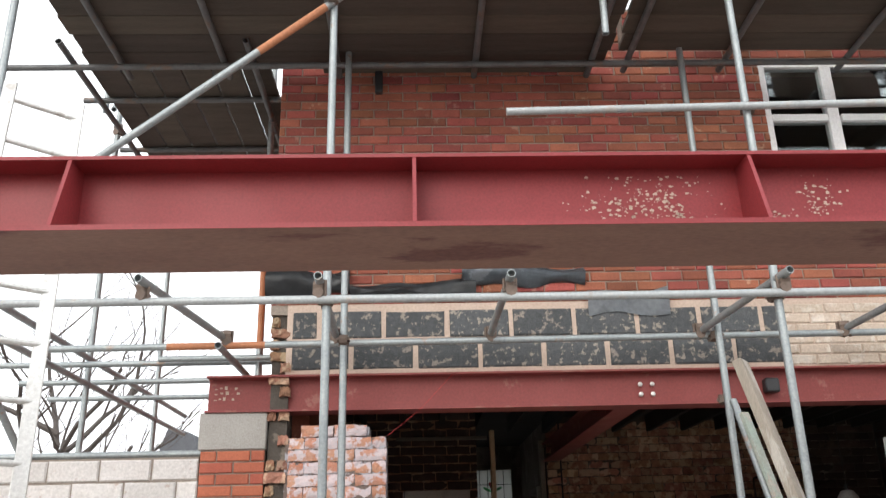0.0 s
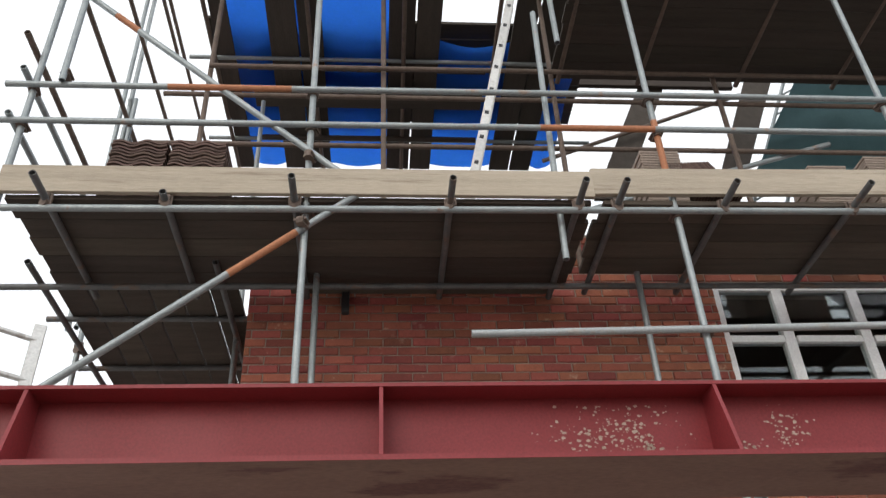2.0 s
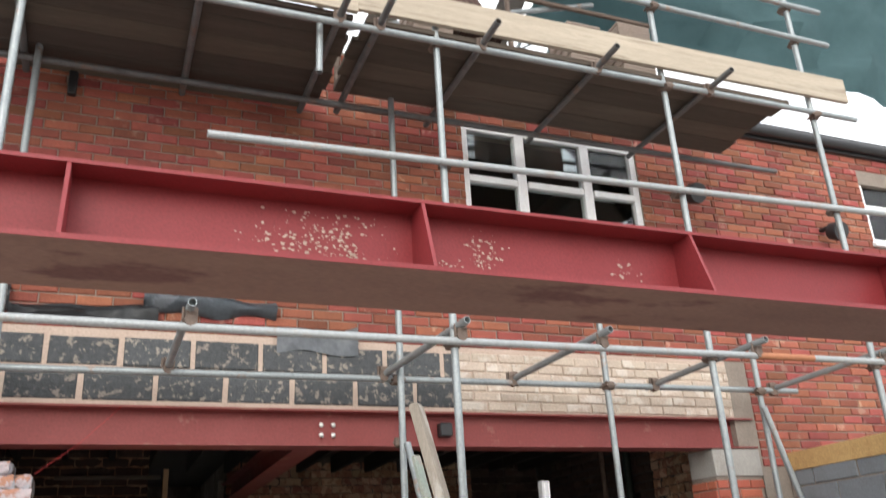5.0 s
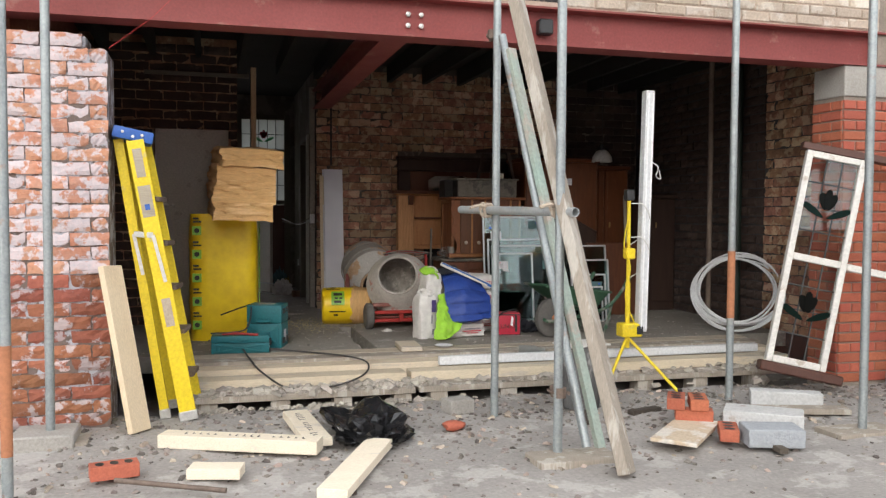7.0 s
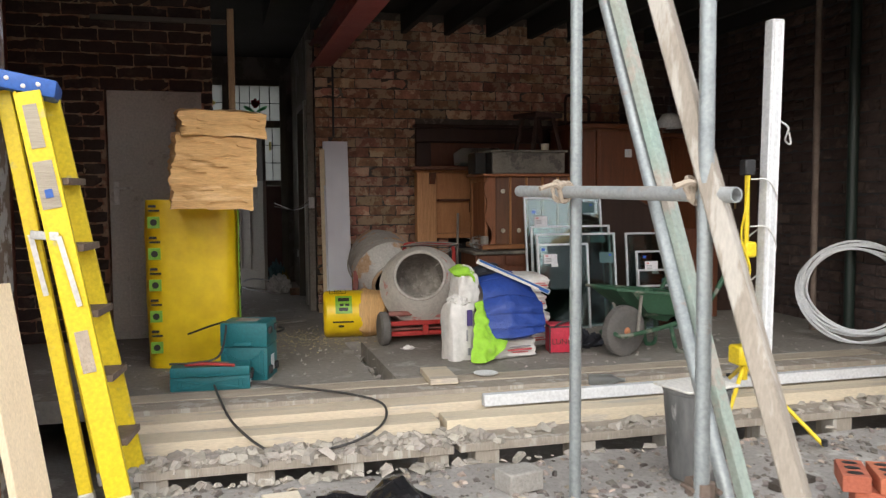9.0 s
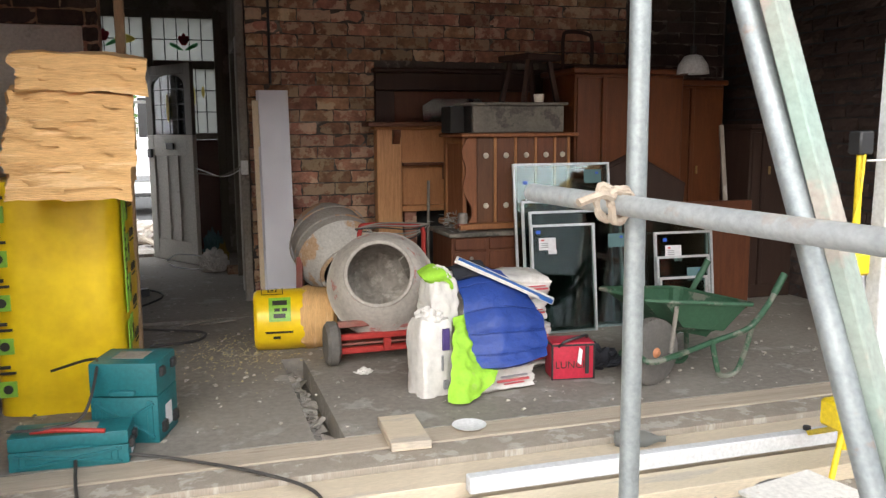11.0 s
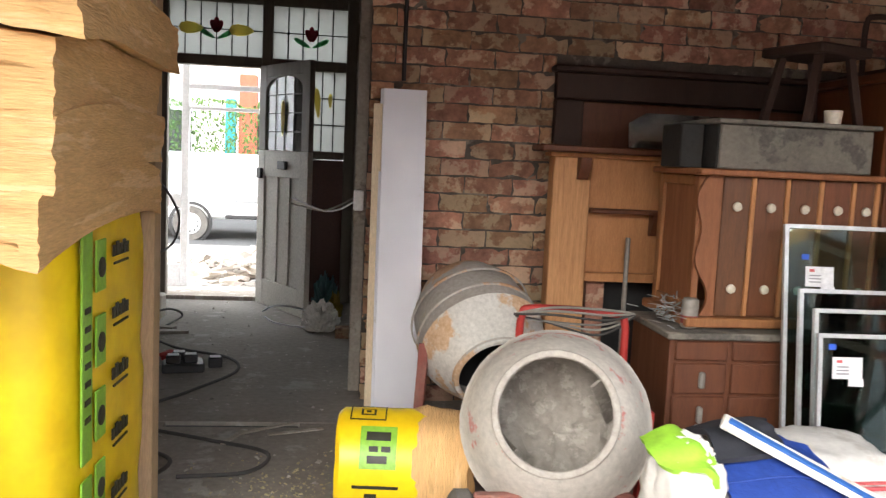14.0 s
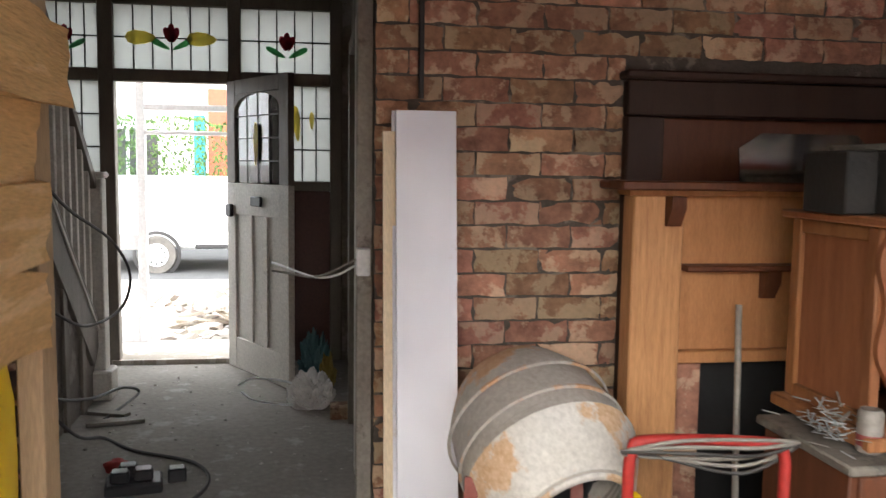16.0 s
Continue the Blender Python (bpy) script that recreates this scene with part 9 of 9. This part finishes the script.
def brick_mesh(key, L, Hh, depth, material, rough, seed):
    """One chamfered, slightly uneven brick; its own x runs along the wall, y into it."""
    if key in BRICK_MESHES:
        return BRICK_MESHES[key]
    rnd = random.Random(seed)
    c = min(0.006, Hh * 0.08) * (1 + 0.6 * rough)
    if rough < 1.0:
        v, f = [], []
        for y, k in ((depth, 0.0), (c, 0.0), (0.0, c)):
            for sx, sz in ((0, 0), (1, 0), (1, 1), (0, 1)):
                j = 0.0035 * rough
                v.append((sx * L + (k if sx == 0 else -k) + rnd.uniform(-j, j), y + (rnd.uniform(-j, j) if k else 0), sz * Hh + (k if sz == 0 else -k) + rnd.uniform(-j, j)))
        for a in (0, 4):
            for i in range(4):
                f.append((a + i, a + (i + 1) % 4, a + 4 + (i + 1) % 4, a + 4 + i))
        f.append((8, 9, 10, 11))
    else:
        # worn brick: a grid over the face, its rim rounded and chipped back
        nx, nz = 5, 3
        v, f = [], []
        for r_ in range(nz + 1):
            for q in range(nx + 1):
                rim = q in (0, nx) or r_ in (0, nz)
                corner = q in (0, nx) and r_ in (0, nz)
                ch = rnd.random() ** 2
                x, z = L * q / nx, Hh * r_ / nz
                x += rnd.uniform(-0.004, 0.004) + (0 if not rim else (0.0026 * rough * ch) * (1 if q == 0 else -1 if q == nx else 0))
                z += rnd.uniform(-0.003, 0.003) + (0 if not rim else (0.0026 * rough * ch) * (1 if r_ == 0 else -1 if r_ == nz else 0))
                y = rnd.uniform(-0.0025, 0.0025) * rough + (0.002 + 0.005 * ch if rim else 0) * min(rough, 1.5) + (0.003 if corner else 0)
                v.append((x, y, z))
        for r_ in range(nz):
            for q in range(nx):
                a = r_ * (nx + 1) + q
                f.append((a, a + 1, a + nx + 2, a + nx + 1))
        ring = list(range(nx + 1)) + [(r_ + 1) * (nx + 1) + nx for r_ in range(nz)] + [nz * (nx + 1) + q for q in range(nx - 1, -1, -1)] + [r_ * (nx + 1) for r_ in range(nz - 1, 0, -1)]
        o = len(v)
        v += [(v[a][0], depth, v[a][2]) for a in ring]
        for i in range(len(ring)):
            k = (i + 1) % len(ring)
            f.append((ring[k], ring[i], o + i, o + k))
    me = bpy.data.meshes.new("brick")
    me.from_pydata(v, [], f)
    me.materials.append(material)
    BRICK_MESHES[key] = me
    return me


def lay(parent, name, mats, axis, face, u0, u1, z0, z1, L, course, joint=0.010, depth=0.02, holes=(), near=None, rough=0.6, bond=0.5, shift=0.0, seed=1, skip=0.0):
    """Bricks on the face of a wall. axis 'y': the wall runs along x and faces -y; axis 'x': it runs along y and faces -x."""
    rnd = random.Random(seed)
    verts, faces, count = [], [], 0
    rows = int(round((z1 - z0) / course))
    for r_ in range(rows):
        z = z0 + r_ * course
        u = u0 - L + ((r_ % 2) * bond * L + shift) % L
        while u < u1:
            a, b = max(u, u0), min(u + L - joint, u1)
            u += L
            w = b - a
            if w < 0.03 or rnd.random() < skip:
                continue
            for h0, h1, g0, g1 in holes:
                if g0 - 0.02 < z + course / 2 < g1 + 0.02:
                    if a < h0 < b:
                        b = h0
                    elif a < h1 < b:
                        a = h1
                    elif h0 <= (a + b) / 2 <= h1:
                        a = b
            w = b - a
            if w < 0.03:
                continue
            Hh = course - joint
            full = abs(w - (L - joint)) < 0.004
            dy = rnd.uniform(-0.0035, 0.0035) * (0.4 + rough)
            key = (name, id(mats[0]), round(w, 2) if not full else "full", rnd.randint(0, 3) if full else 0, round(L, 3))
            me = brick_mesh(key, w, Hh, depth, mats[0], rough, len(BRICK_MESHES))
            m = Matrix.Translation((a, face + dy, z)) if axis == "y" else Matrix(((0, 1, 0, face + dy), (-1, 0, 0, b), (0, 0, 1, z), (0, 0, 0, 1)))
            if count < 300 and (near is None or near((a + b) / 2, z)):
                ob = new(name, me)
                ob.parent = parent
                ob.matrix_local = m
                count += 1
            else:
                o = len(verts)
                verts += [tuple(m @ q.co) for q in me.vertices]
                faces += [tuple(o + i for i in p.vertices) for p in me.polygons]
    if verts:
        me = bpy.data.meshes.new("brickwork")
        me.from_pydata(verts, [], faces)
        me.materials.append(mats[1])
        ob = new("brickwork", me)
        ob.parent = parent
        tagged(ob, kind="stuff")


RED = (M["brick_red"], M["brick_red_far"])
lay(wall_rear, "brick", RED, "y", FY, -0.66, 5.72, 3.10, 5.6, 0.225, 0.075, holes=(W1,), near=lambda u, z: u < 3.1 and 4.0 < z < 4.95, seed=2, shift=0.05)
lay(wall_rear, "far_brick", (RED[1], RED[1]), "y", FY, 5.72, 9.6, 2.2, 5.6, 0.225, 0.075, holes=(W2,), near=lambda u, z: False, seed=3)
TAR = M["block_tar"]
lay(wall_blocks, "concrete_block", (TAR, TAR), "y", FY - 0.004, -0.50, 2.96, 2.630, 3.074, 0.4515, 0.222, 0.032, 0.02, rough=0.95, shift=0.379 + 0.50 - 0.4515 * 1, seed=5)
CREAM = (M["brick_cream"], M["brick_cream"])
lay(wall_blocks, "cream_brick", CREAM, "y", FY - 0.003, 2.98, 5.5, 2.612, 3.06, 0.225, 0.075, 0.008, 0.02, seed=6, rough=0.8)
lay(wall_pier_left, "flaked_brick", (M["brick_flaked"], M["brick_flaked"]), "y", FY, -0.50, 0.158, 0.0, 0.88, 0.225, 0.0805, 0.007, 0.02, seed=7, rough=2.0)
lay(wall_pier_left, "painted_brick", (M["brick_painted"], M["brick_painted"]), "y", FY, -0.50, 0.158, 0.8855, 2.17, 0.225, 0.0805, 0.005, 0.02, seed=17, rough=1.8)
lay(wall_pier_left, "cap_brick", (M["brick_painted"], M["brick_painted"]), "y", FY + 0.01, -0.42, 0.05, 2.175, 2.255, 0.225, 0.0805, 0.005, 0.02, seed=27, rough=2.0)
lay(wall_toothed, "broken_brick", (M["brick_old"], M["brick_old"]), "y", FY + 0.005, -0.655, -0.50, 0.4, 3.02, 0.155, 0.082, 0.012, 0.05, seed=8, rough=3, skip=0.3)
ORANGE = (M["brick_orange"], M["brick_orange"])
lay(pier_left, "brick", ORANGE, "y", FY, -1.08, -0.655, 0.0, 2.10, 0.225, 0.075, 0.010, 0.02, seed=9, rough=0.3)
lay(pier_right, "brick", ORANGE, "y", FY, 5.21, 5.685, 0.0, 2.10, 0.225, 0.075, 0.010, 0.02, seed=10, rough=0.3)
lay(pier_right, "side_brick", ORANGE, "x", 5.20, FY + 0.02, FY + 0.33, 0.0, 2.10, 0.225, 0.075, 0.010, 0.018, seed=11, rough=0.3)
OLD = (M["brick_old"], M["brick_old_far"])
lay(inner_wall, "brick", OLD, "y", WY, 1.83, 4.75, FLOOR, 2.82, 0.238, 0.0866, 0.007, 0.022, holes=((2.72, 4.37, 0.0, 1.87),), near=lambda u, z: u < 2.72 or (u < 4.4 and z < 2.6), seed=12, rough=1.5)
# bricks of the far corner, darkened in colour for its shade
lay(inner_wall, "far_brick", (M["brick_old_shaded"], M["brick_old_shaded"]), "y", WY, 4.76, 5.64, FLOOR, 2.82, 0.238, 0.0866, 0.007, 0.022, holes=((2.72, 4.37, 0.0, 1.87),), near=lambda u, z: z < 2.0, seed=22, rough=1.5)
# party wall: lit near stretch in plain old brick, the rest in the shaded colour
lay(wall_party, "brick", OLD, "x", 5.648, 6.50, 7.69, FLOOR, 2.82, 0.238, 0.0866, 0.009, 0.02, seed=33, rough=1.4)
lay(wall_party, "far_brick", (M["brick_old_shaded"], M["brick_old_shaded"]), "x", 5.648, 7.70, 10.1, FLOOR, 2.82, 0.238, 0.0866, 0.013, 0.02, near=lambda u, z: u > 7.2, seed=13, rough=1.4)
# stub wall in the shaded brick colour too
lay(wall_stub, "far_brick", (M["brick_old_shaded"], M["brick_old_shaded"]), "y", 9.188, -0.40, 0.97, FLOOR, 2.82, 0.238, 0.0866, 0.013, 0.02, holes=((0.22, 0.89, 0.0, 2.02),), seed=14, rough=1.4)
lay(bpy.data.objects["wall_yard_right"], "concrete_block", (M["block_grey"], M["block_grey"]), "x", 5.958, 1.2, 6.18, 0.0, 2.14, 0.45, 0.225, 0.012, 0.02, seed=15, rough=0.8)
lay(bpy.data.objects["wall_yard_left"], "concrete_block", (M["block_pale"], M["block_pale"]), "y", 6.198, -3.6, -1.09, 0.0, 2.06, 0.34, 0.147, 0.012, 0.02, seed=16, rough=0.9)
